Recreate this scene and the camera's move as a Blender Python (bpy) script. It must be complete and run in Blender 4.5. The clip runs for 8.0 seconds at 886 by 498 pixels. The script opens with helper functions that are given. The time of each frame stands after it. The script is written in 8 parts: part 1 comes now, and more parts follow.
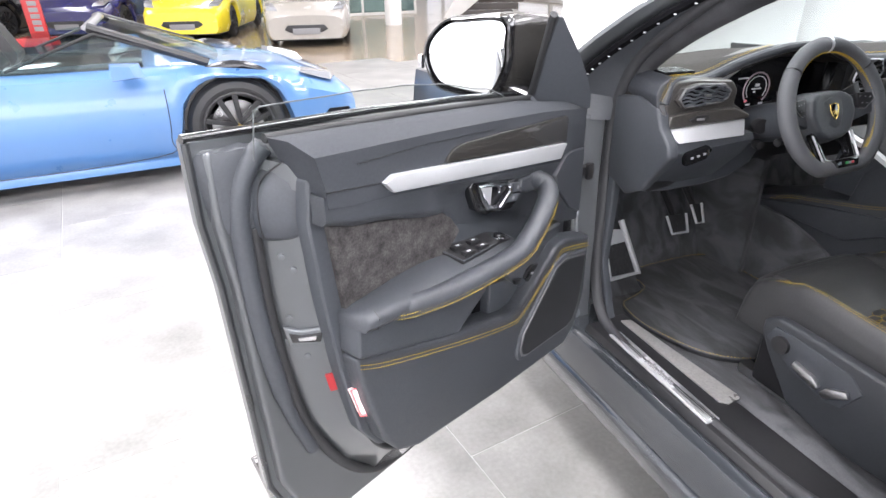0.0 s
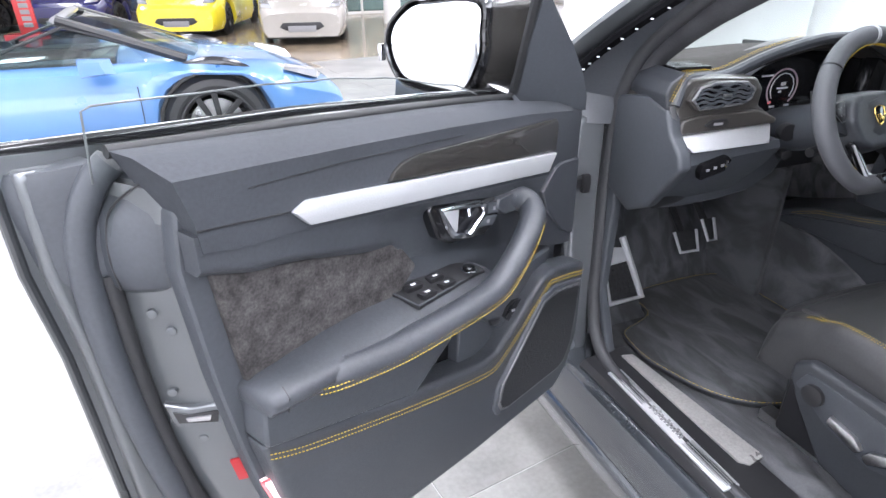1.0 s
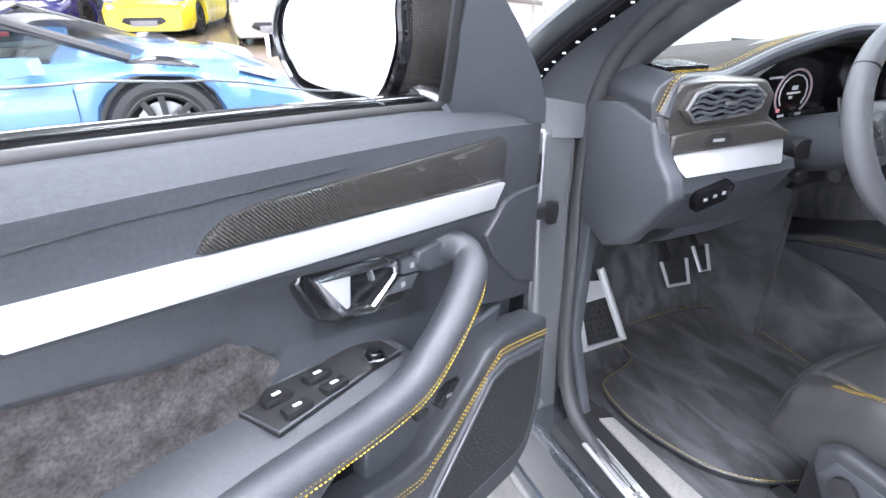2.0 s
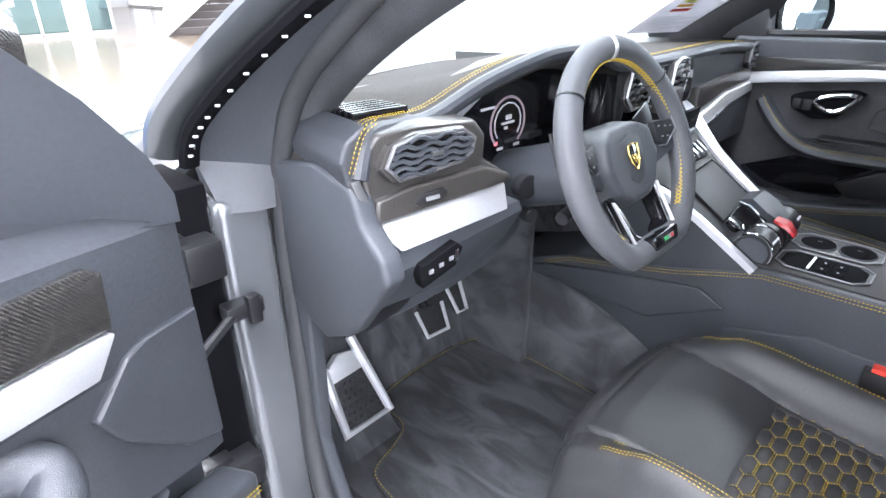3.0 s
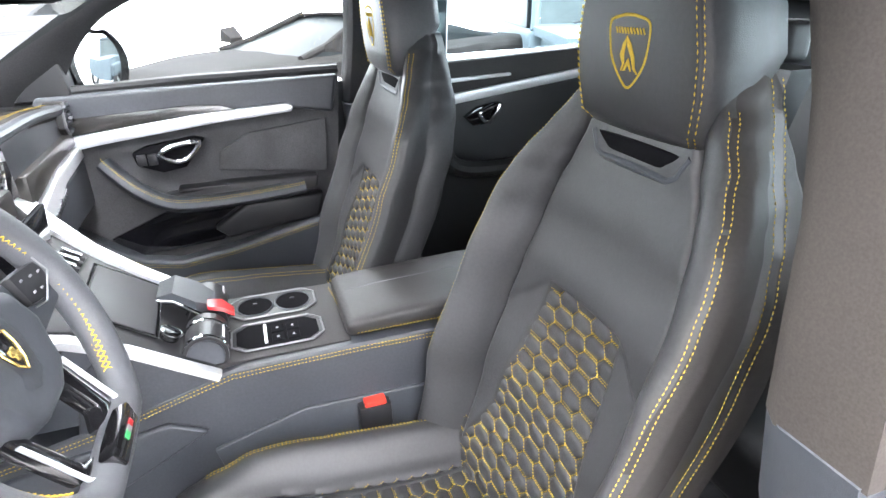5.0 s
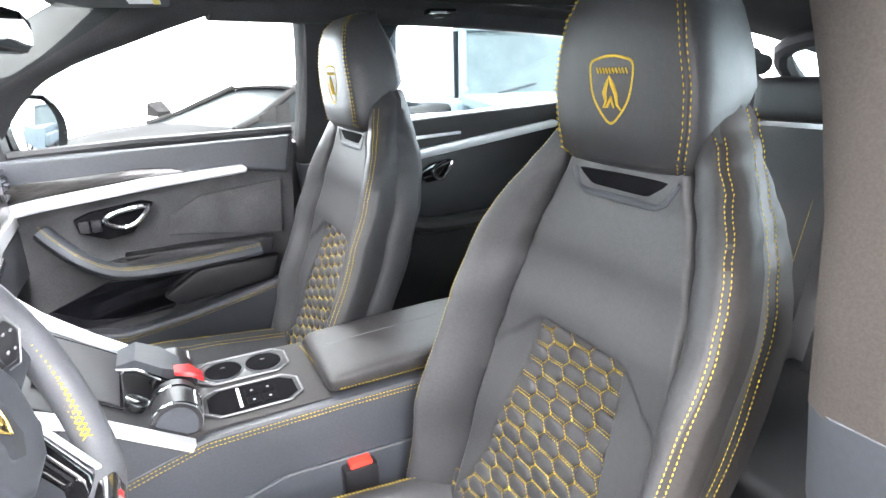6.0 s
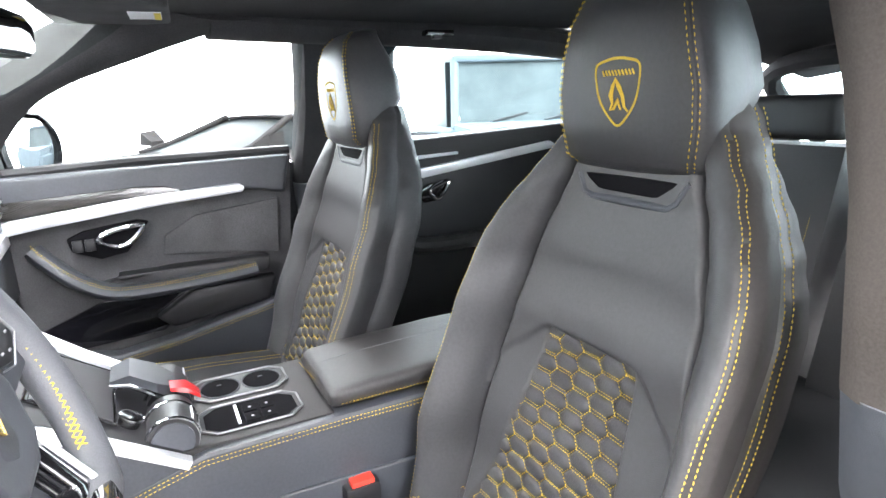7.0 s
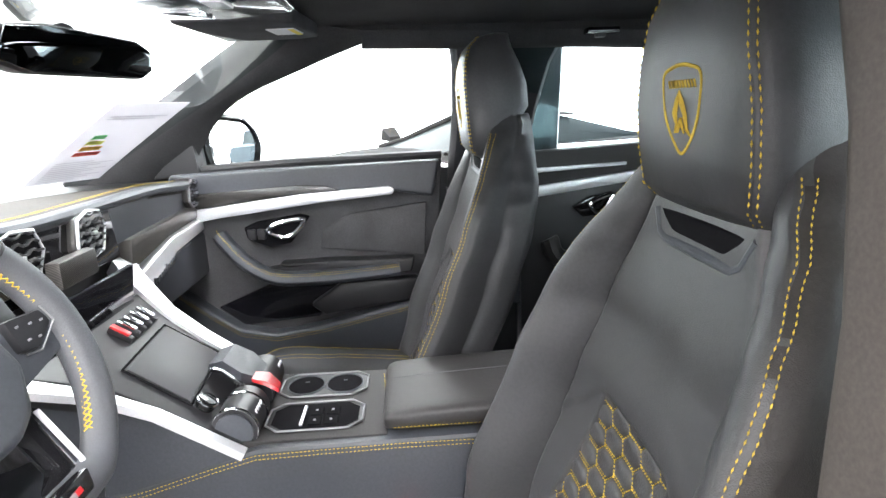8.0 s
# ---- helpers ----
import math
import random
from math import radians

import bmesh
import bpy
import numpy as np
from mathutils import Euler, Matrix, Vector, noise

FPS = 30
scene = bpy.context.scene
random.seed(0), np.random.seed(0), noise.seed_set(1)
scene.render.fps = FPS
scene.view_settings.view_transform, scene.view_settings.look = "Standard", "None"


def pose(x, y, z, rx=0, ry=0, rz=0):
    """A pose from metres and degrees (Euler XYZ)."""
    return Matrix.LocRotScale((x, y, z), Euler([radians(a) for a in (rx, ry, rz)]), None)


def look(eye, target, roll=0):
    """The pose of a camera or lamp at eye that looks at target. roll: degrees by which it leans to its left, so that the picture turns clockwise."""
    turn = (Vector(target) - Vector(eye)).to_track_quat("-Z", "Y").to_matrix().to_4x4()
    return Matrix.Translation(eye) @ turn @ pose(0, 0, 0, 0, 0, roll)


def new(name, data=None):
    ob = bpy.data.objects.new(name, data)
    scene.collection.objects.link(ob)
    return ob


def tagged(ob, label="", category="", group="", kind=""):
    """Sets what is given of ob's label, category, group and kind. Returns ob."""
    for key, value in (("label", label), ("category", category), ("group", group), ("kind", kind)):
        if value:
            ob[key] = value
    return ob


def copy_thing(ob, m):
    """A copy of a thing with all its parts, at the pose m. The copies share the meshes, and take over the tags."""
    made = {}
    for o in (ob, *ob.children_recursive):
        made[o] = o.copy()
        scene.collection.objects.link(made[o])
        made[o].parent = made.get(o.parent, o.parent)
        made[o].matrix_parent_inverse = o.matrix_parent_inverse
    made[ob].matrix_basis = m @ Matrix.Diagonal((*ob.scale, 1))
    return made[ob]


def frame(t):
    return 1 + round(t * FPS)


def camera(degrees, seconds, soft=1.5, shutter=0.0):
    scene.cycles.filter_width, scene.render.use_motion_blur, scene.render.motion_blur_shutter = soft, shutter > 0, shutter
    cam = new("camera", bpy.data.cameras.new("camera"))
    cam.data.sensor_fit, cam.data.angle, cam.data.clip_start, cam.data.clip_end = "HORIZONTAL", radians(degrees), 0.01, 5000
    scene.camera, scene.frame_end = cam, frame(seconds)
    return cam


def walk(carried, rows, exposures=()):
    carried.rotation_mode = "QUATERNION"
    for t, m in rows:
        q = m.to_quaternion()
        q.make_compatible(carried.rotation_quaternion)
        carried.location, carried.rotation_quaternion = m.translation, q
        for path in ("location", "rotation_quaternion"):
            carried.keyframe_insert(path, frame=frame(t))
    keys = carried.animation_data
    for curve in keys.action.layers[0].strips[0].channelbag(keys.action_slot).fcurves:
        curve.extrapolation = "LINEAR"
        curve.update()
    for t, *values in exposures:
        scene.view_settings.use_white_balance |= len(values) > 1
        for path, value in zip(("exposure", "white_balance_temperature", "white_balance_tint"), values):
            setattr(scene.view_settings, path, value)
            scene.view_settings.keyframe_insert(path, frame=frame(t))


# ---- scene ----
cam = camera(74.9, 8.0)
PATH = [
    (0, (-1.914, 0.036, 1.498), (-1.242, 1.694, 0.605), -0.95),
    (0.5, (-1.848, 0.139, 1.466), (-1.173, 1.789, 0.559), -0.46),
    (1, (-1.749, 0.237, 1.442), (-1.081, 1.897, 0.549), -0.65),
    (1.2, (-1.702, 0.296, 1.429), (-1.036, 1.949, 0.522), -0.25),
    (2.3, (-1.456, 0.545, 1.383), (-0.663, 2.16, 0.509), -0.44),
    (2.5, (-1.399, 0.586, 1.383), (-0.46, 2.122, 0.513), -0.16),
    (2.7, (-1.345, 0.608, 1.388), (-0.256, 2.047, 0.525), -0.28),
    (3, (-1.254, 0.647, 1.393), (0.057, 1.89, 0.534), -0.45),
    (3.5, (-1.126, 0.682, 1.424), (0.489, 1.474, 0.55), -0.2),
    (4, (-1.057, 0.698, 1.435), (0.721, 0.981, 0.564), -1.03),
    (4.5, (-1.004, 0.736, 1.43), (0.784, 0.507, 0.564), -1.13),
    (4.7, (-0.989, 0.76, 1.431), (0.765, 0.352, 0.563), -1),
    (5.8, (-0.95, 0.863, 1.4), (0.758, 0.04, 0.764), -1.83),
    (6, (-0.947, 0.876, 1.393), (0.773, 0.046, 0.799), -1.92),
    (6.5, (-0.936, 0.906, 1.366), (0.791, 0.047, 0.84), -2),
    (7, (-0.935, 0.894, 1.357), (0.796, 0.021, 0.865), -1.99),
    (7.5, (-0.933, 0.755, 1.365), (0.884, 0.078, 0.872), -2.55),
    (8, (-0.916, 0.62, 1.372), (1.024, 0.516, 0.896), -2.14),
]
# the clip's camera opens up and turns less blue as it enters the cabin
EXPOSURE = [(0, -0.8, 6250, 16), (0.5, -0.8, 6150, 16), (1, -0.75, 5950, 16), (2.5, 0.2, 5850, 16), (3.5, 0.32, 5850, 15), (4.5, 0.92, 6050, 15), (6, 1.55, 6250, 15), (7, 1.32, 6250, 15), (8, 0.90, 6350, 14)]
walk(cam, [(t, look(eye, target, roll)) for t, eye, target, roll in PATH], EXPOSURE)

# ---- light ----
world = bpy.data.worlds.new("world")
scene.world = world
world.use_nodes = True
wn = world.node_tree
sky = wn.nodes.new("ShaderNodeTexSky")
sky.sky_type, sky.sun_disc = "NISHITA", False
sky.sun_elevation, sky.sun_rotation = radians(40), radians(120)
wn.links.new(sky.outputs[0], wn.nodes["Background"].inputs[0])
wn.nodes["Background"].inputs[1].default_value = 0.12


def area(name, m, w, h, power, colour=(1, 1, 1)):
    la = bpy.data.lights.new(name, "AREA")
    la.shape, la.size, la.size_y, la.energy, la.color = "RECTANGLE", w, h, power, colour
    ob = new(name, la)
    ob.matrix_world = m
    return ob


WINDOW_LIGHT, CEILING_LIGHT = 1300, 540
# area lamps for daylight at the hall's glazing, and added lamps under an unseen ceiling
area("window_light", look((10.6, 2, 2.6), (0, 2, 1.2)), 16, 4.2, WINDOW_LIGHT * 0.60, (0.97, 0.99, 1.0))
area("window_light", look((-1, -8.6, 2.8), (-1, 2, 1.2)), 14, 4.0, WINDOW_LIGHT * 0.75, (0.97, 0.99, 1.0))
area("window_light", look((-10.6, 0, 2.6), (0, 0, 1.2)), 14, 4.2, WINDOW_LIGHT * 0.19, (0.97, 0.99, 1.0))
# added fill, set off the panels to light the floor by the door
for lx in (-5.8, -1.5, 2.6, 6.6):
    for ly in (-4.5, 0.5, 5.5, 11.0, 17.0):
        area("ceiling_fill", pose(lx, ly, 5.3), 1.2, 3.0, CEILING_LIGHT * (1.0 if ly < 5 else 0.75 if ly < 8 else 0.42), (1.0, 0.985, 0.96))


# ---- materials ----
MATS = {}


def mat(name, col, rough=0.5, metal=0.0, grain=0.0, gscale=200.0, vary=0.0, vscale=6.0, bump=0.0, bscale=400.0, coat=0.0, spec=0.5, emit=None, power=0.0, rand=0.0, alpha=None):
    """Principled material: colour varied at two scales, fine relief, coat."""
    if name in MATS:
        return MATS[name]
    m = bpy.data.materials.new(name)
    m.use_nodes = True
    nt = m.node_tree
    b = nt.nodes["Principled BSDF"]
    N, L = nt.nodes.new, nt.links.new
    b.inputs["Base Color"].default_value = (*col, 1)
    b.inputs["Roughness"].default_value = rough
    b.inputs["Metallic"].default_value = metal
    b.inputs["Coat Weight"].default_value = coat
    b.inputs["Coat Roughness"].default_value = 0.04
    b.inputs["Specular IOR Level"].default_value = spec
    tc = N("ShaderNodeTexCoord")
    out = None
    if vary or grain or rand:
        mix = N("ShaderNodeMix")
        mix.data_type = "RGBA"
        mix.blend_type = "MULTIPLY"
        mix.inputs[0].default_value = 1.0
        mix.inputs[6].default_value = (*col, 1)
        big = N("ShaderNodeTexNoise")
        big.inputs["Scale"].default_value, big.inputs["Detail"].default_value = vscale, 5
        fine = N("ShaderNodeTexNoise")
        fine.inputs["Scale"].default_value, fine.inputs["Detail"].default_value = gscale, 3
        L(tc.outputs["Object"], big.inputs["Vector"])
        L(tc.outputs["Object"], fine.inputs["Vector"])
        mr = N("ShaderNodeMapRange")
        mr.inputs[1].default_value, mr.inputs[2].default_value = 0.3, 0.7
        mr.inputs[3].default_value, mr.inputs[4].default_value = 1 - vary, 1 + vary
        L(big.outputs[0], mr.inputs[0])
        mf = N("ShaderNodeMapRange")
        mf.inputs[1].default_value, mf.inputs[2].default_value = 0.3, 0.7
        mf.inputs[3].default_value, mf.inputs[4].default_value = 1 - grain, 1 + grain
        L(fine.outputs[0], mf.inputs[0])
        mul = N("ShaderNodeMath")
        mul.operation = "MULTIPLY"
        L(mr.outputs[0], mul.inputs[0])
        L(mf.outputs[0], mul.inputs[1])
        last = mul.outputs[0]
        if rand:
            oi = N("ShaderNodeObjectInfo")
            ro = N("ShaderNodeMapRange")
            ro.inputs[3].default_value, ro.inputs[4].default_value = 1 - rand, 1 + rand
            L(oi.outputs["Random"], ro.inputs[0])
            m2 = N("ShaderNodeMath")
            m2.operation = "MULTIPLY"
            L(last, m2.inputs[0])
            L(ro.outputs[0], m2.inputs[1])
            last = m2.outputs[0]
        L(last, mix.inputs[7])
        L(mix.outputs[2], b.inputs["Base Color"])
        rr = N("ShaderNodeMapRange")
        rr.inputs[3].default_value, rr.inputs[4].default_value = max(0.02, rough - 0.08), min(1, rough + 0.08)
        L(big.outputs[0], rr.inputs[0])
        L(rr.outputs[0], b.inputs["Roughness"])
    if bump:
        bn = N("ShaderNodeTexVoronoi") if bscale > 250 else N("ShaderNodeTexNoise")
        bn.inputs["Scale"].default_value = bscale
        L(tc.outputs["Object"], bn.inputs["Vector"])
        bp = N("ShaderNodeBump")
        bp.inputs["Strength"].default_value, bp.inputs["Distance"].default_value = bump, 0.001
        L(bn.outputs[0], bp.inputs["Height"])
        L(bp.outputs[0], b.inputs["Normal"])
    if emit:
        b.inputs["Emission Color"].default_value = (*emit, 1)
        b.inputs["Emission Strength"].default_value = power
    if alpha is not None:
        b.inputs["Alpha"].default_value = alpha
    MATS[name] = m
    return m


def glass_mat(name, tint, mixfac=0.12):
    """Thin pane: mostly clear, a share of mirror gloss by angle."""
    m = bpy.data.materials.new(name)
    m.use_nodes = True
    nt = m.node_tree
    nt.nodes.clear()
    o, tr, gl, mx, fr = (nt.nodes.new("ShaderNode" + k) for k in ("OutputMaterial", "BsdfTransparent", "BsdfGlossy", "MixShader", "LayerWeight"))
    tr.inputs[0].default_value = (*tint, 1)
    gl.inputs["Roughness"].default_value = 0.01
    fr.inputs[0].default_value = 0.5
    pw, mul = nt.nodes.new("ShaderNodeMath"), nt.nodes.new("ShaderNodeMath")
    pw.operation, mul.operation = "POWER", "MULTIPLY_ADD"
    pw.inputs[1].default_value, mul.inputs[1].default_value, mul.inputs[2].default_value = 4.0, 0.8, 0.05
    nt.links.new(fr.outputs[1], pw.inputs[0])
    nt.links.new(pw.outputs[0], mul.inputs[0])
    nt.links.new(mul.outputs[0], mx.inputs[0])
    nt.links.new(tr.outputs[0], mx.inputs[1])
    nt.links.new(gl.outputs[0], mx.inputs[2])
    nt.links.new(mx.outputs[0], o.inputs[0])
    return m


def weave_mat(name, dark, light, scale, rough=0.25, coat=1.0):
    """Carbon fibre twill: diagonal weave of two greys under lacquer."""
    m = bpy.data.materials.new(name)
    m.use_nodes = True
    nt = m.node_tree
    b = nt.nodes["Principled BSDF"]
    N, L = nt.nodes.new, nt.links.new
    tc, mp, wv, w2 = N("ShaderNodeTexCoord"), N("ShaderNodeMapping"), N("ShaderNodeTexWave"), N("ShaderNodeTexChecker")
    mp.inputs["Rotation"].default_value = (0.6, 0.4, radians(38))
    L(tc.outputs["Object"], mp.inputs["Vector"])
    L(mp.outputs[0], wv.inputs["Vector"])
    L(mp.outputs[0], w2.inputs["Vector"])
    wv.inputs["Scale"].default_value = scale
    w2.inputs["Scale"].default_value = scale * 4
    w2.inputs[1].default_value, w2.inputs[2].default_value = (0.75, 0.75, 0.75, 1), (1, 1, 1, 1)
    rp = N("ShaderNodeValToRGB")
    rp.color_ramp.elements[0].color, rp.color_ramp.elements[1].color = (*dark, 1), (*light, 1)
    L(wv.outputs[0], rp.inputs[0])
    mx = N("ShaderNodeMix")
    mx.data_type, mx.blend_type = "RGBA", "MULTIPLY"
    mx.inputs[0].default_value = 1
    L(rp.outputs[0], mx.inputs[6])
    L(w2.outputs[0], mx.inputs[7])
    L(mx.outputs[2], b.inputs["Base Color"])
    b.inputs["Roughness"].default_value, b.inputs["Coat Weight"].default_value, b.inputs["Coat Roughness"].default_value = rough, coat, 0.03
    bp = N("ShaderNodeBump")
    bp.inputs["Strength"].default_value, bp.inputs["Distance"].default_value = 0.2, 0.0006
    L(wv.outputs[0], bp.inputs["Height"])
    L(bp.outputs[0], b.inputs["Normal"])
    return m


def velour_mat(name, col):
    """Brushed pile: streaks where the nap lies one way or the other, over fine fibres."""
    m = bpy.data.materials.new(name)
    m.use_nodes = True
    nt = m.node_tree
    b = nt.nodes["Principled BSDF"]
    N, L = nt.nodes.new, nt.links.new
    tc, mp, n1, n2, ra, mx = N("ShaderNodeTexCoord"), N("ShaderNodeMapping"), N("ShaderNodeTexNoise"), N("ShaderNodeTexNoise"), N("ShaderNodeMapRange"), N("ShaderNodeMix")
    mp.inputs["Scale"].default_value = (17, 6, 9)
    mp.inputs["Rotation"].default_value = (0, 0, radians(22))
    n1.inputs["Scale"].default_value, n1.inputs["Detail"].default_value, n1.inputs["Distortion"].default_value = 1.0, 4, 0.8
    n2.inputs["Scale"].default_value, n2.inputs["Detail"].default_value = 700, 2
    ra.inputs[1].default_value, ra.inputs[2].default_value, ra.inputs[3].default_value, ra.inputs[4].default_value = 0.34, 0.68, 0.66, 1.55
    ra.interpolation_type = "SMOOTHSTEP"
    L(tc.outputs["Object"], mp.inputs["Vector"])
    L(mp.outputs[0], n1.inputs["Vector"])
    L(tc.outputs["Object"], n2.inputs["Vector"])
    L(n1.outputs[0], ra.inputs[0])
    mul, add = N("ShaderNodeMath"), N("ShaderNodeMath")
    add.operation, mul.operation = "ADD", "MULTIPLY"
    add.inputs[1].default_value = 0.5
    L(n2.outputs[0], add.inputs[0])
    L(ra.outputs[0], mul.inputs[0])
    L(add.outputs[0], mul.inputs[1])
    mx.data_type, mx.blend_type = "RGBA", "MULTIPLY"
    mx.inputs[0].default_value = 1
    mx.inputs[6].default_value = (*col, 1)
    L(mul.outputs[0], mx.inputs[7])
    L(mx.outputs[2], b.inputs["Base Color"])
    b.inputs["Roughness"].default_value, b.inputs["Specular IOR Level"].default_value = 0.98, 0.1
    b.inputs["Sheen Weight"].default_value, b.inputs["Sheen Roughness"].default_value = 0.15, 0.5
    bp = N("ShaderNodeBump")
    bp.inputs["Strength"].default_value, bp.inputs["Distance"].default_value = 0.6, 0.001
    L(n2.outputs[0], bp.inputs["Height"])
    L(bp.outputs[0], b.inputs["Normal"])
    return m


LEATHER = mat("leather_grey", (0.039, 0.0425, 0.049), 0.40, grain=0.12, vary=0.10, bump=0.25, bscale=900)
LEATHER_SOFT = mat("leather_perforated", (0.082, 0.085, 0.092), 0.5, grain=0.2, gscale=900, vary=0.08, bump=0.35, bscale=1000)
SEAT_LEATHER = mat("leather_seat", (0.033, 0.0335, 0.035), 0.44, grain=0.12, vary=0.12, bump=0.25, bscale=900)
LEATHER_DARK = mat("leather_dark", (0.024, 0.023, 0.023), 0.45, grain=0.12, vary=0.10, bump=0.3, bscale=800, spec=0.35)
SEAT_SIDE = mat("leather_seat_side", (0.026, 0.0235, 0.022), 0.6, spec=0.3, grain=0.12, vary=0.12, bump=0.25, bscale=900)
QUILT = mat("leather_quilted", (0.032, 0.032, 0.034), 0.52, spec=0.35, grain=0.2, gscale=500, vary=0.1, bump=0.4, bscale=500, rand=0.12)
# matt black for black parts, and for sheets that stand in for shade
PART_AND_SHADE_BLACK = mat("black_parts_and_shade", (0.006, 0.006, 0.007), 0.9, vary=0.1, spec=0.05)
SUEDE = mat("suede", (0.055, 0.056, 0.060), 0.92, grain=0.15, gscale=450, vary=0.28, vscale=14, spec=0.2)
SUEDE_CARD = mat("suede_card", (0.064, 0.064, 0.066), 0.95, grain=0.2, gscale=350, vary=0.25, vscale=10, spec=0.2)
SUEDE_DARK = mat("suede_dark", (0.034, 0.034, 0.036), 0.95, grain=0.2, gscale=350, vary=0.2, vscale=8, spec=0.2)
CARPET = velour_mat("carpet", (0.070, 0.072, 0.077))
PLASTIC = mat("plastic_grey", (0.043, 0.0475, 0.055), 0.48, grain=0.08, vary=0.06, bump=0.15, bscale=1200)
PLASTIC_DARK = mat("plastic_dark", (0.013, 0.013, 0.0145), 0.42, grain=0.1, vary=0.08)
GLOSS_BLACK = mat("gloss_black", (0.008, 0.008, 0.009), 0.08, coat=1.0, vary=0.05)
RUBBER = mat("rubber", (0.019, 0.0195, 0.021), 0.6, vary=0.15, grain=0.1)
YELLOW = mat("thread_yellow", (0.52, 0.36, 0.05), 0.9, grain=0.2, gscale=900, vary=0.1, spec=0.1)
SILVER = mat("brushed_silver", (0.74, 0.75, 0.77), 0.42, metal=0.7, grain=0.06, gscale=500, vary=0.05)
CHROME = mat("chrome", (0.75, 0.76, 0.78), 0.12, metal=1.0, vary=0.04)
STEEL = mat("brushed_steel", (0.55, 0.55, 0.56), 0.3, metal=1.0, grain=0.1, gscale=260, vary=0.1)
PAINT = mat("paint_grey", (0.105, 0.113, 0.120), 0.32, metal=0.6, coat=1.0, grain=0.08, gscale=1500, vary=0.06)
PAINT_DARK = mat("paint_dark", (0.03, 0.033, 0.036), 0.3, metal=0.4, coat=1.0, grain=0.08, gscale=1500, vary=0.06)
CARBON = weave_mat("carbon_fibre", (0.014, 0.0135, 0.013), (0.048, 0.045, 0.041), 110)
CARBON_FINE = weave_mat("carbon_fine", (0.010, 0.010, 0.010), (0.075, 0.069, 0.062), 115, 0.35, 0.45)
RED = mat("red_plastic", (0.42, 0.012, 0.014), 0.3, coat=0.5, vary=0.08)
RED_GLOW = mat("red_lamp", (0.8, 0.2, 0.2), 0.3, emit=(1.0, 0.15, 0.17), power=0.9)
WHITE_GLOW = mat("white_lamp", (0.9, 0.8, 0.8), 0.3, emit=(1.0, 0.72, 0.72), power=1.3)
WHITE_MARK = mat("white_mark", (0.22, 0.22, 0.23), 0.5, vary=0.05)
SCREEN = mat("screen_black", (0.006, 0.006, 0.008), 0.10, coat=0.5, vary=0.05)
GAUGE = mat("gauge_light", (0.4, 0.3, 0.33), 0.4, emit=(0.75, 0.58, 0.64), power=0.06)
GAUGE_WHITE = mat("gauge_white", (0.6, 0.6, 0.6), 0.4, emit=(0.9, 0.9, 0.95), power=0.06)
VENT_RIM = mat("vent_rim", (0.22, 0.22, 0.225), 0.38, metal=0.8, vary=0.05)
GOLD = mat("gold_badge", (0.7, 0.5, 0.15), 0.25, metal=0.8, vary=0.1)
GLASS = glass_mat("pane", (0.86, 0.89, 0.88))
GLASS_CAR = glass_mat("pane_car", (0.60, 0.66, 0.65))
GLASS_TINT = glass_mat("pane_tinted", (0.62, 0.76, 0.78))
MIRROR = mat("mirror_glass", (0.92, 0.93, 0.94), 0.01, metal=1.0)
def thin_paper(name, col):
    """A sheet that lets light through from behind."""
    m = bpy.data.materials.new(name)
    m.use_nodes = True
    nt = m.node_tree
    nt.nodes.clear()
    o, d, t, mx = (nt.nodes.new("ShaderNode" + k) for k in ("OutputMaterial", "BsdfDiffuse", "BsdfTranslucent", "MixShader"))
    d.inputs[0].default_value = t.inputs[0].default_value = (*col, 1)
    mx.inputs[0].default_value = 0.5
    nt.links.new(d.outputs[0], mx.inputs[1])
    nt.links.new(t.outputs[0], mx.inputs[2])
    nt.links.new(mx.outputs[0], o.inputs[0])
    return m


PAPER_THIN = thin_paper("paper_thin", (0.50, 0.50, 0.52))
PAPER = mat("paper", (0.75, 0.76, 0.78), 0.7, vary=0.05, grain=0.03)


# ---- mesh tools ----
def thing(name, label, category, m=None, group="", kind=""):
    ob = new(name)
    ob.empty_display_size = 0.05
    if m is not None:
        ob.matrix_world = m
    return tagged(ob, label, category, group, kind)


def part(name, bm, material, parent=None, label="", sharp=35, kind=""):
    me = bpy.data.meshes.new(name)
    bmesh.ops.recalc_face_normals(bm, faces=bm.faces)
    bm.to_mesh(me)
    bm.free()
    me.materials.append(material)
    me.shade_smooth()
    me.set_sharp_from_angle(angle=radians(sharp))
    ob = new(name, me)
    if parent is not None:
        ob.parent = parent
    return tagged(ob, label, kind=kind)


def bevelled(bm, r, segs=2, angle=20):
    if r > 0:
        es = [e for e in bm.edges if len(e.link_faces) == 2 and e.calc_face_angle(0) > radians(angle)]
        bmesh.ops.bevel(bm, geom=es, offset=r, segments=segs, profile=0.6, affect="EDGES", clamp_overlap=True)
    return bm


def box(x0, x1, y0, y1, z0, z1, r=0.004, segs=2, m=None):
    bm = bmesh.new()
    bmesh.ops.create_cube(bm, size=1)
    bmesh.ops.transform(bm, verts=bm.verts, matrix=Matrix.Translation(((x0 + x1) / 2, (y0 + y1) / 2, (z0 + z1) / 2)) @ Matrix.Diagonal((x1 - x0, y1 - y0, z1 - z0, 1)))
    bevelled(bm, r, segs)
    if m is not None:
        bmesh.ops.transform(bm, verts=bm.verts, matrix=m)
    return bm


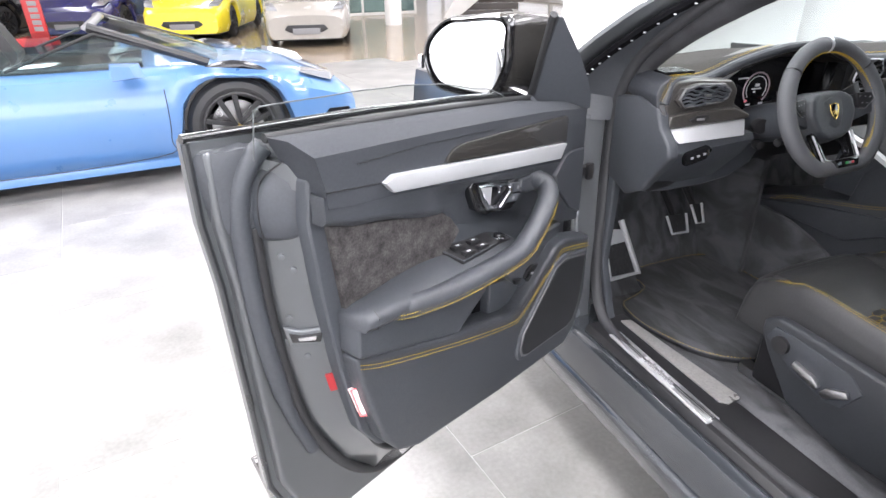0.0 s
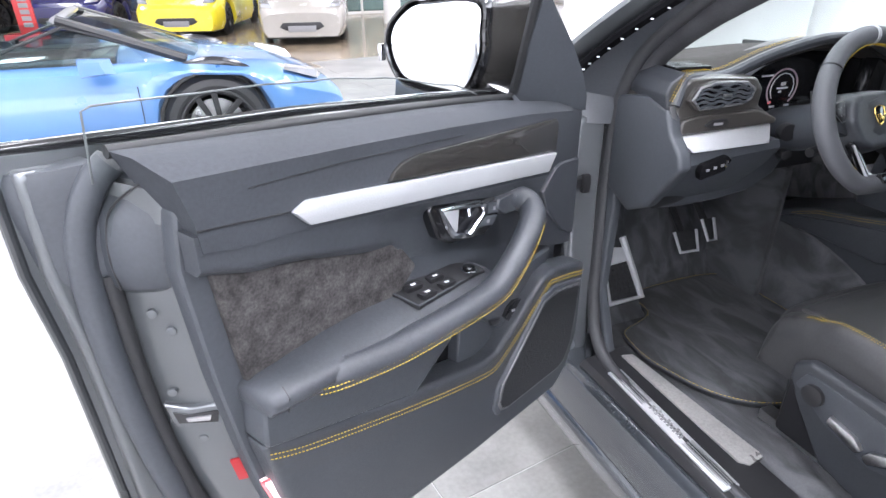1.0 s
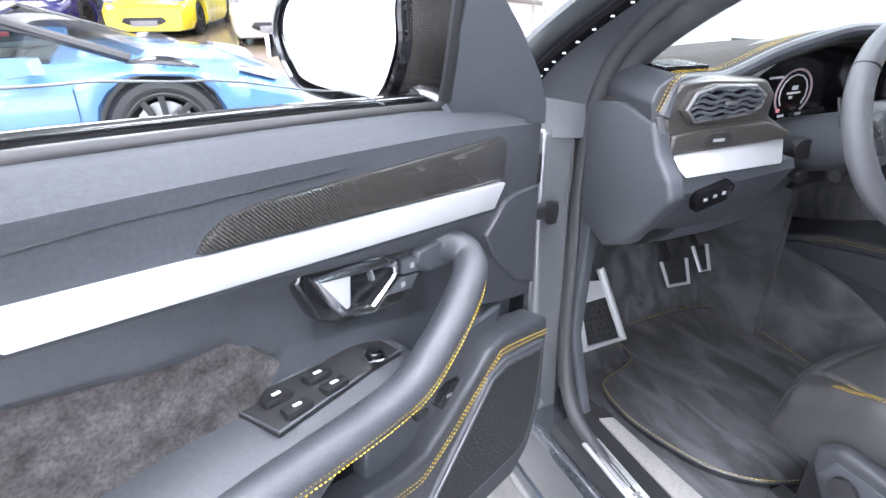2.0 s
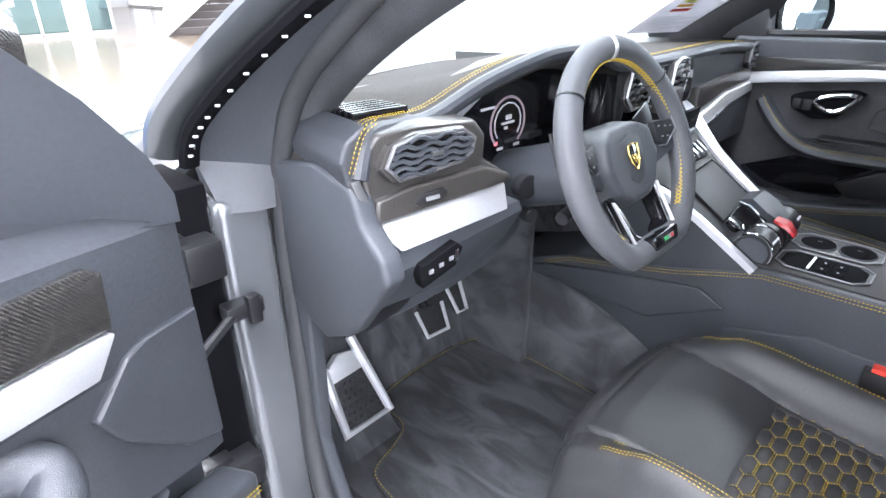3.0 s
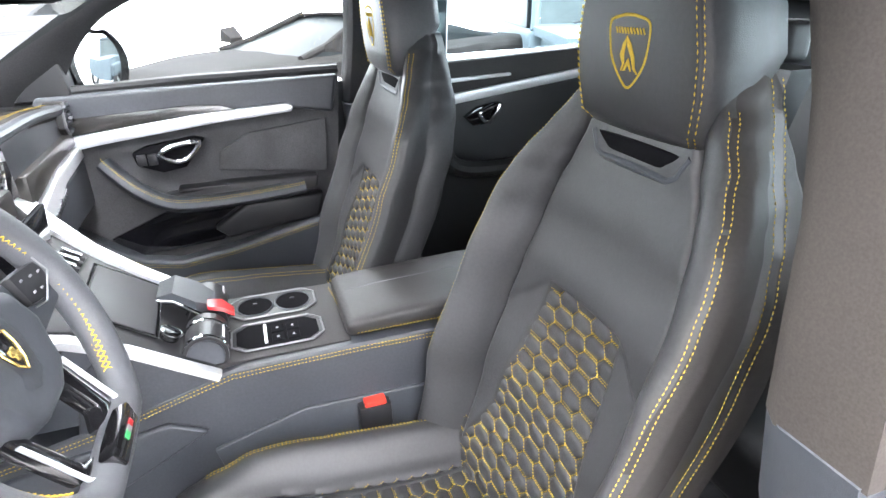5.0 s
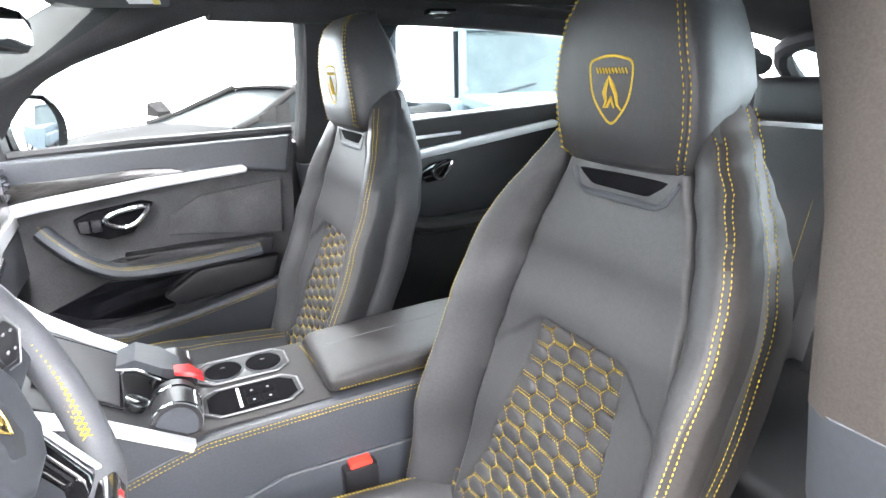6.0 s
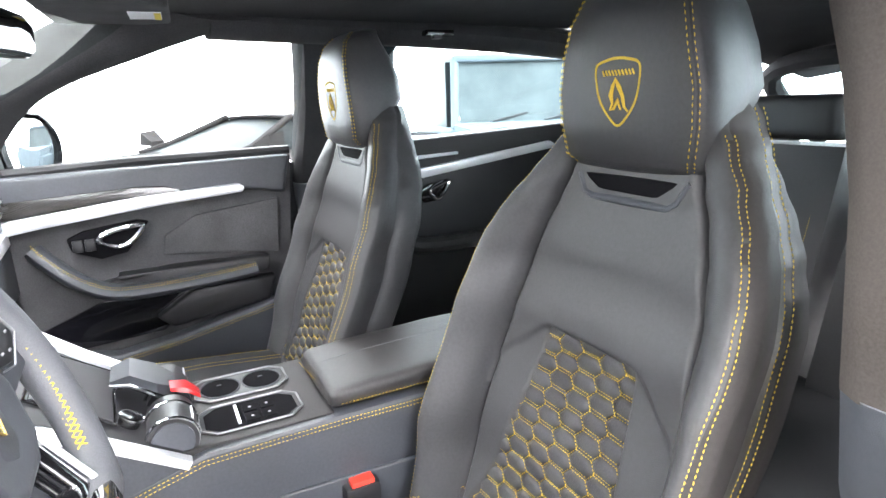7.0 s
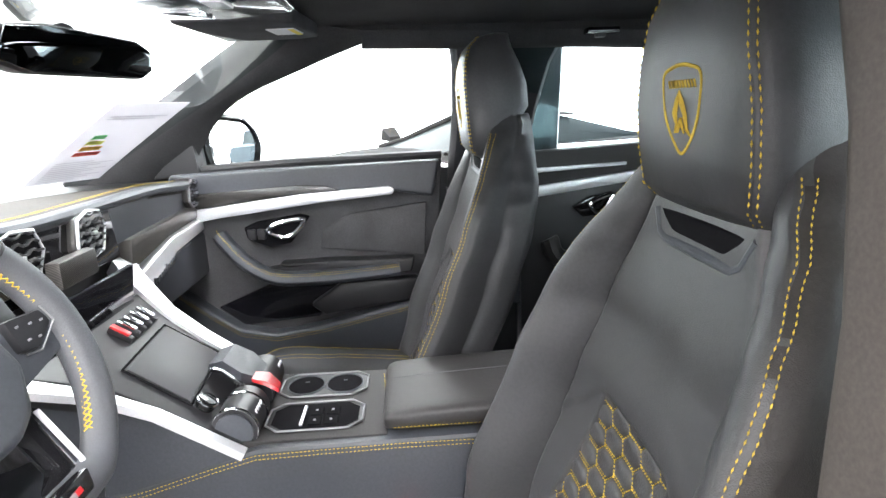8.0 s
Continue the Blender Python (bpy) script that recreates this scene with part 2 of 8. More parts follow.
def prism(poly, d0, d1, r=0.003, plane="XZ", segs=2, m=None, taper=0.0):
    """A polygon with depth: plane XZ runs from y=d0 to d1, YZ from x=d0 to d1, XY from z=d0 to d1. taper shrinks the d1 face."""
    bm = bmesh.new()
    put = {"XZ": lambda a, b, d: (a, d, b), "YZ": lambda a, b, d: (d, a, b), "XY": lambda a, b, d: (a, b, d)}[plane]
    ca, cb = sum(p[0] for p in poly) / len(poly), sum(p[1] for p in poly) / len(poly)
    k = 1 - taper
    lo = [bm.verts.new(put(a, b, d0)) for a, b in poly]
    hi = [bm.verts.new(put(ca + (a - ca) * k, cb + (b - cb) * k, d1)) for a, b in poly]
    bm.faces.new(lo)
    bm.faces.new(hi[::-1])
    n = len(poly)
    for i in range(n):
        bm.faces.new((lo[i], hi[i], hi[(i + 1) % n], lo[(i + 1) % n]))
    bmesh.ops.recalc_face_normals(bm, faces=bm.faces)
    bevelled(bm, r, segs)
    if m is not None:
        bmesh.ops.transform(bm, verts=bm.verts, matrix=m)
    return bm


def spline(pts, n=8, closed=False):
    """Catmull-Rom through the points."""
    P = [Vector(p) for p in pts]
    out, k = [], len(P)
    rng = range(k if closed else k - 1)
    for i in rng:
        a, b, c, d = (P[(i - 1) % k], P[i], P[(i + 1) % k], P[(i + 2) % k]) if closed else (P[max(i - 1, 0)], P[i], P[i + 1], P[min(i + 2, k - 1)])
        for j in range(n):
            t = j / n
            out.append(0.5 * ((2 * b) + (c - a) * t + (2 * a - 5 * b + 4 * c - d) * t * t + (3 * b - a - 3 * c + d) * t ** 3))
    if not closed:
        out.append(P[-1])
    return out


def tube(pts, r, n=8, closed=False, flat=1.0, bm=None, up=(0, 0, 1)):
    """A tube along points; flat squeezes it along the carried normal. r: number or one a point."""
    bm = bm or bmesh.new()
    P = [Vector(p) for p in pts]
    k = len(P)
    rings = []
    nrm = None
    for i, p in enumerate(P):
        t = (P[(i + 1) % k] - P[i - 1]) if closed else (P[min(i + 1, k - 1)] - P[max(i - 1, 0)])
        t.normalize()
        if nrm is None:
            nrm = Vector(up) - t * t.dot(Vector(up))
            if nrm.length < 1e-3:
                nrm = t.orthogonal()
        nrm = (nrm - t * t.dot(nrm)).normalized()
        b = t.cross(nrm)
        rad = r[i] if isinstance(r, (list, tuple)) else r
        rings.append([bm.verts.new(p + nrm * (math.cos(2 * math.pi * j / n) * rad * flat) + b * (math.sin(2 * math.pi * j / n) * rad)) for j in range(n)])
    for i in range(k if closed else k - 1):
        A, B = rings[i], rings[(i + 1) % k]
        for j in range(n):
            bm.faces.new((A[j], A[(j + 1) % n], B[(j + 1) % n], B[j]))
    if not closed:
        bm.faces.new(rings[0][::-1])
        bm.faces.new(rings[-1])
    return bm


def loft(rings, cap=True, closed=False):
    """Skin through rings with equal counts of points."""
    bm = bmesh.new()
    V = [[bm.verts.new(p) for p in ring] for ring in rings]
    n = len(V[0])
    for i in range(len(V) if closed else len(V) - 1):
        A, B = V[i], V[(i + 1) % len(V)]
        for j in range(n):
            bm.faces.new((A[j], A[(j + 1) % n], B[(j + 1) % n], B[j]))
    if cap and not closed:
        bm.faces.new(V[0][::-1])
        bm.faces.new(V[-1])
    return bm


def sheet(f, us, vs, thick=0.0, up=None):
    """A grid surface f(u, v); with thick it gets a back and rim."""
    bm = bmesh.new()
    G = [[bm.verts.new(f(u, v)) for v in vs] for u in us]
    for i in range(len(us) - 1):
        for j in range(len(vs) - 1):
            bm.faces.new((G[i][j], G[i + 1][j], G[i + 1][j + 1], G[i][j + 1]))
    if thick:
        off = Vector(up)
        B = [[bm.verts.new(v.co + off * thick) for v in row] for row in G]
        for i in range(len(us) - 1):
            for j in range(len(vs) - 1):
                bm.faces.new((B[i][j], B[i][j + 1], B[i + 1][j + 1], B[i + 1][j]))
        rim = [(i, 0) for i in range(len(us))] + [(len(us) - 1, j) for j in range(1, len(vs))] + [(i, len(vs) - 1) for i in range(len(us) - 2, -1, -1)] + [(0, j) for j in range(len(vs) - 2, 0, -1)]
        for (a, b), (c, d) in zip(rim, rim[1:] + rim[:1]):
            bm.faces.new((G[a][b], B[a][b], B[c][d], G[c][d]))
    return bm


def stitches(lines, length=0.0050, gap=0.0014, r=0.00095, bm=None):
    """Rows of short raised threads along polylines."""
    bm = bm or bmesh.new()
    for line in lines:
        P = [Vector(p) for p in line]
        s, target, on = 0.0, 0.0, []
        marks = []
        for a, b in zip(P, P[1:]):
            d = (b - a).length
            while target <= s + d:
                marks.append((a + (b - a) * ((target - s) / max(d, 1e-9)), (b - a).normalized()))
                target += length + gap
            s += d
        for p, t in marks:
            n1 = t.orthogonal().normalized()
            n2 = t.cross(n1)
            mid = [bm.verts.new(p + t * (length / 2) + (n1 * math.cos(a) + n2 * math.sin(a)) * r) for a in (0.8, 2.37, 3.94, 5.5)]
            e0, e1 = bm.verts.new(p), bm.verts.new(p + t * length)
            for j in range(4):
                bm.faces.new((mid[j], mid[(j + 1) % 4], e1))
                bm.faces.new((mid[(j + 1) % 4], mid[j], e0))
    return bm


def lin(a, b, n):
    return [a + (b - a) * i / (n - 1) for i in range(n)]


def interp(x, tab):
    """Piecewise smooth value from (x, y) pairs."""
    if x <= tab[0][0]:
        return tab[0][1]
    for (a, ya), (b, yb) in zip(tab, tab[1:]):
        if x <= b:
            t = (x - a) / (b - a)
            t = t * t * (3 - 2 * t) * 0.5 + t * 0.5
            return ya + (yb - ya) * t
    return tab[-1][1]


def disc(r, d, n=24, m=None, bev=0.0):
    """A short cylinder along y."""
    return prism([(r * math.cos(2 * math.pi * i / n), r * math.sin(2 * math.pi * i / n)) for i in range(n)], 0, d, bev, m=m)


def joined(*bms):
    bm = bms[0]
    for other in bms[1:]:
        me = bpy.data.meshes.new("tmp")
        other.to_mesh(me)
        other.free()
        bm.from_mesh(me)
        bpy.data.meshes.remove(me)
    return bm


# ---- the hall ----
FLOOR = mat("floor_tile", (0.262, 0.256, 0.247), 0.32, grain=0.08, gscale=60, vary=0.34, vscale=2.4, rand=0.03)
FLOOR_BASE = mat("floor_joint", (0.42, 0.41, 0.40), 0.6, vary=0.1)
FLOOR_FAR = mat("floor_far", (0.27, 0.215, 0.155), 0.16, grain=0.06, gscale=40, vary=0.10, vscale=1.2)
WALL = mat("wall_white", (0.80, 0.80, 0.79), 0.7, vary=0.03, grain=0.02)
CEIL = mat("ceiling_white", (0.78, 0.78, 0.77), 0.8, vary=0.03)
FRAME = mat("white_frame", (0.78, 0.78, 0.77), 0.45, vary=0.04)
OUTSIDE = mat("daylight", (0.9, 0.9, 0.9), 0.9, emit=(0.97, 0.985, 1.0), power=1.7)

X0, X1, Y0, Y1, ZC = -11.0, 11.0, -9.0, 34.0, 5.6
ground = part("ground", box(X0, X1, Y0, Y1, -0.3, -0.0025, 0), FLOOR_BASE)
tagged(ground, "pale grey showroom floor slab", "floor", kind="structure")
far_floor = part("floor_far", box(X0, X1, 8.4, Y1, -0.006, -0.001, 0), FLOOR_FAR, kind="structure")
tagged(far_floor, "glossy beige hall floor further off", "floor")
for nm, args in (("wall_north", (X0, X1, Y1, Y1 + 0.3, 0, ZC)), ("wall_west", (X0 - 0.3, X0, 12.0, Y1, 0, ZC))):
    w = part(nm, box(*args, 0), WALL)
    tagged(w, "plain white painted showroom wall", "wall", kind="structure")
ceil = part("ceiling", box(X0, X1, Y0, Y1, ZC, ZC + 0.3, 0), CEIL)
tagged(ceil, "white showroom ceiling with light panels", "ceiling", kind="structure")


def window_wall(name, m, length, bays, label):
    """A glazed wall: mullions, rails and bright daylight behind."""
    w = thing(name, label, "window wall", m, kind="structure")
    for i in range(bays + 1):
        part("mullion", box(i * length / bays - 0.05, i * length / bays + 0.05, -0.08, 0.08, 0, ZC, 0.006), FRAME, w)
    for z in (0.06, 3.1, 5.4):
        part("rail", box(0, length, -0.06, 0.06, z - 0.06, z + 0.06, 0.006), FRAME, w)
    part("daylight", box(-1, length + 1, 0.5, 0.55, -0.5, ZC + 0.2, 0), OUTSIDE, w, "white overcast daylight outside")
    return w


window_wall("window_1", pose(X1, Y1, 0, 0, 0, -90), Y1 - Y0, 16, "tall white-framed showroom glazing full of daylight")
window_wall("window_2", pose(X1, Y0, 0, 0, 0, 180), X1 - X0, 10, "tall white-framed rear glazing full of daylight")

window_wall("window_3", pose(X0, Y0, 0, 0, 0, 90), 12.0 - Y0, 8, "tall white-framed side glazing full of daylight")

# columns and glazed offices at the far end
for cx, cy in ((3.1, 15.6), (-3.4, 17.0), (6.2, 6.0)):
    c = part("column", prism([(0.22 * math.cos(a * math.pi / 12), 0.22 * math.sin(a * math.pi / 12)) for a in range(24)], 0, ZC, 0, "XY", m=pose(cx, cy, 0)), WALL)
    tagged(c, "round white showroom column", "column", kind="structure")
office = thing("glass_partition", "white-framed glazed office partition at the end of the hall", "partition", pose(-2.0, 18.6, 0), kind="structure")
for i in range(9):
    part("post", box(i * 0.85 - 0.035, i * 0.85 + 0.035, -0.03, 0.03, 0, 3.0, 0.004), FRAME, office)
for z in (0.05, 2.2, 3.0):
    part("rail", box(0, 6.8, -0.03, 0.03, z - 0.04, z + 0.04, 0.004), FRAME, office)
for i in range(8):
    pane = part("pane", box(i * 0.85 + 0.04, i * 0.85 + 0.81, -0.005, 0.005, 0.1, 2.15, 0), GLASS_TINT, office)
    pane.visible_shadow = False
backdrop = part("office_back", box(-2.2, 5.2, 20.6, 20.7, 0, 3.2, 0), mat("office_wall", (0.55, 0.52, 0.48), 0.7, vary=0.1))
tagged(backdrop, "beige office wall behind glass", "wall", kind="structure")
stair = thing("staircase", "dark stone steps with a white sloped wall", "staircase", pose(5.3, 16.6, 0, 0, 0, -18))
STEP = mat("step_stone", (0.10, 0.09, 0.085), 0.5, vary=0.1, grain=0.1, gscale=90)
for i in range(9):
    part("step", box(0.26 * i, 0.26 * i + 1.7 - 0.05 * i, 0.28 * i, 0.28 * i + 0.31, 0.175 * i, 0.175 * i + 0.17, 0.006), STEP, stair)
part("side_wall", prism([(-0.35, 0), (0.05, 0), (3.0, 2.2), (3.0, 3.2), (1.7, 3.2)], -0.12, 0.0, 0.004), WALL, stair)
sidewall = part("wall_side", box(3.15, 11.0, 7.6, 7.75, 0, ZC, 0), WALL)
tagged(sidewall, "plain white partition wall beside the cars", "wall", kind="structure")

# assumed ceiling light panels, out of view
LAMP = mat("lamp_panel", (0.9, 0.9, 0.9), 0.5, emit=(1, 0.985, 0.96), power=3.0)
for lx in (-6.5, -2.6, 1.8, 6.2):
    for ly in (-4.5, 0.5, 5.5, 11.0, 17.0):
        L_ = thing("ceiling_light", "rectangular white ceiling light panel, lit", "ceiling light", pose(lx, ly, 5.36), group="ceiling lights")
        part("frame", box(-0.66, 0.66, -1.56, 1.56, 0.0, 0.24, 0.01), FRAME, L_)
        part("diffuser", box(-0.6, 0.6, -1.5, 1.5, -0.012, -0.004, 0), LAMP, L_)


# ---- the car's body ----
body = thing("suv", "dark grey metallic performance SUV, driver's door open", "car")
# sill colour lightened and blued in place of the reflections it lacks
SILL_PAINT = mat("paint_sill", (0.050, 0.056, 0.064), 0.22, metal=0.4, coat=1.0, vary=0.1, grain=0.05)
# sill and floor, driver's side
part("sill", prism([(-0.955, 0.27), (-0.952, 0.36), (-0.94, 0.41), (-0.925, 0.425), (-0.80, 0.43), (-0.76, 0.42), (-0.74, 0.36), (-0.74, 0.27)], -0.05, 1.42, 0.006, segs=3), SILL_PAINT, body, "glossy near-black painted door sill")
part("skirt", prism([(-0.955, 0.20), (-0.968, 0.27), (-0.955, 0.295), (-0.91, 0.20)], -0.6, 1.75, 0.008), SILL_PAINT, body, "dark glossy side skirt")
part("floor_pan", box(-0.76, 0.76, -1.3, 1.75, 0.33, 0.375, 0.005), CARPET, body)
part("carpet", box(-0.735, -0.15, 0.1, 1.62, 0.375, 0.395, 0.006), CARPET, body, "grey velour footwell carpet")
part("carpet", box(0.15, 0.735, 0.1, 1.62, 0.375, 0.395, 0.006), CARPET, body)
# bulkhead rising from the floor, one slope a footwell
for sx in (-1, 1):
    part("toe_board", sheet(lambda u, v: Vector((sx * (0.14 + 0.62 * u), 1.59 + 0.17 * v - 0.02 * v * v, 0.39 + 0.46 * v ** 1.1)), lin(0, 1, 4), lin(0, 1, 10), 0.03, (0, 0.7, -0.7)), CARPET, body)
part("rest_ramp", sheet(lambda u, v: Vector((-0.545 - 0.215 * u, 1.46 + 0.30 * v - 0.05 * v * v, 0.39 + 0.46 * v ** 1.3)), lin(0, 1, 4), lin(0, 1, 10), 0.03, (0, 0.7, -0.7)), CARPET, body, "carpeted ramp under the footrest")
part("tunnel_carpet", box(-0.150, -0.118, 1.40, 1.76, 0.38, 0.86, 0.01), CARPET, body, "carpeted tunnel side")
part("bulkhead", box(-0.80, 0.80, 1.74, 1.80, 0.33, 1.16, 0.004), PLASTIC_DARK, body)
# sill trim
part("sill_trim", prism([(-0.915, 0.432), (-0.90, 0.445), (-0.80, 0.452), (-0.765, 0.45), (-0.745, 0.395), (-0.77, 0.395), (-0.785, 0.428), (-0.915, 0.426)], 0.15, 1.30, 0.002), PLASTIC_DARK, body, "black sill cover")
TREAD = pose(-0.865, 0.806, 0.4520, 0, 0, -1.9)
part("sill_strip", box(-0.032, 0.010, 0.0, 0.412, -0.006, 0.0, 0.0015, m=TREAD), SILVER, body, "ribbed silver sill strip with lettering")
for i in range(5):
    part("rib", box(-0.0255 + i * 0.0068, -0.0222 + i * 0.0068, 0.006, 0.135, -0.001, 0.0022, 0.0007, m=TREAD), STEEL, body)
    part("rib", box(-0.0255 + i * 0.0068, -0.0222 + i * 0.0068, 0.277, 0.406, -0.001, 0.0022, 0.0007, m=TREAD), STEEL, body)
part("script", joined(*[box(-0.018 + 0.002 * (i % 2), -0.004 + 0.003 * (i % 3), 0.150 + i * 0.0105, 0.157 + i * 0.0105, -0.001, 0.0012, 0.0005, m=TREAD) for i in range(11)]), WHITE_MARK, body)
part("sill_plate", prism([(-0.812, 0.852), (-0.795, 0.835), (-0.752, 0.840), (-0.748, 0.856), (-0.774, 1.252), (-0.806, 1.262)], 0.4505, 0.4575, 0.002, "XY"), mat("tread_steel", (0.46, 0.45, 0.44), 0.30, metal=0.6, grain=0.12, gscale=200, vary=0.15, vscale=6), body, "polished steel tread plate")
# rubber seal round the door opening
SEAL = [(-0.835, 0.40, 1.50), (-0.86, 0.36, 1.15), (-0.875, 0.37, 0.72), (-0.875, 0.42, 0.52), (-0.872, 0.56, 0.448), (-0.868, 0.9, 0.437), (-0.862, 1.18, 0.440), (-0.85, 1.31, 0.475), (-0.838, 1.372, 0.60), (-0.825, 1.395, 0.85), (-0.82, 1.40, 1.05), (-0.815, 1.382, 1.16), (-0.814, 1.335, 1.25), (-0.806, 1.24, 1.335), (-0.78, 1.09, 1.435), (-0.715, 0.85, 1.53), (-0.705, 0.55, 1.54), (-0.74, 0.42, 1.535)]
part("door_seal", tube(spline(SEAL, 6, True), 0.017, 12, True), mat("seal_grey", (0.034, 0.035, 0.038), 0.6, vary=0.15, grain=0.1), body, "dark grey rubber door seal")
# jamb faces in front of the opening
# body paint made lighter, the white hall's reflection put into its colour
part("hinge_pillar", prism([(1.37, 0.40), (1.40, 0.36), (1.52, 0.36), (1.56, 1.09), (1.47, 1.11), (1.40, 1.10), (1.40, 0.9)], -0.925, -0.835, 0.020, "YZ", 4), mat("paint_jamb_lit", (0.20, 0.213, 0.225), 0.26, metal=0.6, coat=1.0, grain=0.08, gscale=1500, vary=0.06), body, "painted hinge pillar")
part("kick_panel", prism([(1.25, 0.40), (1.37, 0.44), (1.395, 0.90), (1.395, 1.135), (1.355, 1.135), (1.35, 0.85), (1.36, 0.62), (1.30, 0.46)], -0.828, -0.800, 0.010, "YZ", 3), PLASTIC, body, "grey plastic kick panel")
# added black block, painting the shade in the gap by the hinges
part("hinge_gap_shade", prism([(1.425, 0.42), (1.56, 0.42), (1.57, 1.13), (1.425, 1.13)], -1.00, -0.920, 0.006, "YZ"), PART_AND_SHADE_BLACK, body, "black block standing in for the shaded hinge gap")
part("door_check", joined(box(-0.945, -0.885, 1.375, 1.405, 0.925, 0.950, 0.004), box(-0.915, -0.895, 1.365, 1.38, 0.915, 0.962, 0.003), tube([(-0.93, 1.385, 0.936), (-1.01, 1.345, 0.915), (-1.06, 1.31, 0.90)], 0.008, 8)), PLASTIC_DARK, body, "black door check strap")
part("hinge", joined(box(-0.985, -0.93, 1.38, 1.45, 1.00, 1.06, 0.006), box(-1.02, -0.97, 1.40, 1.43, 0.99, 1.07, 0.006)), PLASTIC_DARK, body, "black door hinge")
part("hinge", joined(box(-0.985, -0.93, 1.38, 1.45, 0.60, 0.66, 0.006), box(-1.02, -0.97, 1.40, 1.43, 0.59, 0.67, 0.006)), PLASTIC_DARK, body, "black door hinge")
part("fender", sheet(lambda u, v: Vector((-0.95 - 0.05 * math.sin(v * 2.6), 1.50 + 1.15 * u, 0.36 + (0.74 - 0.05 * u) * v)), lin(0, 1, 8), lin(0, 1, 10), 0.02, (1, 0, 0)), PAINT, body, "dark grey front wing")
part("fender", sheet(lambda u, v: Vector((0.95 + 0.05 * math.sin(v * 2.6), 1.50 + 1.15 * u, 0.36 + (0.74 - 0.05 * u) * v)), lin(0, 1, 8), lin(0, 1, 10), 0.02, (-1, 0, 0)), PAINT, body)
part("bonnet", sheet(lambda u, v: Vector(((u - 0.5) * 1.9, 1.72 + 0.98 * v, 1.16 - 0.10 * v - 0.13 * v ** 3 - 0.14 * (2 * u - 1) ** 4)), lin(0, 1, 14), lin(0, 1, 10), 0.02, (0, 0, -1)), PAINT, body, "dark grey bonnet")
part("cowl", box(-0.8, 0.8, 1.66, 1.80, 1.06, 1.15, 0.01), PLASTIC_DARK, body)


# A-pillar beside the open door: suede trim inside the seal, plastic triangle and painted shell outside it
def door_pillar():
    n = 40
    along = lambda pts: [spline(pts, 10)[round(i * (10 * (len(pts) - 1)) / n)] for i in range(n + 1)]
    L = along([(-0.806, 1.395, 1.13), (-0.806, 1.38, 1.17), (-0.806, 1.34, 1.245), (-0.797, 1.25, 1.33), (-0.774, 1.10, 1.43), (-0.717, 0.90, 1.52), (-0.62, 0.70, 1.57)])
    R = along([(-0.757, 1.36, 1.130), (-0.757, 1.355, 1.17), (-0.755, 1.32, 1.225), (-0.745, 1.245, 1.286), (-0.725, 1.14, 1.352), (-0.68, 0.98, 1.435), (-0.58, 0.72, 1.535)])
    rings = []
    for l, r in zip(L, R):
        out = Vector((-0.35, -0.85, -0.1)).normalized()
        across = r - l
        ring = [l + Vector((0, 0.05, 0.01))]
        for k in lin(0, 1, 9):
            ring.append(l + across * k + out * 0.016 * math.sin(math.pi * min(1, 0.08 + k * 0.92)))
        ring += [r + Vector((-0.004, 0.03, 0.015)), (l + r) / 2 + Vector((0, 0.06, 0.02))]
        rings.append(ring)
    part("pillar_trim", loft(rings), SUEDE, body, "grey suede A-pillar trim", 50)
    W = along([(-0.915, 1.46, 1.145), (-0.912, 1.44, 1.19), (-0.896, 1.395, 1.238), (-0.868, 1.30, 1.31), (-0.825, 1.19, 1.385), (-0.755, 1.02, 1.475), (-0.65, 0.80, 1.56)])
    rings = [[(-0.912, 1.405, 1.085), (-0.87, 1.385, 1.082), (-0.815, 1.395, 1.075), (-0.80, 1.45, 1.08), (-0.90, 1.48, 1.09)]]
    for l, w in zip(L[2:], W[2:]):
        m = (l + w) / 2
        rings.append([w, m + Vector((0.0, -0.008, 0.0)), l + Vector((-0.012, -0.002, 0.0)), l + Vector((0.004, 0.04, 0.01)), w + Vector((0.01, 0.04, 0.01))])
    part("pillar_panel", bevelled(loft(rings), 0.003), PLASTIC, body, "grey plastic A-pillar panel")
    part("pillar_shell", tube([p + Vector((-0.016, 0.040, 0.014)) for p in W], 0.034, 12, flat=0.5, up=(0.3, 0.6, 0.7)), PAINT, body, "painted A-pillar")
    part("pillar_strip", tube([p + Vector((-0.010, -0.006, 0.006)) for p in W], 0.016, 8, flat=0.7), PART_AND_SHADE_BLACK, body, "black pillar weather strip")
    for k in range(4, 30, 2):
        for o in (-0.006, 0.006):
            p = W[k] + Vector((-0.012 + o * 0.4, -0.0165, 0.004 + o * 0.9))
            part("strip_clip", box(-0.0032, 0.0032, -0.002, 0.002, -0.0014, 0.0014, 0.0005, m=Matrix.Translation(p) @ pose(0, 0, 0, 0, 0, -40)), PAPER, body)


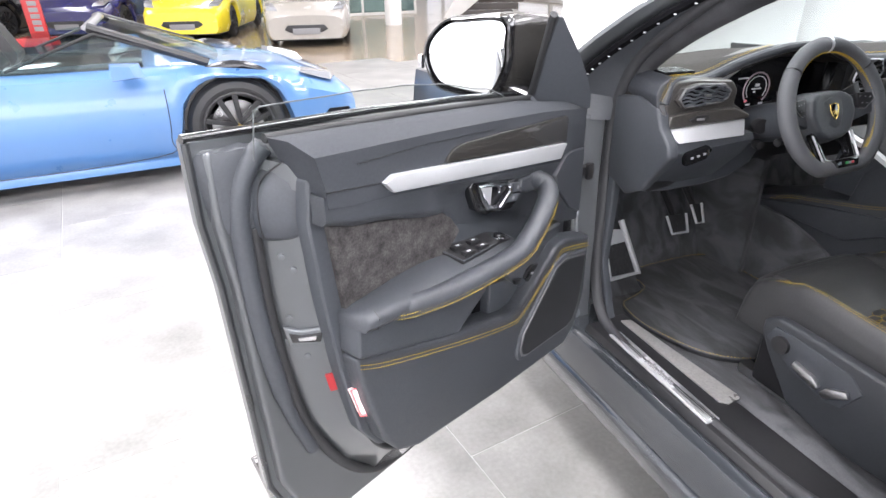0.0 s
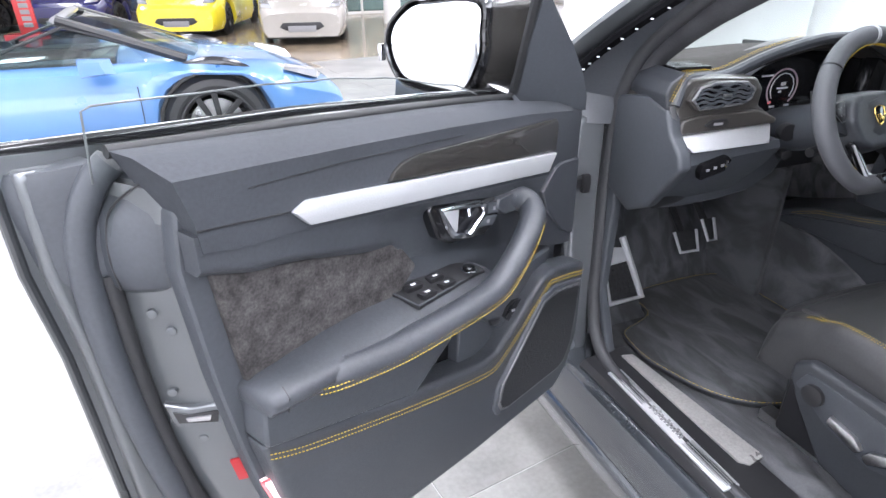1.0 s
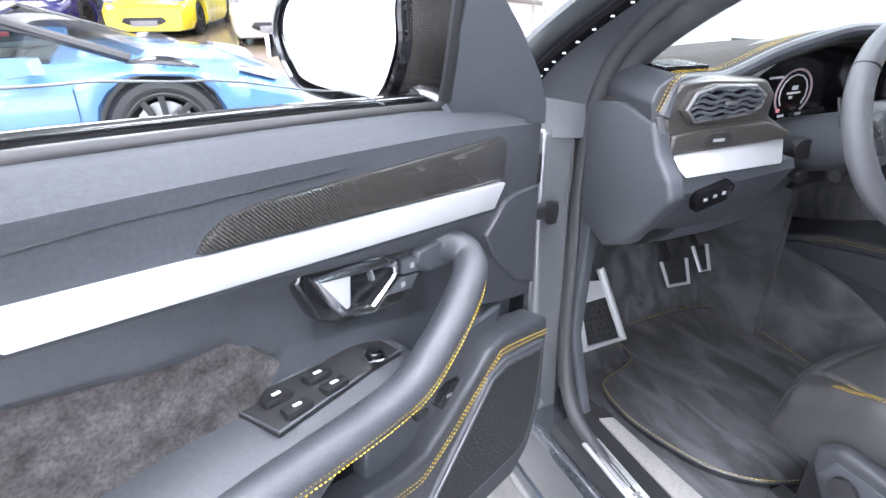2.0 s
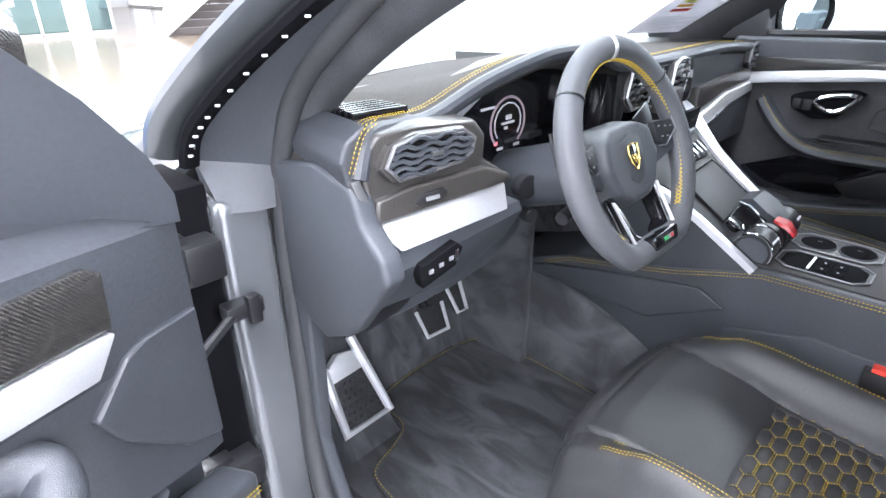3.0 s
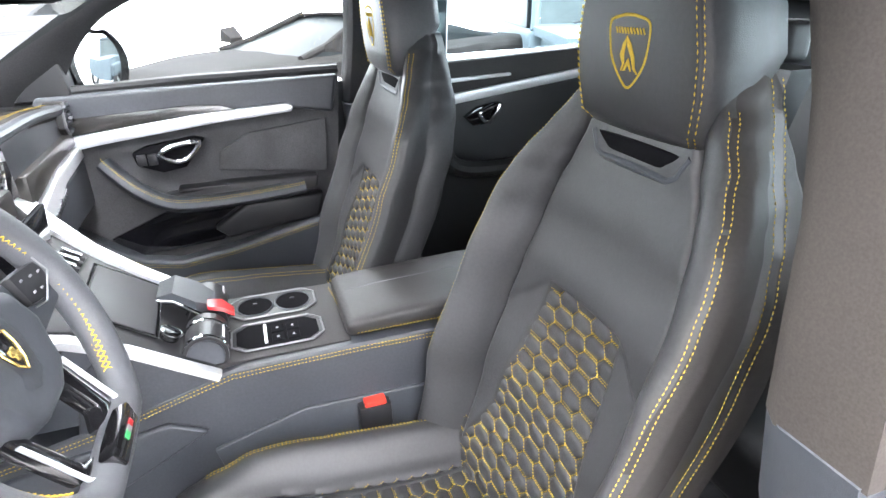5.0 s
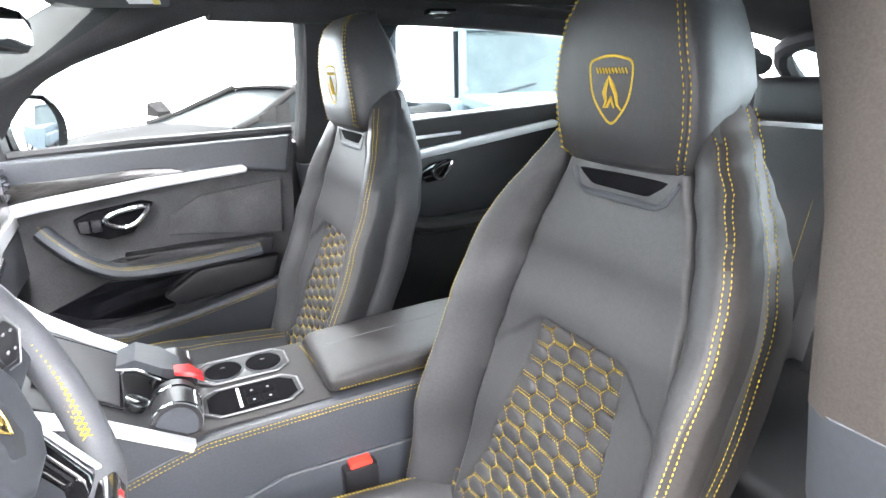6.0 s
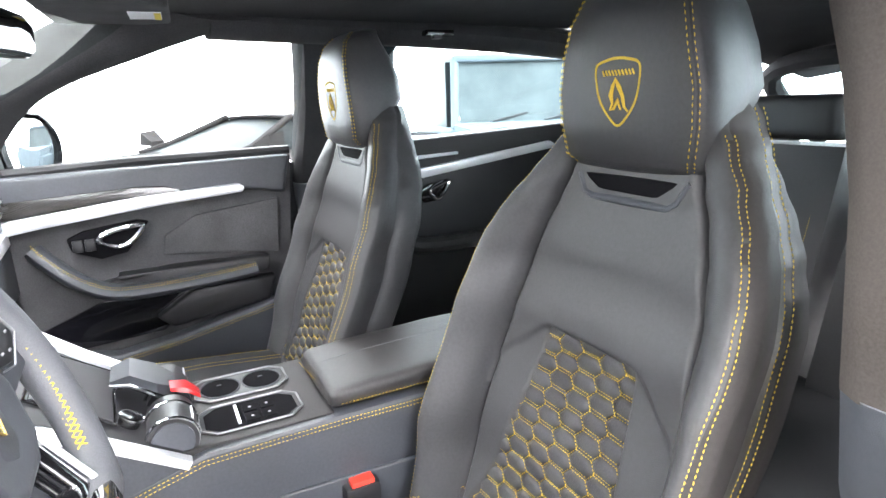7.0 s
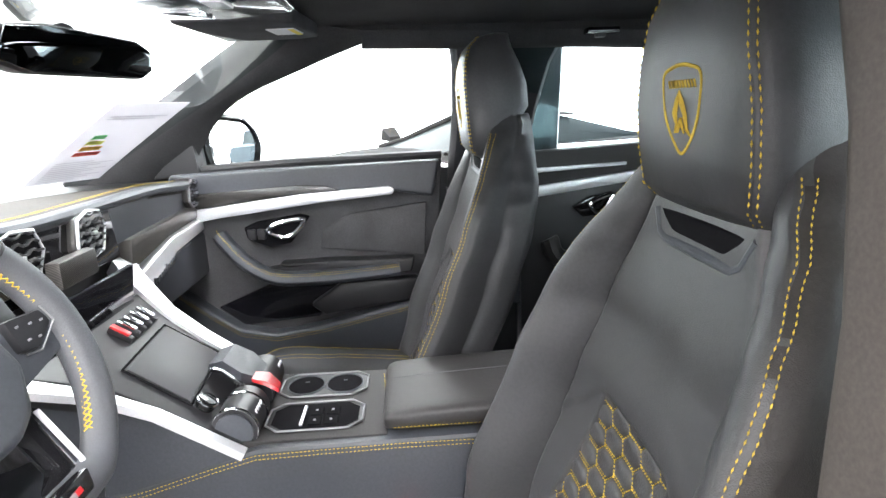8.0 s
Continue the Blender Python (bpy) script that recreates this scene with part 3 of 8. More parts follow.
# A-pillars: inner suede trim, painted outside, black edge strip
def pillar_a(s):
    if s > 0:
        n = 30
        along = lambda pts: [spline(pts, 10)[round(i * (10 * (len(pts) - 1)) / n)] for i in range(n + 1)]
        L = along([(0.715, 1.56, 1.20), (0.70, 1.485, 1.26), (0.66, 1.24, 1.398), (0.62, 1.012, 1.535), (0.56, 0.85, 1.585)])
        R = along([(0.775, 1.29, 1.14), (0.752, 1.225, 1.229), (0.705, 1.09, 1.390), (0.640, 0.86, 1.485), (0.56, 0.62, 1.560)])
        rings = []
        for l, r in zip(L, R):
            ring = [l + (r - l) * k + Vector((-0.55, -0.2, -0.75)) * 0.020 * math.sin(math.pi * k) for k in lin(0, 1, 8)]
            rings.append(ring + [r + Vector((0.03, 0.02, 0.02)), l + Vector((0.03, 0.02, 0.02))])
        part("pillar_trim", loft(rings), SUEDE_DARK, body, "dark suede A-pillar trim", 50)
    else:
        door_pillar()
        return
    outer = [(s * 0.915, 1.555, 1.12), (s * 0.88, 1.38, 1.24), (s * 0.822, 1.17, 1.39), (s * 0.725, 0.95, 1.51), (s * 0.66, 0.78, 1.575)]
    P = spline(outer, 6)
    part("pillar_shell", tube(P, 0.045, 12, flat=0.55, up=(-s * 0.3, 0.6, 0.7)), PAINT_DARK, body)
    P = spline([(x + s * 0.02, y - 0.03, z + 0.014) for x, y, z in outer], 6)
    part("pillar_strip", tube(P, 0.017, 8, flat=0.6), GLOSS_BLACK, body)


pillar_a(-1)
pillar_a(1)


# B-pillars
SUEDE_BROWN = mat("suede_brown", (0.041, 0.036, 0.032), 0.95, grain=0.15, gscale=450, vary=0.12, vscale=6, spec=0.2)


def pillar_b(s, y):
    part("b_pillar", prism([(y - 0.16, 0.40), (y - 0.10, 0.40), (y - 0.06, 0.80), (y + 0.0, 1.10), (y - 0.02, 1.55), (y - 0.20, 1.55), (y - 0.18, 1.10)], s * 0.80, s * 0.93, 0.012, "YZ", 3), PAINT_DARK, body)


# upper trim leans in with the side glass
def b_trim(s, y0, y1, f=0.0):
    rings = []
    for z, x, ya, yb in ((1.140, 0.738, y0, y1 + 0.010), (1.147, 0.737, y0, y1 + 0.009), (1.20, 0.730, y0 - 0.005, y1 + 0.004), (1.28, 0.718, y0 - 0.015, y1 - 0.006), (1.36, 0.700, y0 - 0.03, y1 - 0.012), (1.48, 0.665, y0 - 0.06, y1 - 0.012 + f), (1.57, 0.61, y0 - 0.10, y1 + f)):
        x += 0.03 if s > 0 else -0.002
        rings.append([(s * x, ya, z), (s * (x - 0.018), ya + 0.012, z), (s * (x - 0.024), (ya + yb) / 2, z), (s * (x - 0.018), yb - 0.012, z), (s * x, yb, z), (s * (x + 0.07), yb, z), (s * (x + 0.07), ya, z)])
    # passenger's trim swaps brown for dark suede, its colour standing in for shade
    part("b_pillar_trim", bevelled(loft(rings), 0.004), SUEDE_BROWN if s < 0 else SUEDE_DARK, body, "brown-black suede B-pillar trim")
    rings = []
    for z, x, ya, yb in ((0.78, 0.79, y0 - 0.05, y1 - 0.12), (0.90, 0.775, y0 - 0.03, y1 - 0.05), (0.98, 0.757, y0 - 0.02, y1 - 0.012), (1.06, 0.748, y0 - 0.015, y1 + 0.006), (1.142, 0.742, y0 - 0.012, y1 + 0.012)):
        rings.append([(s * x, ya, z), (s * (x - 0.024), ya + 0.015, z), (s * (x - 0.032), (ya + yb) / 2, z), (s * (x - 0.024), yb - 0.015, z), (s * x, yb, z), (s * (x + 0.06), yb, z), (s * (x + 0.06), ya, z)])
    part("b_pillar_cover", bevelled(loft(rings), 0.005), PLASTIC, body, "grey plastic B-pillar cover")


pillar_b(-1, 0.38)
b_trim(-1, 0.24, 0.460)
pillar_b(1, 0.36)
b_trim(1, 0.285, 0.500)
part("b_pillar_filler", box(0.81, 0.915, 0.29, 0.49, 0.40, 1.185, 0.01), PAINT_DARK, body)

# roof, headliner and cant rails
HEAD = lambda u, v: Vector(((u - 0.5) * 2 * (0.60 - 0.05 * max(0, v - 0.6)), 0.98 - 2.55 * v, 1.560 + 0.045 * (1 - (2 * u - 1) ** 2) - 0.16 * max(0, v - 0.45) ** 2 / 0.3 + 0.01 * math.sin(v * 3)))
part("headliner", sheet(HEAD, lin(0, 1, 16), lin(0, 1, 24), 0.012, (0, 0, 1)), SUEDE_DARK, body, "black suede headliner")
part("roof", sheet(lambda u, v: HEAD(u, v) * 1.0 + Vector(((u - 0.5) * 0.14, 0.04 - 0.1 * v, 0.045)), lin(0, 1, 16), lin(0, 1, 24), 0.015, (0, 0, 1)), PAINT, body, "dark grey roof")
for s in (-1, 1):
    rail = [(s * 0.60, 0.72, 1.557), (s * 0.625, 0.45, 1.552), (s * 0.628, 0.1, 1.545), (s * 0.615, -0.35, 1.515), (s * 0.59, -0.8, 1.45), (s * 0.56, -1.2, 1.37)]
    part("cant_rail", tube(spline(rail, 6), 0.048, 12, flat=0.8), SUEDE_DARK, body)
    part("roof_rail_shell", tube(spline([(x + s * 0.05, y, z + 0.035) for x, y, z in rail], 6), 0.045, 12, flat=0.7), PAINT_DARK, body)
# rear pillars, parcel shelf and hatch
for s in (-1, 1):
    part("rear_pillar", prism([(-0.42, 0.9), (-1.75, 0.9), (-1.75, 1.12), (-1.2, 1.40), (-0.75, 1.50), (-0.42, 1.22)], s * 0.66, s * 0.78, 0.01, "YZ"), SUEDE_DARK, body)
    part("rear_quarter", prism([(-0.45, 0.35), (-1.95, 0.35), (-1.95, 1.08), (-1.7, 1.20), (-0.45, 1.24)], s * 0.88, s * 0.96, 0.02, "YZ", 3), PAINT, body)
part("parcel_shelf", box(-0.66, 0.66, -1.75, -1.05, 1.10, 1.13, 0.006), PLASTIC_DARK, body)
part("tailgate", box(-0.88, 0.88, -1.98, -1.90, 0.35, 1.12, 0.02), PAINT, body)
part("tailgate_frame", tube(spline([(-0.62, -1.78, 1.14), (-0.55, -1.30, 1.42), (0, -1.22, 1.47), (0.55, -1.30, 1.42), (0.62, -1.78, 1.14)], 6), 0.035, 8), SUEDE_DARK, body)
# glass
WS = lambda u, v: Vector(((u - 0.5) * 2 * (0.80 - 0.18 * v), 1.55 + 0.30 * (1 - (2 * u - 1) ** 2) - 0.70 * v - 0.14 * v * (1 - (2 * u - 1) ** 2), 1.15 + 0.41 * v))
pane = part("windscreen", sheet(WS, lin(0, 1, 14), lin(0, 1, 8)), GLASS_CAR, body, "clear raked windscreen")
pane.visible_shadow = False
pane = part("rear_window", sheet(lambda u, v: Vector(((u - 0.5) * 1.2, -1.80 + 0.55 * v, 1.13 + 0.32 * v)), lin(0, 1, 4), lin(0, 1, 4)), GLASS_TINT, body)
pane.visible_shadow = False
# wheels
def road_wheel(x, y, parent, R=0.375, rim_mat=None, s=1):
    w = part("wheel", tube([(x, y + (R - 0.06) * math.cos(a), R + (R - 0.06) * math.sin(a)) for a in lin(0, 2 * math.pi, 41)[:-1]], 0.085, 12, True, flat=1.0, up=(1, 0, 0)), RUBBER, parent, "black tyre")
    rb = prism([((R - 0.10) * math.cos(a), (R - 0.10) * math.sin(a)) for a in lin(0, 2 * math.pi, 33)[:-1]], -0.09, -0.05, 0.004, m=pose(x, y, R, 0, 0, 90 if s > 0 else -90))
    rim = part("rim", rb, GLOSS_BLACK, w)
    for k in range(10):
        a = k * 36
        sp = prism([(-0.022, 0.05), (0.022, 0.05), (0.03, R - 0.10), (0.008, R - 0.10), (0, 0.12), (-0.008, R - 0.10), (-0.03, R - 0.10)], 0.0, 0.05, 0.004, m=pose(x + s * 0.03, y, R) @ pose(0, 0, 0, 0, 0, -90 if s > 0 else 90) @ pose(0, 0, 0, 0, a, 0))
        part("spoke", sp, rim_mat or PLASTIC_DARK, w)
    return w


road_wheel(-0.88, 2.12, body, s=-1)
road_wheel(0.88, 2.12, body, s=1)
road_wheel(-0.88, -1.0, body, s=-1)
road_wheel(0.88, -1.0, body, s=1)


# ---- driver's door, open ----
# local x runs to the hinge, y outwards, z up; w below is the height of relief towards the cabin
DOOR_M = Matrix(((0.8675, -0.4975, 0, -1.684), (0.4975, 0.8675, 0, 0.852), (0, 0, 1, 0), (0, 0, 0, 1)))


def dpr(poly, w0, w1, r=0.003, segs=2, lean=0.0):
    """A door moulding: outline in the door's plane between two heights of relief; lean raises it towards the hinge."""
    bm = prism(poly, -w0, -w1, r, segs=segs)
    for v in bm.verts:
        v.co = dpt(v.co.x, lean * v.co.x - v.co.y, v.co.z)
    return bm


def dpt(u, w, z):
    """A point of the door: along it, relief, height; length and rise are scaled to fit the camera's view."""
    return Vector((0.935 * u, -w, 1.193 + 0.97 * (z - 1.187) + 0.015 * u))


def face_u(w, z):
    """Where the slanting latch face lies at a relief and height."""
    a = interp(z, [(p[1], p[0]) for p in SEAL_A[::-1]]) + 0.012
    b = interp(z, [(p[1], p[0]) for p in SEAL_B[::-1]]) - 0.014
    return a + (b - a) * (w + 0.108) / 0.044


dd = thing("driver_door", "open dark grey car door with leather, carbon and suede trim", "car door", DOOR_M)
part("shell", dpr([(-0.236, 1.288), (-0.238, 1.16), (-0.227, 1.05), (-0.218, 0.74), (-0.216, 0.60), (-0.17, 0.47), (-0.06, 0.395), (0.16, 0.372), (0.80, 0.35), (0.86, 0.45), (0.87, 1.05), (0.84, 1.15), (0.55, 1.20)], -0.172, -0.142, 0.008, 3), PAINT, dd, "dark grey metallic outer skin")
part("skin_edge", tube([dpt(*p) for p in ((-0.236, -0.146, 1.284), (-0.237, -0.146, 1.16), (-0.226, -0.146, 1.05), (-0.217, -0.146, 0.74), (-0.215, -0.146, 0.60), (-0.17, -0.146, 0.47), (-0.07, -0.146, 0.398))], 0.006, 10), PAINT_DARK, dd, "folded dark skin edge")
part("inner_frame", dpr([(-0.222, 1.27), (-0.224, 1.16), (-0.214, 1.05), (-0.204, 0.74), (-0.200, 0.61), (-0.155, 0.485), (-0.05, 0.412), (0.16, 0.39), (0.78, 0.37), (0.84, 0.46), (0.85, 1.05), (0.82, 1.14), (0.55, 1.19)], -0.150, -0.124, 0.010, 4), PAINT, dd, "dark grey painted door frame")
SEAL_A = [(-0.166, 1.25), (-0.166, 1.14), (-0.165, 1.016), (-0.154, 0.871), (-0.126, 0.717), (-0.056, 0.562), (0.021, 0.467), (0.116, 0.426)]
SEAL_B = [(-0.115, 1.24), (-0.110, 1.132), (-0.097, 1.004), (-0.077, 0.85), (-0.055, 0.726), (-0.010, 0.609), (0.06, 0.545), (0.14, 0.515)]
FAR_A, FAR_B = [(0.70, 0.42), (0.80, 0.50), (0.82, 1.13), (0.55, 1.19)], [(0.68, 0.50), (0.755, 0.56), (0.775, 1.13), (0.53, 1.18)]
part("latch_face", bevelled(loft([[dpt(u, -0.13, z) for u, z in SEAL_A + FAR_A], [dpt(u + 0.012, -0.108, z) for u, z in SEAL_A + FAR_A], [dpt(u - 0.014, -0.064, z) for u, z in SEAL_B + FAR_B], [dpt(u, -0.055, z) for u, z in SEAL_B + FAR_B]]), 0.006, 2), PAINT, dd, "painted latch face")
part("door_seal", tube(spline([dpt(u - 0.002, -0.120, z) for u, z in SEAL_A[1:]] + [dpt(0.35, -0.12, 0.415), dpt(0.70, -0.12, 0.41)], 6), 0.011, 14), RUBBER, dd, "black rubber seal")
part("inner_seal", tube(spline([dpt(u + 0.002, -0.052, z) for u, z in SEAL_B[1:]] + [dpt(0.35, -0.052, 0.49)], 6), 0.007, 12), RUBBER, dd)
part("lower_trim", dpr([(-0.215, 0.64), (-0.19, 0.50), (-0.08, 0.40), (0.16, 0.372), (0.80, 0.345), (0.78, 0.385), (0.20, 0.405), (0.0, 0.43), (-0.10, 0.50), (-0.17, 0.63)], -0.20, -0.172, 0.005), CARBON, dd, "carbon lower trim")
for z_, w_ in ((1.085, -0.092), (1.06, -0.080), (0.966, -0.098), (0.919, -0.106), (0.881, -0.088)):
    part("bolt", disc(0.006, 0.010, 12, Matrix.Translation(dpt(face_u(w_, z_) - 0.004, w_, z_)) @ pose(0, 0, 0, 0, 0, -40), 0.002), PAINT, dd)
LM = Matrix.Translation(dpt(face_u(-0.086, 0.925) + 0.003, -0.086, 0.925)) @ pose(0, 0, 0, 0, 0, -43)
part("latch", prism([(-0.038, 0.026), (-0.010, 0.016), (0.030, 0.020), (0.036, 0.010), (0.028, -0.016), (-0.030, -0.012)], -0.010, 0.004, 0.004, segs=3, m=LM), PAINT, dd, "painted latch surround")
# slot is a black plate painting its shade, not an opening
part("latch_slot", prism([(-0.028, 0.014), (-0.008, 0.008), (0.026, 0.010), (0.022, -0.008), (-0.024, -0.004)], -0.012, -0.006, 0.001, m=LM), SCREEN, dd)
part("latch_claw", prism([(-0.014, 0.004), (0.016, 0.005), (0.014, -0.002), (-0.012, -0.001)], -0.0145, -0.010, 0.0008, m=LM), STEEL, dd, "steel latch claw")
# no lamp: a faint emission paints the reflector's red gleam
part("reflector", box(-0.007, 0.007, -0.004, 0.004, -0.019, 0.019, 0.002, m=Matrix.Translation(dpt(face_u(-0.070, 0.815) - 0.001, -0.070, 0.815)) @ pose(0, 0, 0, 0, -10, -43)), mat("red_marker", (0.25, 0.012, 0.015), 0.3, emit=(1.0, 0.05, 0.06), power=0.12), dd, "red reflector with an emitted gleam")
# soft mouldings of the upper rear edge
rings = []
for z, k in ((1.140, 0.80), (1.148, 0.95), (1.165, 1.0), (1.23, 1.0), (1.258, 0.95), (1.266, 0.82)):
    du = 0.012 * max(0.0, (1.19 - z) / 0.05)
    sec = spline([(-0.226 + du, -0.150, 0), (-0.228 + du, -0.136, 0), (-0.212, -0.122, 0), (-0.185, -0.112, 0), (-0.150, -0.110, 0), (-0.150, -0.150, 0)], 4, True)
    rings.append([dpt(-0.19 + (p.x + 0.19) * k, -0.13 + (p.y + 0.13) * k, z) for p in sec])
part("end_cover", loft(rings), PLASTIC, dd, "soft grey upper end cover", 60)
rings = []
for z, ul, k in ((1.112, -0.140, 0.70), (1.116, -0.158, 0.88), (1.126, -0.168, 0.97), (1.15, -0.172, 1.0), (1.18, -0.171, 1.0), (1.21, -0.165, 0.97), (1.232, -0.152, 0.92), (1.250, -0.138, 0.84), (1.262, -0.126, 0.70)):
    sec = [(ul, -0.112), (ul + 0.004, -0.098), (ul + 0.016, -0.082), (ul + 0.034, -0.066), (ul + 0.056, -0.054), (ul + 0.075, -0.050), (ul + 0.10, -0.052), (ul + 0.10, -0.115)]
    rings.append([dpt(u, -0.115 + (w + 0.115) * k, z) for u, w in sec])
part("end_cover", loft(rings), PLASTIC, dd, "soft grey domed end cover", 80)
# dark thread painting the shade in the dome's crease
part("cover_crease_shade", tube(spline([dpt(-0.118, -0.060, 1.252), dpt(-0.138, -0.074, 1.240), dpt(-0.158, -0.096, 1.215), dpt(-0.168, -0.100, 1.17), dpt(-0.166, -0.100, 1.125)], 5), 0.0014, 6), PLASTIC_DARK, dd)
part("end_roll", tube(spline([dpt(-0.138, -0.098, 1.268), dpt(-0.160, -0.108, 1.246), dpt(-0.180, -0.116, 1.208), dpt(-0.190, -0.120, 1.150), dpt(-0.190, -0.120, 1.03), dpt(-0.180, -0.120, 0.90), dpt(-0.158, -0.120, 0.76), dpt(-0.12, -0.120, 0.64)], 6), [0.008] + [0.0155] * 34 + [0.012] * 8, 14), PLASTIC, dd, "rolled grey edge moulding")
# grey base card with the end face, leather upper card rolled over to the glass
part("lower_card", dpr([(-0.130, 1.155), (-0.118, 1.0), (-0.102, 0.879), (-0.085, 0.78), (-0.066, 0.693), (-0.02, 0.622), (0.06, 0.575), (0.36, 0.53), (0.70, 0.49), (0.765, 0.56), (0.785, 0.85), (0.785, 1.13), (0.54, 1.18), (-0.12, 1.22)], -0.066, -0.034, 0.008, 3), PLASTIC, dd, "grey lower door card")
TOPF = [(-0.132, 1.262), (0.13, 1.236), (0.347, 1.212), (0.56, 1.186), (0.785, 1.150), (0.785, 1.02), (0.63, 1.05), (0.021, 1.158), (-0.06, 1.168), (-0.116, 1.180), (-0.119, 1.215)]
TOPB = [(-0.150, 1.283), (0.13, 1.252), (0.347, 1.228), (0.56, 1.201), (0.785, 1.162), (0.785, 1.02), (0.63, 1.05), (0.021, 1.150), (-0.06, 1.160), (-0.108, 1.160), (-0.118, 1.215)]
part("upper_card", bevelled(loft([[dpt(u, -0.078, z) for u, z in TOPB], [dpt(u, -0.030, z + 0.002) for u, z in TOPB], [dpt(u, 0.0, z) for u, z in TOPF]]), 0.012, 4), mat("leather_door_top", (0.036, 0.0395, 0.0455), 0.68, grain=0.12, vary=0.10, bump=0.3, bscale=900, spec=0.22), dd, "dark grey leather upper card")
HI = [(-0.125, 1.200), (0.0, 1.180), (0.021, 1.163), (0.63, 1.056), (0.79, 1.028)]
LO = [(-0.125, 1.152), (-0.04, 1.126), (0.19, 1.066), (0.235, 1.02), (0.34, 0.985), (0.50, 0.935), (0.79, 0.845)]
step = lambda x, a, b: (lambda t: t * t * (3 - 2 * t))(max(0.0, min(1.0, (x - a) / (b - a))))


def card_pt(u, v):
    """The card under the silver strip, hollowed round the handle."""
    hollow = step(u, 0.10, 0.30) * (1 - step(u, 0.53, 0.64)) * step(v, 0.0, 0.45)
    z = interp(u, HI) + (interp(u, LO) - interp(u, HI)) * v
    return dpt(u, -0.002 - 0.032 * hollow - 0.010 * step(v, 0.8, 1.0) * (1 - step(u, 0.1, 0.25)), z)


part("handle_card", sheet(card_pt, lin(-0.122, 0.787, 56), lin(0, 1, 14), 0.03, (0, 1, 0)), LEATHER, dd, "leather card round the handle", 50)
part("beltline", tube([dpt(-0.15, -0.082, 1.281), dpt(0.13, -0.082, 1.254), dpt(0.40, -0.082, 1.224), dpt(0.66, -0.084, 1.190)], 0.007, 12), RUBBER, dd, "black window seal")
part("beltline", tube([dpt(-0.238, -0.150, 1.289), dpt(0.13, -0.135, 1.258), dpt(0.40, -0.13, 1.228), dpt(0.70, -0.125, 1.190)], 0.007, 12), GLOSS_BLACK, dd)
part("belt_well", dpr([(-0.125, 1.262), (0.13, 1.240), (0.40, 1.212), (0.70, 1.175), (0.70, 1.15), (-0.11, 1.20)], -0.14, -0.075, 0.003), RUBBER, dd)
part("seam", tube([dpt(-0.119, 0.0005, 1.206), dpt(-0.067, 0.0005, 1.198), dpt(0.0, 0.0005, 1.187)], 0.0012, 6), PLASTIC_DARK, dd)
part("seam", tube([dpt(-0.05, 0.0008, 1.232), dpt(0.10, 0.0008, 1.222), dpt(0.35, 0.0008, 1.196)], 0.0007, 6), PLASTIC_DARK, dd)
part("front_panel", dpr([(0.782, 1.050), (0.700, 1.060), (0.672, 1.056), (0.620, 1.019), (0.645, 0.975), (0.724, 0.898), (0.785, 0.868)], -0.02, 0.006, 0.006, 3), LEATHER, dd, "raised leather front panel")
part("trim_strip", dpr([(0.0, 1.187), (0.023, 1.195), (0.665, 1.090), (0.634, 1.058), (0.021, 1.165)], -0.006, 0.010, 0.004), SILVER, dd, "satin silver trim strip")
part("carbon_insert", dpr([(0.168, 1.174), (0.180, 1.186), (0.200, 1.195), (0.235, 1.197), (0.655, 1.160), (0.672, 1.148), (0.666, 1.0925)], -0.006, 0.006, 0.004), CARBON, dd, "lacquered carbon insert")
SUEDE_DOOR = mat("suede_door", (0.050, 0.047, 0.047), 0.95, grain=0.3, gscale=300, vary=0.45, vscale=38, spec=0.15)
part("suede_insert", dpr([(-0.100, 1.142), (-0.038, 1.124), (0.195, 1.066), (0.212, 1.056), (0.252, 1.003), (0.20, 0.965), (-0.080, 0.965), (-0.090, 1.05)], -0.04, -0.022, 0.005, 3), SUEDE_DOOR, dd, "mottled grey suede insert")
# inner handle
BEZ = [(0.276, 1.088), (0.284, 1.099), (0.300, 1.102), (0.465, 1.063), (0.492, 1.049), (0.500, 1.034), (0.472, 0.998), (0.440, 0.987), (0.330, 1.012), (0.302, 1.030)]
part("handle_bezel", dpr(BEZ, -0.04, -0.014, 0.006, 3), GLOSS_BLACK, dd, "gloss black handle bezel")
# thin black plate paints the shade inside the handle's cup
part("handle_cup", dpr([(0.345, 1.070), (0.418, 1.052), (0.424, 1.036), (0.380, 1.014), (0.350, 1.030)], -0.016, -0.0125, 0.001), SCREEN, dd)
part("inner_handle", tube([dpt(u, -0.010, z) for u, z in ((0.300, 1.085), (0.345, 1.076), (0.412, 1.060), (0.428, 1.050), (0.430, 1.034), (0.384, 1.009), (0.336, 1.028), (0.320, 1.050))], 0.0058, 8, True, flat=0.8, up=(0, 1, 0)), CHROME, dd, "chrome inner door handle")
part("handle_blade", dpr([(0.304, 1.082), (0.350, 1.072), (0.346, 1.032), (0.334, 1.030), (0.320, 1.052)], -0.014, -0.008, 0.002), SILVER, dd, "satin handle blade")
part("handle_pin", tube([dpt(0.385, -0.012, 1.060), dpt(0.388, -0.012, 1.046)], 0.0035, 8), CHROME, dd)
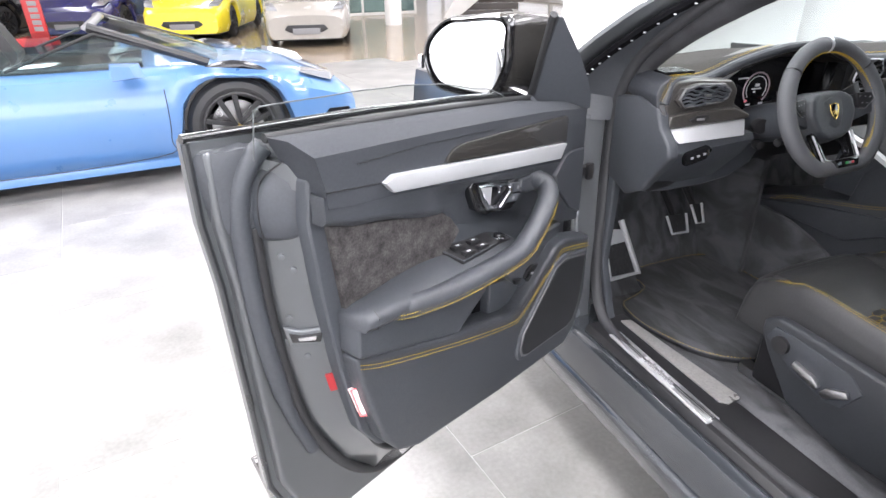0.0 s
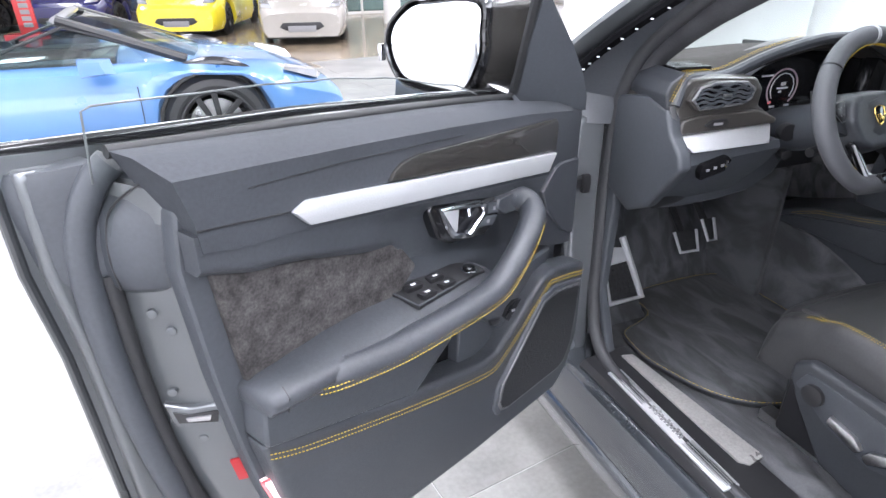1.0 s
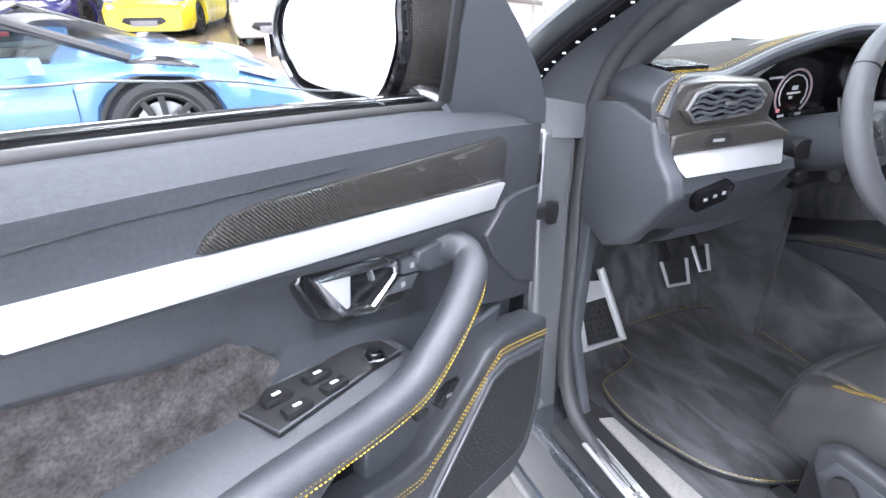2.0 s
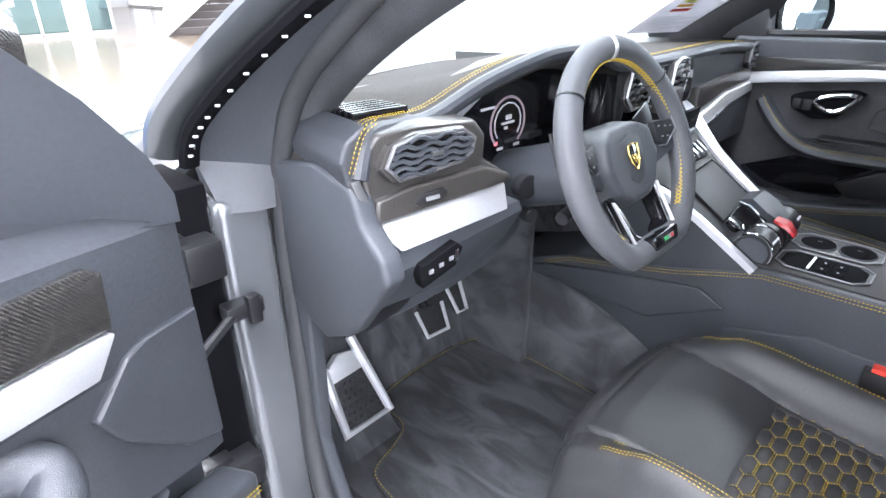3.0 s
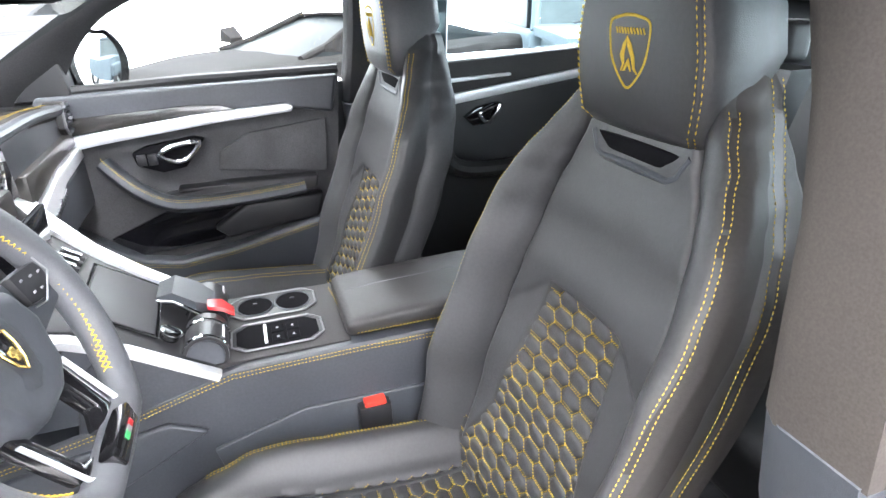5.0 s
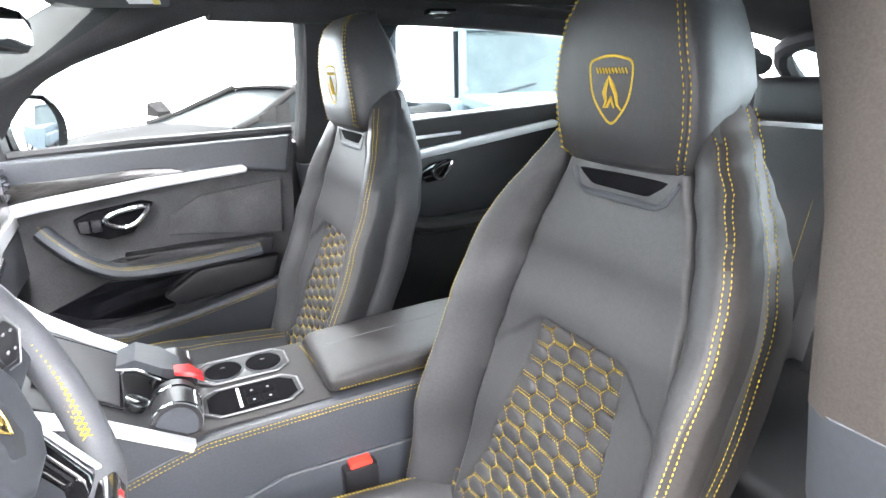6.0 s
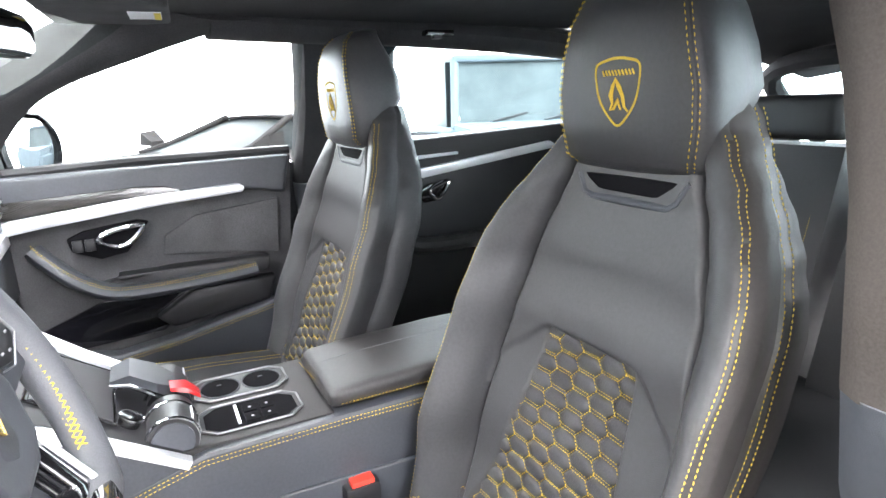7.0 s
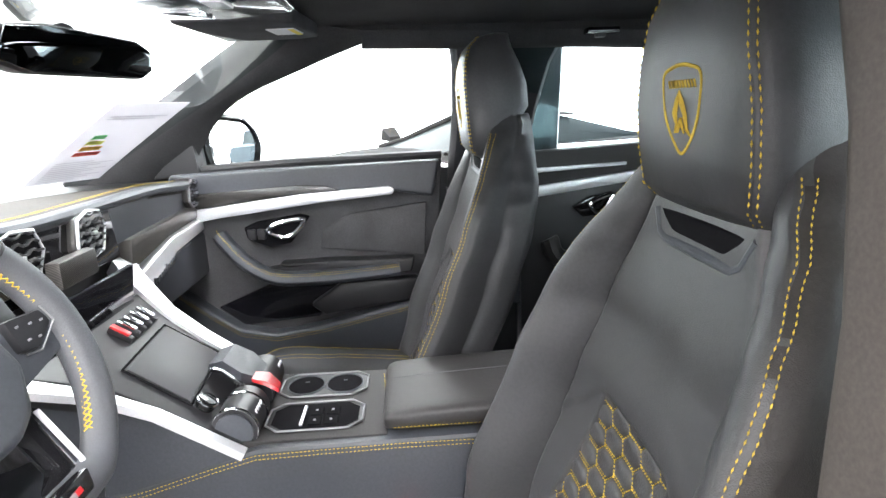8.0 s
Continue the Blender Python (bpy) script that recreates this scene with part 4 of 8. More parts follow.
for poly in ([(0.440, 1.052), (0.484, 1.041), (0.476, 1.021), (0.440, 1.030)], [(0.438, 1.027), (0.475, 1.018), (0.458, 1.003), (0.408, 1.015), (0.424, 1.022)]):
    part("lock_button", dpr(poly, -0.016, -0.008, 0.003), PLASTIC, dd, "grey lock button")
    cu_, cz_ = sum(p[0] for p in poly) / len(poly), sum(p[1] for p in poly) / len(poly)
    part("button_mark", dpr([(cu_ - 0.004, cz_ - 0.003), (cu_ + 0.004, cz_ - 0.004), (cu_ + 0.004, cz_ + 0.003), (cu_ - 0.004, cz_ + 0.004)], -0.009, -0.0074, 0.0003), WHITE_MARK, dd)
# armrest, switch panel and pull
ARM_B = [(-0.09, 0.978), (-0.07, 0.984), (0.05, 0.993), (0.12, 0.990), (0.19, 0.978), (0.35, 0.952), (0.44, 0.925)]
ARM_F = [(-0.09, 0.990), (-0.07, 0.993), (0.04, 0.975), (0.11, 0.968), (0.20, 0.953), (0.36, 0.928), (0.44, 0.912)]
ARM_W = [(-0.09, 0.034), (-0.07, 0.042), (0.05, 0.040), (0.20, 0.034), (0.36, 0.030), (0.44, 0.022)]


def arm_top(u, w):
    t = max(0.0, min(1.0, (w + 0.038) / (interp(u, ARM_W) + 0.038)))
    return interp(u, ARM_B) + (interp(u, ARM_F) - interp(u, ARM_B)) * t


rings = []
for u in (-0.092, -0.086, -0.07, -0.02, 0.04, 0.11, 0.20, 0.28, 0.36, 0.44):
    wf, k = interp(u, ARM_W), 0.004 if u < -0.09 else 0.0
    zb, zf = interp(u, ARM_B) - k, interp(u, ARM_F) - k
    rings.append([dpt(u, -0.045, zb), dpt(u, -0.012, zb + (zf - zb) * 0.35 + 0.002), dpt(u, wf - 0.010, zf + 0.001), dpt(u, wf - k, zf - 0.006), dpt(u, wf + 0.003 - k, zf - 0.018), dpt(u, wf - 0.006, zf - 0.030 + k), dpt(u, -0.045, zf - 0.034 + k)])
part("armrest", loft(rings), LEATHER, dd, "padded grey leather armrest", 55)
part("arm_seam", tube([dpt(-0.070, 0.030, 0.9945), dpt(-0.071, 0.043, 0.985), dpt(-0.072, 0.038, 0.962)], 0.0011, 6), PLASTIC_DARK, dd)


def on_arm(u, w, lift=0.0):
    return dpt(u, w, arm_top(u, w) + lift)


part("switch_panel", sheet(lambda a, b: on_arm(0.185 + 0.235 * a + 0.02 * b * (1 - a), -0.034 + (0.052 - 0.018 * a) * b, 0.006), lin(0, 1, 12), lin(0, 1, 6), 0.006, (0, 0, -1)), PLASTIC_DARK, dd, "black window switch panel")
part("panel_rim", tube([on_arm(u, w, 0.006) for u, w in ((0.188, -0.033), (0.30, -0.034), (0.418, -0.033), (0.424, -0.004), (0.33, 0.006), (0.206, 0.017))], 0.0018, 6, True), PLASTIC, dd)
for a, b in ((0.232, -0.016), (0.240, 0.006), (0.292, -0.018), (0.298, 0.002)):
    sw_ = part("window_switch", box(-0.017, 0.017, -0.0075, 0.0075, -0.002, 0.007, 0.003, m=Matrix.Translation(on_arm(a, b, 0.006)) @ pose(0, 0, 0, 0, 9, 0)), PLASTIC_DARK, dd, "black window switch")
    part("button_mark", box(-0.005, 0.005, -0.002, 0.002, 0.0065, 0.0078, 0.0004, m=Matrix.Translation(on_arm(a, b, 0.006)) @ pose(0, 0, 0, 0, 9, 0)), PAPER, sw_)
KM = Matrix.Translation(on_arm(0.376, -0.006, 0.006)) @ pose(0, 0, 0, 0, 9, 0)
part("mirror_knob", prism([(0.011 * math.cos(a), 0.011 * math.sin(a)) for a in lin(0, 2 * math.pi, 21)[:-1]], 0.0, 0.012, 0.003, "XY", m=KM), GLOSS_BLACK, dd, "black mirror adjuster")
part("knob_ring", tube([KM @ Vector((0.0135 * math.cos(a), 0.0135 * math.sin(a), 0.003)) for a in lin(0, 2 * math.pi, 21)[:-1]], 0.0022, 6, True), CHROME, dd)
SEW = spline([dpt(-0.030, 0.036, 0.962), dpt(0.01, 0.046, 0.953), dpt(0.12, 0.060, 0.936), dpt(0.26, 0.070, 0.926), dpt(0.355, 0.075, 0.925), dpt(0.405, 0.074, 0.937), dpt(0.470, 0.068, 0.966), dpt(0.535, 0.052, 0.994), dpt(0.562, 0.030, 1.008), dpt(0.556, 0.012, 1.018), dpt(0.535, 0.0, 1.026)], 8)
PULL = [p + Vector((-0.002, 0.021 * min(1, 0.35 + i / 10), 0.006)) for i, p in enumerate(SEW)] + [dpt(0.505, -0.030, 1.036)]
part("grab_handle", tube(PULL, [0.008 + 0.016 * min(1, i / 10) for i in range(len(PULL))], 14, flat=0.92, up=(0, 0, 1)), LEATHER, dd, "leather-wrapped pull handle", 60)
part("stitching", stitches([[p + Vector((0, -0.0025, 0.004 - 0.0075 * k)) for p in SEW[2:]] for k in (0, 1)], 0.0046, 0.0010, 0.0011), YELLOW, dd, "yellow double stitching", kind="stuff")
part("pull_cover", dpr([(0.47, 1.052), (0.52, 1.050), (0.545, 1.030), (0.535, 1.005), (0.49, 1.012), (0.465, 1.032)], -0.03, -0.004, 0.008, 3), LEATHER, dd, "padded end of the pull handle")
# face below the armrest, map pocket, button panel
part("mid_panel", dpr([(-0.088, 0.968), (-0.094, 0.90), (0.009, 0.862), (0.15, 0.812), (0.195, 0.794), (0.30, 0.846), (0.34, 0.905), (0.20, 0.930), (0.04, 0.955)], -0.04, 0.012, 0.008, 3), PLASTIC, dd, "grey face under the armrest")
# no hollow here: a thin black sheet paints the pocket's shade
part("map_pocket", dpr([(0.17, 0.80), (0.30, 0.87), (0.40, 0.88), (0.48, 0.80), (0.48, 0.69), (0.22, 0.74)], -0.034, -0.0315, 0.0), PART_AND_SHADE_BLACK, dd, "flat black sheet standing in for a shaded door pocket")
part("pocket_wall", dpr([(0.352, 0.835), (0.445, 0.808), (0.53, 0.79), (0.52, 0.70), (0.345, 0.752)], -0.034, -0.008, 0.006, 3), PLASTIC, dd)
part("button_panel", dpr([(0.350, 0.885), (0.46, 0.875), (0.56, 0.880), (0.69, 0.872), (0.665, 0.83), (0.615, 0.795), (0.565, 0.745), (0.515, 0.742), (0.440, 0.800)], -0.034, 0.002, 0.012, 3), PLASTIC, dd, "grey button panel")
part("seat_buttons", dpr([(0.484, 0.796), (0.500, 0.812), (0.522, 0.816), (0.588, 0.797), (0.566, 0.755), (0.50, 0.778)], 0.0, 0.010, 0.003), GLOSS_BLACK, dd, "black seat memory buttons")
for k in range(3):
    part("button_mark", dpr([(0.510 + 0.02 * k, 0.796 - 0.008 * k), (0.522 + 0.02 * k, 0.793 - 0.008 * k), (0.523 + 0.02 * k, 0.798 - 0.008 * k), (0.511 + 0.02 * k, 0.801 - 0.008 * k)], 0.0095, 0.0112, 0.0003), WHITE_MARK, dd)
part("boot_switch", dpr([(0.435, 0.812), (0.470, 0.802), (0.468, 0.788), (0.440, 0.798)], 0.0, 0.008, 0.002), PLASTIC_DARK, dd)
LOWP = [(-0.094, 0.898), (0.009, 0.862), (0.15, 0.815), (0.30, 0.772), (0.395, 0.745), (0.440, 0.745), (0.480, 0.768), (0.605, 0.842), (0.650, 0.846), (0.785, 0.808), (0.785, 0.62), (0.745, 0.53), (0.69, 0.497), (0.36, 0.536), (0.056, 0.586), (-0.003, 0.616), (-0.037, 0.667), (-0.072, 0.779)]
part("lower_pad", dpr(LOWP, -0.05, 0.006, 0.012, 4, 0.045), LEATHER, dd, "grey leather lower pad")
st = spline([dpt(u, 0.0068 + 0.045 * u, z) for u, z in ((-0.088, 0.882), (-0.023, 0.852), (0.149, 0.792), (0.303, 0.744), (0.405, 0.718), (0.440, 0.722), (0.500, 0.752), (0.607, 0.816), (0.645, 0.822), (0.782, 0.786))], 6)
part("stitching", stitches([[p + Vector((0, -0.0008, -0.008 * k)) for p in st] for k in (0, 1)], 0.0050, 0.0012, 0.0011), YELLOW, dd, "yellow double stitching", kind="stuff")
SPK = [(0.765, 0.775), (0.760, 0.690), (0.748, 0.610), (0.720, 0.562), (0.690, 0.552), (0.455, 0.578), (0.430, 0.590), (0.420, 0.612), (0.432, 0.660), (0.592, 0.802), (0.640, 0.808)]
part("speaker_frame", dpr(SPK, -0.01, 0.0125, 0.005, 3, 0.045), PLASTIC, dd, "grey speaker surround")
ca, cb = 0.615, 0.675
SPI = [(ca + (a - ca) * 0.90, cb + (b - cb) * 0.88) for a, b in SPK]
part("speaker_rim", dpr([(ca + (a - ca) * 0.935, cb + (b - cb) * 0.925) for a, b in SPK], 0.008, 0.0134, 0.001, 1, 0.045), VENT_RIM, dd, "thin satin metal rim")
part("speaker_grille", dpr(SPI, 0.008, 0.0144, 0.001, 1, 0.045), mat("speaker_mesh", (0.016, 0.0165, 0.018), 0.45, metal=0.3, bump=1.0, bscale=260, grain=0.5, gscale=300), dd, "perforated black speaker grille")
mesh_ = bmesh.new()
for r in range(30):
    zz = 0.566 + 0.0078 * r
    xs = [p[0] + (q[0] - p[0]) * (zz - p[1]) / (q[1] - p[1]) for p, q in zip(SPI, SPI[1:] + SPI[:1]) if (p[1] - zz) * (q[1] - zz) < 0]
    if len(xs) > 1:
        n_ = max(3, int((max(xs) - min(xs)) / 0.006))
        tube([dpt(x, 0.0135 + 0.045 * x, zz + 0.0045 * (i % 2)) for i, x in enumerate(lin(min(xs), max(xs), n_))], 0.0011, 4, bm=mesh_)
part("grille_mesh", mesh_, PLASTIC, dd, kind="stuff")
part("door_lamp", dpr([(-0.088, 0.812), (-0.056, 0.802), (-0.040, 0.742), (-0.052, 0.734), (-0.070, 0.746)], -0.036, -0.022, 0.002), WHITE_GLOW, dd, "red-white lit door lamp")
part("lamp_rim", tube([dpt(u, -0.024, z) for u, z in ((-0.090, 0.815), (-0.054, 0.804), (-0.038, 0.742), (-0.052, 0.731), (-0.072, 0.744))], 0.0026, 6, True), RED_GLOW, dd)
part("boot_button", dpr([(-0.094, 0.905), (-0.076, 0.898), (-0.070, 0.856), (-0.087, 0.864)], -0.036, -0.031, 0.002), PLASTIC_DARK, dd)
part("button_mark", dpr([(-0.084, 0.884), (-0.078, 0.882), (-0.077, 0.875), (-0.083, 0.877)], -0.0312, -0.030, 0.0003), WHITE_MARK, dd)
# lowered window pane
TOPG = [(-0.164, 1.327), (0.011, 1.316), (0.148, 1.304), (0.245, 1.290), (0.42, 1.252), (0.56, 1.20)]
gl = part("window_pane", sheet(lambda u, v: dpt(u, -0.095 + 0.02 * v, 1.19 + (interp(u, TOPG) - 1.19) * v), lin(-0.164, 0.55, 16), lin(0, 1, 3)), GLASS, dd, "half-lowered window glass")
gl.visible_shadow = False
part("pane_edge", tube([dpt(-0.166, -0.092, 1.25), dpt(-0.164, -0.077, 1.324)] + [dpt(u, -0.075, interp(u, TOPG) + 0.001) for u in lin(-0.155, 0.50, 20)], 0.0011, 6), mat("glass_edge", (0.09, 0.10, 0.10), 0.3), dd)
# mirror sail leaning in with the side glass
SAIL = [(0.570, 0.010, 1.384), (0.590, 0.010, 1.380), (0.625, 0.008, 1.352), (0.700, 0.005, 1.292), (0.760, 0.005, 1.228), (0.786, 0.006, 1.180), (0.786, 0.006, 1.150), (0.60, -0.035, 1.190), (0.640, -0.080, 1.198)]
sl = loft([[dpt(u, w - 0.014, z) for u, w, z in SAIL], [dpt(u, w, z) for u, w, z in SAIL]])
part("sail", bevelled(sl, 0.008, 3), PLASTIC, dd, "grey plastic mirror sail")
part("sail_seal", tube([dpt(0.650, -0.088, 1.192), dpt(0.572, -0.006, 1.378), dpt(0.566, 0.0, 1.388)], 0.009, 8), RUBBER, dd)
# mirror, given in world axes and brought into the door's frame
DI = DOOR_M.inverted()
MM = DI @ Matrix(((0.605, 0.77, 0, -1.322), (-0.728, 0.64, 0, 1.338), (0, 0, 0.95, 1.293), (0, 0, 0, 1)))
glassp = [(-0.100, -0.002), (-0.088, 0.038), (-0.045, 0.073), (0.0, 0.080), (0.098, 0.083), (0.107, 0.03), (0.104, -0.015), (0.072, -0.078), (0.03, -0.082), (-0.055, -0.070), (-0.085, -0.045)]
glassp = [(p.x, p.z) for p in spline([(a, 0, b) for a, b in glassp], 4, True)]
part("mirror_glass", prism(glassp, -0.004, 0.0, 0.001, m=MM), MIRROR, dd, "clean mirror glass")
def ring(k, y, dx=0.0):
    return [MM @ Vector((a * k + dx, y, b * k * 1.04 - 0.002)) for a, b in glassp]
part("mirror_rim", loft([ring(1.03, 0.004), ring(1.08, -0.012), ring(1.13, -0.010), ring(1.17, 0.01), ring(1.15, 0.03)], cap=False), GLOSS_BLACK, dd, "gloss black mirror surround")
part("mirror_housing", loft([ring(1.165, 0.012), ring(1.18, 0.045, 0.03), ring(1.12, 0.085, 0.065), ring(0.92, 0.12, 0.085), ring(0.6, 0.145, 0.09), ring(0.25, 0.155, 0.09)]), CARBON, dd, "carbon mirror housing")
part("mirror_arm", tube(spline([MM @ Vector(p) for p in ((0.09, 0.05, -0.07), (0.14, 0.05, -0.088), (0.165, 0.048, -0.096))], 6), 0.028, 10, flat=0.7), GLOSS_BLACK, dd, "gloss black mirror arm")
part("mirror_lamp", box(-0.128, -0.119, -0.012, 0.004, -0.035, 0.0, 0.002, m=MM), CHROME, dd)


# ---- dashboard ----
DASH_LEATHER = mat("leather_dash", (0.032, 0.0295, 0.0265), 0.75, grain=0.15, vary=0.10, bump=0.3, bscale=800, spec=0.2)
DASH_M = Matrix(((1.105, 0.174, 0, -0.792), (-0.195, 0.985, 0, 1.21), (0, 0, 1, 0), (0, 0, 0, 1)))
dash = thing("dashboard", "dark grey leather dashboard with carbon and silver trim, yellow stitching", "dashboard")


def dm(bm):
    bmesh.ops.transform(bm, verts=bm.verts, matrix=DASH_M)
    return bm


def lean(bm):
    """The panels under the vent lean out towards the driver at their left end."""
    for v in bm.verts:
        k = max(0.0, min(1.0, (1.092 - v.co.z) / 0.035)) * (1.0 if v.co.z > 1.0 else max(0.35, 1 - (1.0 - v.co.z) / 0.12))
        v.co.y -= 0.044 * k * max(0.0, min(1.0, 1 - v.co.x / 0.22))
    return dm(bm)


def dp(a, b, z):
    return DASH_M @ Vector((a, b, z))


# leather top, swept from the left end over the instrument hood to the right end
EDGE = [(-0.815, 1.215, 1.165), (-0.785, 1.225, 1.213), (-0.72, 1.235, 1.214), (-0.655, 1.238, 1.215), (-0.56, 1.225, 1.250), (-0.46, 1.208, 1.276), (-0.38, 1.205, 1.283), (-0.27, 1.20, 1.275), (-0.16, 1.21, 1.24), (0.0, 1.22, 1.225), (0.2, 1.225, 1.222), (0.45, 1.225, 1.220), (0.62, 1.22, 1.208), (0.74, 1.235, 1.195), (0.80, 1.27, 1.16)]
edge = spline(EDGE, 5)


def top_pt(i, v):
    p = edge[i]
    far = 1.56 + 0.27 * (1 - (p.x / 0.80) ** 2)
    hood = max(0, p.z - 1.225) * max(0, 1 - v * 2.2)
    return Vector((p.x, p.y + (far - p.y) * v, min(p.z, 1.225) + hood + 0.012 * math.sin(v * math.pi) - 0.055 * v))


part("dash_top", sheet(lambda i, v: top_pt(int(i), v), range(len(edge)), lin(0, 1, 16), 0.03, (0, 0, -1)), DASH_LEATHER, dash, "leather dash top", 50)
part("stitching", stitches([[p + Vector((0, 0.012 + 0.008 * k, 0.004)) for p in edge[1:26]] for k in (0, 1)] + [[p + Vector((0, 0.02 + 0.008 * k, 0.003)) for p in edge[44:]] for k in (0, 1)], 0.0046, 0.0012, 0.0009), YELLOW, dash, "yellow double stitching", kind="stuff")
lip = [p + Vector((0, -0.004, -0.010)) for p in edge]
part("dash_lip", tube(lip, 0.013, 10), LEATHER, dash)
# core behind the faces
part("dash_core", prism([(-0.80, 1.24), (-0.79, 1.55), (0.79, 1.55), (0.80, 1.26), (0.40, 1.26), (-0.10, 1.26), (-0.14, 1.34), (-0.62, 1.34), (-0.66, 1.27), (-0.72, 1.25)], 0.90, 1.200, 0.006, "XY"), PLASTIC_DARK, dash)
# left end panel
part("end_panel", prism([(1.212, 1.150), (1.192, 1.097), (1.156, 1.062), (1.146, 1.03), (1.235, 0.912), (1.30, 0.880), (1.385, 0.92), (1.385, 1.15), (1.29, 1.165)], -0.832, -0.795, 0.010, "YZ", 3), PLASTIC, dash, "grey end panel")
part("end_panel", prism([(1.178, 1.165), (1.215, 1.175), (1.33, 1.15), (1.345, 0.91), (1.285, 0.875), (1.225, 0.885), (1.16, 1.035), (1.17, 1.12)], 0.775, 0.812, 0.012, "YZ", 3), PLASTIC, dash)
# leather wrapped round the left end, with its own double seam
part("end_cap", bevelled(loft([[(-0.800, 1.235, 1.090), (-0.748, 1.205, 1.090), (-0.748, 1.46, 1.090), (-0.806, 1.46, 1.090)], [(-0.800, 1.232, 1.150), (-0.748, 1.206, 1.155), (-0.748, 1.46, 1.155), (-0.806, 1.46, 1.150)], [(-0.785, 1.245, 1.192), (-0.748, 1.222, 1.198), (-0.748, 1.46, 1.196), (-0.79, 1.46, 1.190)]]), 0.014, 4), LEATHER, dash, "leather dash end")
ES = [(-0.033, 1.166), (-0.027, 1.184), (-0.022, 1.199), (-0.015, 1.213), (-0.008, 1.223), (0.005, 1.229)]
ES2 = [(-0.028, 1.164), (-0.022, 1.182), (-0.017, 1.196), (-0.011, 1.211), (-0.004, 1.219), (0.007, 1.225)]
part("end_wrap", dm(prism([(-0.036, 1.148), (-0.043, 1.18), (-0.034, 1.206), (-0.006, 1.226), (-0.012, 1.205), (-0.020, 1.165), (-0.026, 1.140)], -0.004, 0.16, 0.011, segs=4)), LEATHER, dash, "leather wrapped dash corner")
part("stitching", stitches([[dp(a, -0.0055, z) for a, z in L] for L in (ES, ES2)]), YELLOW, dash, "yellow double stitching", kind="stuff")
# driver's face
part("lower_face", lean(bevelled(loft([[(-0.012, -0.004, 1.062), (0.235, -0.004, 1.062), (0.235, 0.07, 1.062), (-0.012, 0.07, 1.062)], [(-0.016, -0.008, 1.030), (0.24, -0.006, 1.045), (0.24, 0.07, 1.04), (-0.016, 0.07, 1.03)], [(-0.005, 0.010, 0.985), (0.225, 0.012, 1.0), (0.235, 0.08, 1.0), (-0.01, 0.09, 0.985)], [(-0.03, 0.080, 0.896), (0.20, 0.080, 0.915), (0.21, 0.13, 0.915), (-0.03, 0.13, 0.896)]]), 0.008, 3)), PLASTIC, dash, "grey lower dash panel")
part("knee_panel", prism([(-0.80, 0.892), (-0.70, 0.880), (-0.57, 0.880), (-0.47, 0.890), (-0.39, 0.925), (-0.35, 0.985), (-0.35, 1.06), (-0.79, 1.06)], 1.262, 1.32, 0.014, segs=3), PLASTIC, dash, "grey lower knee panel")
part("carbon_panel", dm(prism([(-0.017, 1.152), (-0.011, 1.192), (0.004, 1.210), (0.06, 1.214), (0.150, 1.207), (0.168, 1.182), (0.166, 1.145), (0.200, 1.122), (0.205, 1.106), (-0.010, 1.092)], -0.006, 0.075, 0.008, segs=3)), CARBON_FINE, dash, "carbon fibre vent panel")
part("carbon_spear", dm(prism([(-0.005, 1.125), (0.05, 1.135), (0.16, 1.138), (0.205, 1.118), (0.205, 1.106), (-0.008, 1.093)], -0.018, 0.0, 0.006, segs=3)), CARBON_FINE, dash)
part("panel_edge", dm(prism([(-0.034, 1.156), (-0.022, 1.158), (-0.002, 1.096), (-0.012, 1.090)], -0.010, 0.02, 0.002)), VENT_RIM, dash, "thin metal edge of the vent panel")
part("trim_strip", lean(prism([(-0.010, 1.089), (0.200, 1.104), (0.206, 1.058), (0.010, 1.060)], -0.012, 0.03, 0.005)), SILVER, dash, "satin silver trim strip")


def vent(poly, M, parent, rows=5, slat=PLASTIC, rim=VENT_RIM):
    """Hexagonal air vent: chrome rim, flat black plate for the throat's shade, wavy slats."""
    cx, cz = sum(p[0] for p in poly) / len(poly), sum(p[1] for p in poly) / len(poly)
    T = lambda bm: (bmesh.ops.transform(bm, verts=bm.verts, matrix=M), bm)[1]
    v = part("vent", T(prism([(cx + (a - cx) * 1.14, cz + (b - cz) * 1.14) for a, b in poly], -0.012, 0.03, 0.005)), CARBON_FINE, parent, "hexagonal air vent")
    part("rim", T(tube([(a, -0.014, b) for a, b in poly], 0.0032, 8, True)), rim, v)
    part("throat", T(prism(poly, -0.0145, -0.0125, 0.0)), SCREEN, v)
    x0, x1 = min(p[0] for p in poly), max(p[0] for p in poly)
    z0, z1 = min(p[1] for p in poly), max(p[1] for p in poly)
    for r in range(rows):
        z = z0 + (z1 - z0) * (r + 0.5) / rows
        xs = []
        for (a, b), (c, d) in zip(poly, poly[1:] + poly[:1]):
            if (b - z) * (d - z) < 0:
                xs.append(a + (c - a) * (z - b) / (d - b))
        if len(xs) < 2:
            continue
        a, c = min(xs) + 0.002, max(xs) - 0.002
        n = max(6, int((c - a) / 0.008))
        pts = [(x, -0.0155, z + 0.0022 * (1 if i % 4 in (1, 2) else -1)) for i, x in enumerate(lin(a, c, n))]
        part("slat", T(tube(pts, 0.0046 if slat is PLASTIC else 0.0036, 6, flat=0.7)), slat, v)
    part("tab", T(box(cx - 0.008, cx + 0.008, -0.023, -0.016, cz - 0.004, cz + 0.002, 0.001)), STEEL, v)
    return v


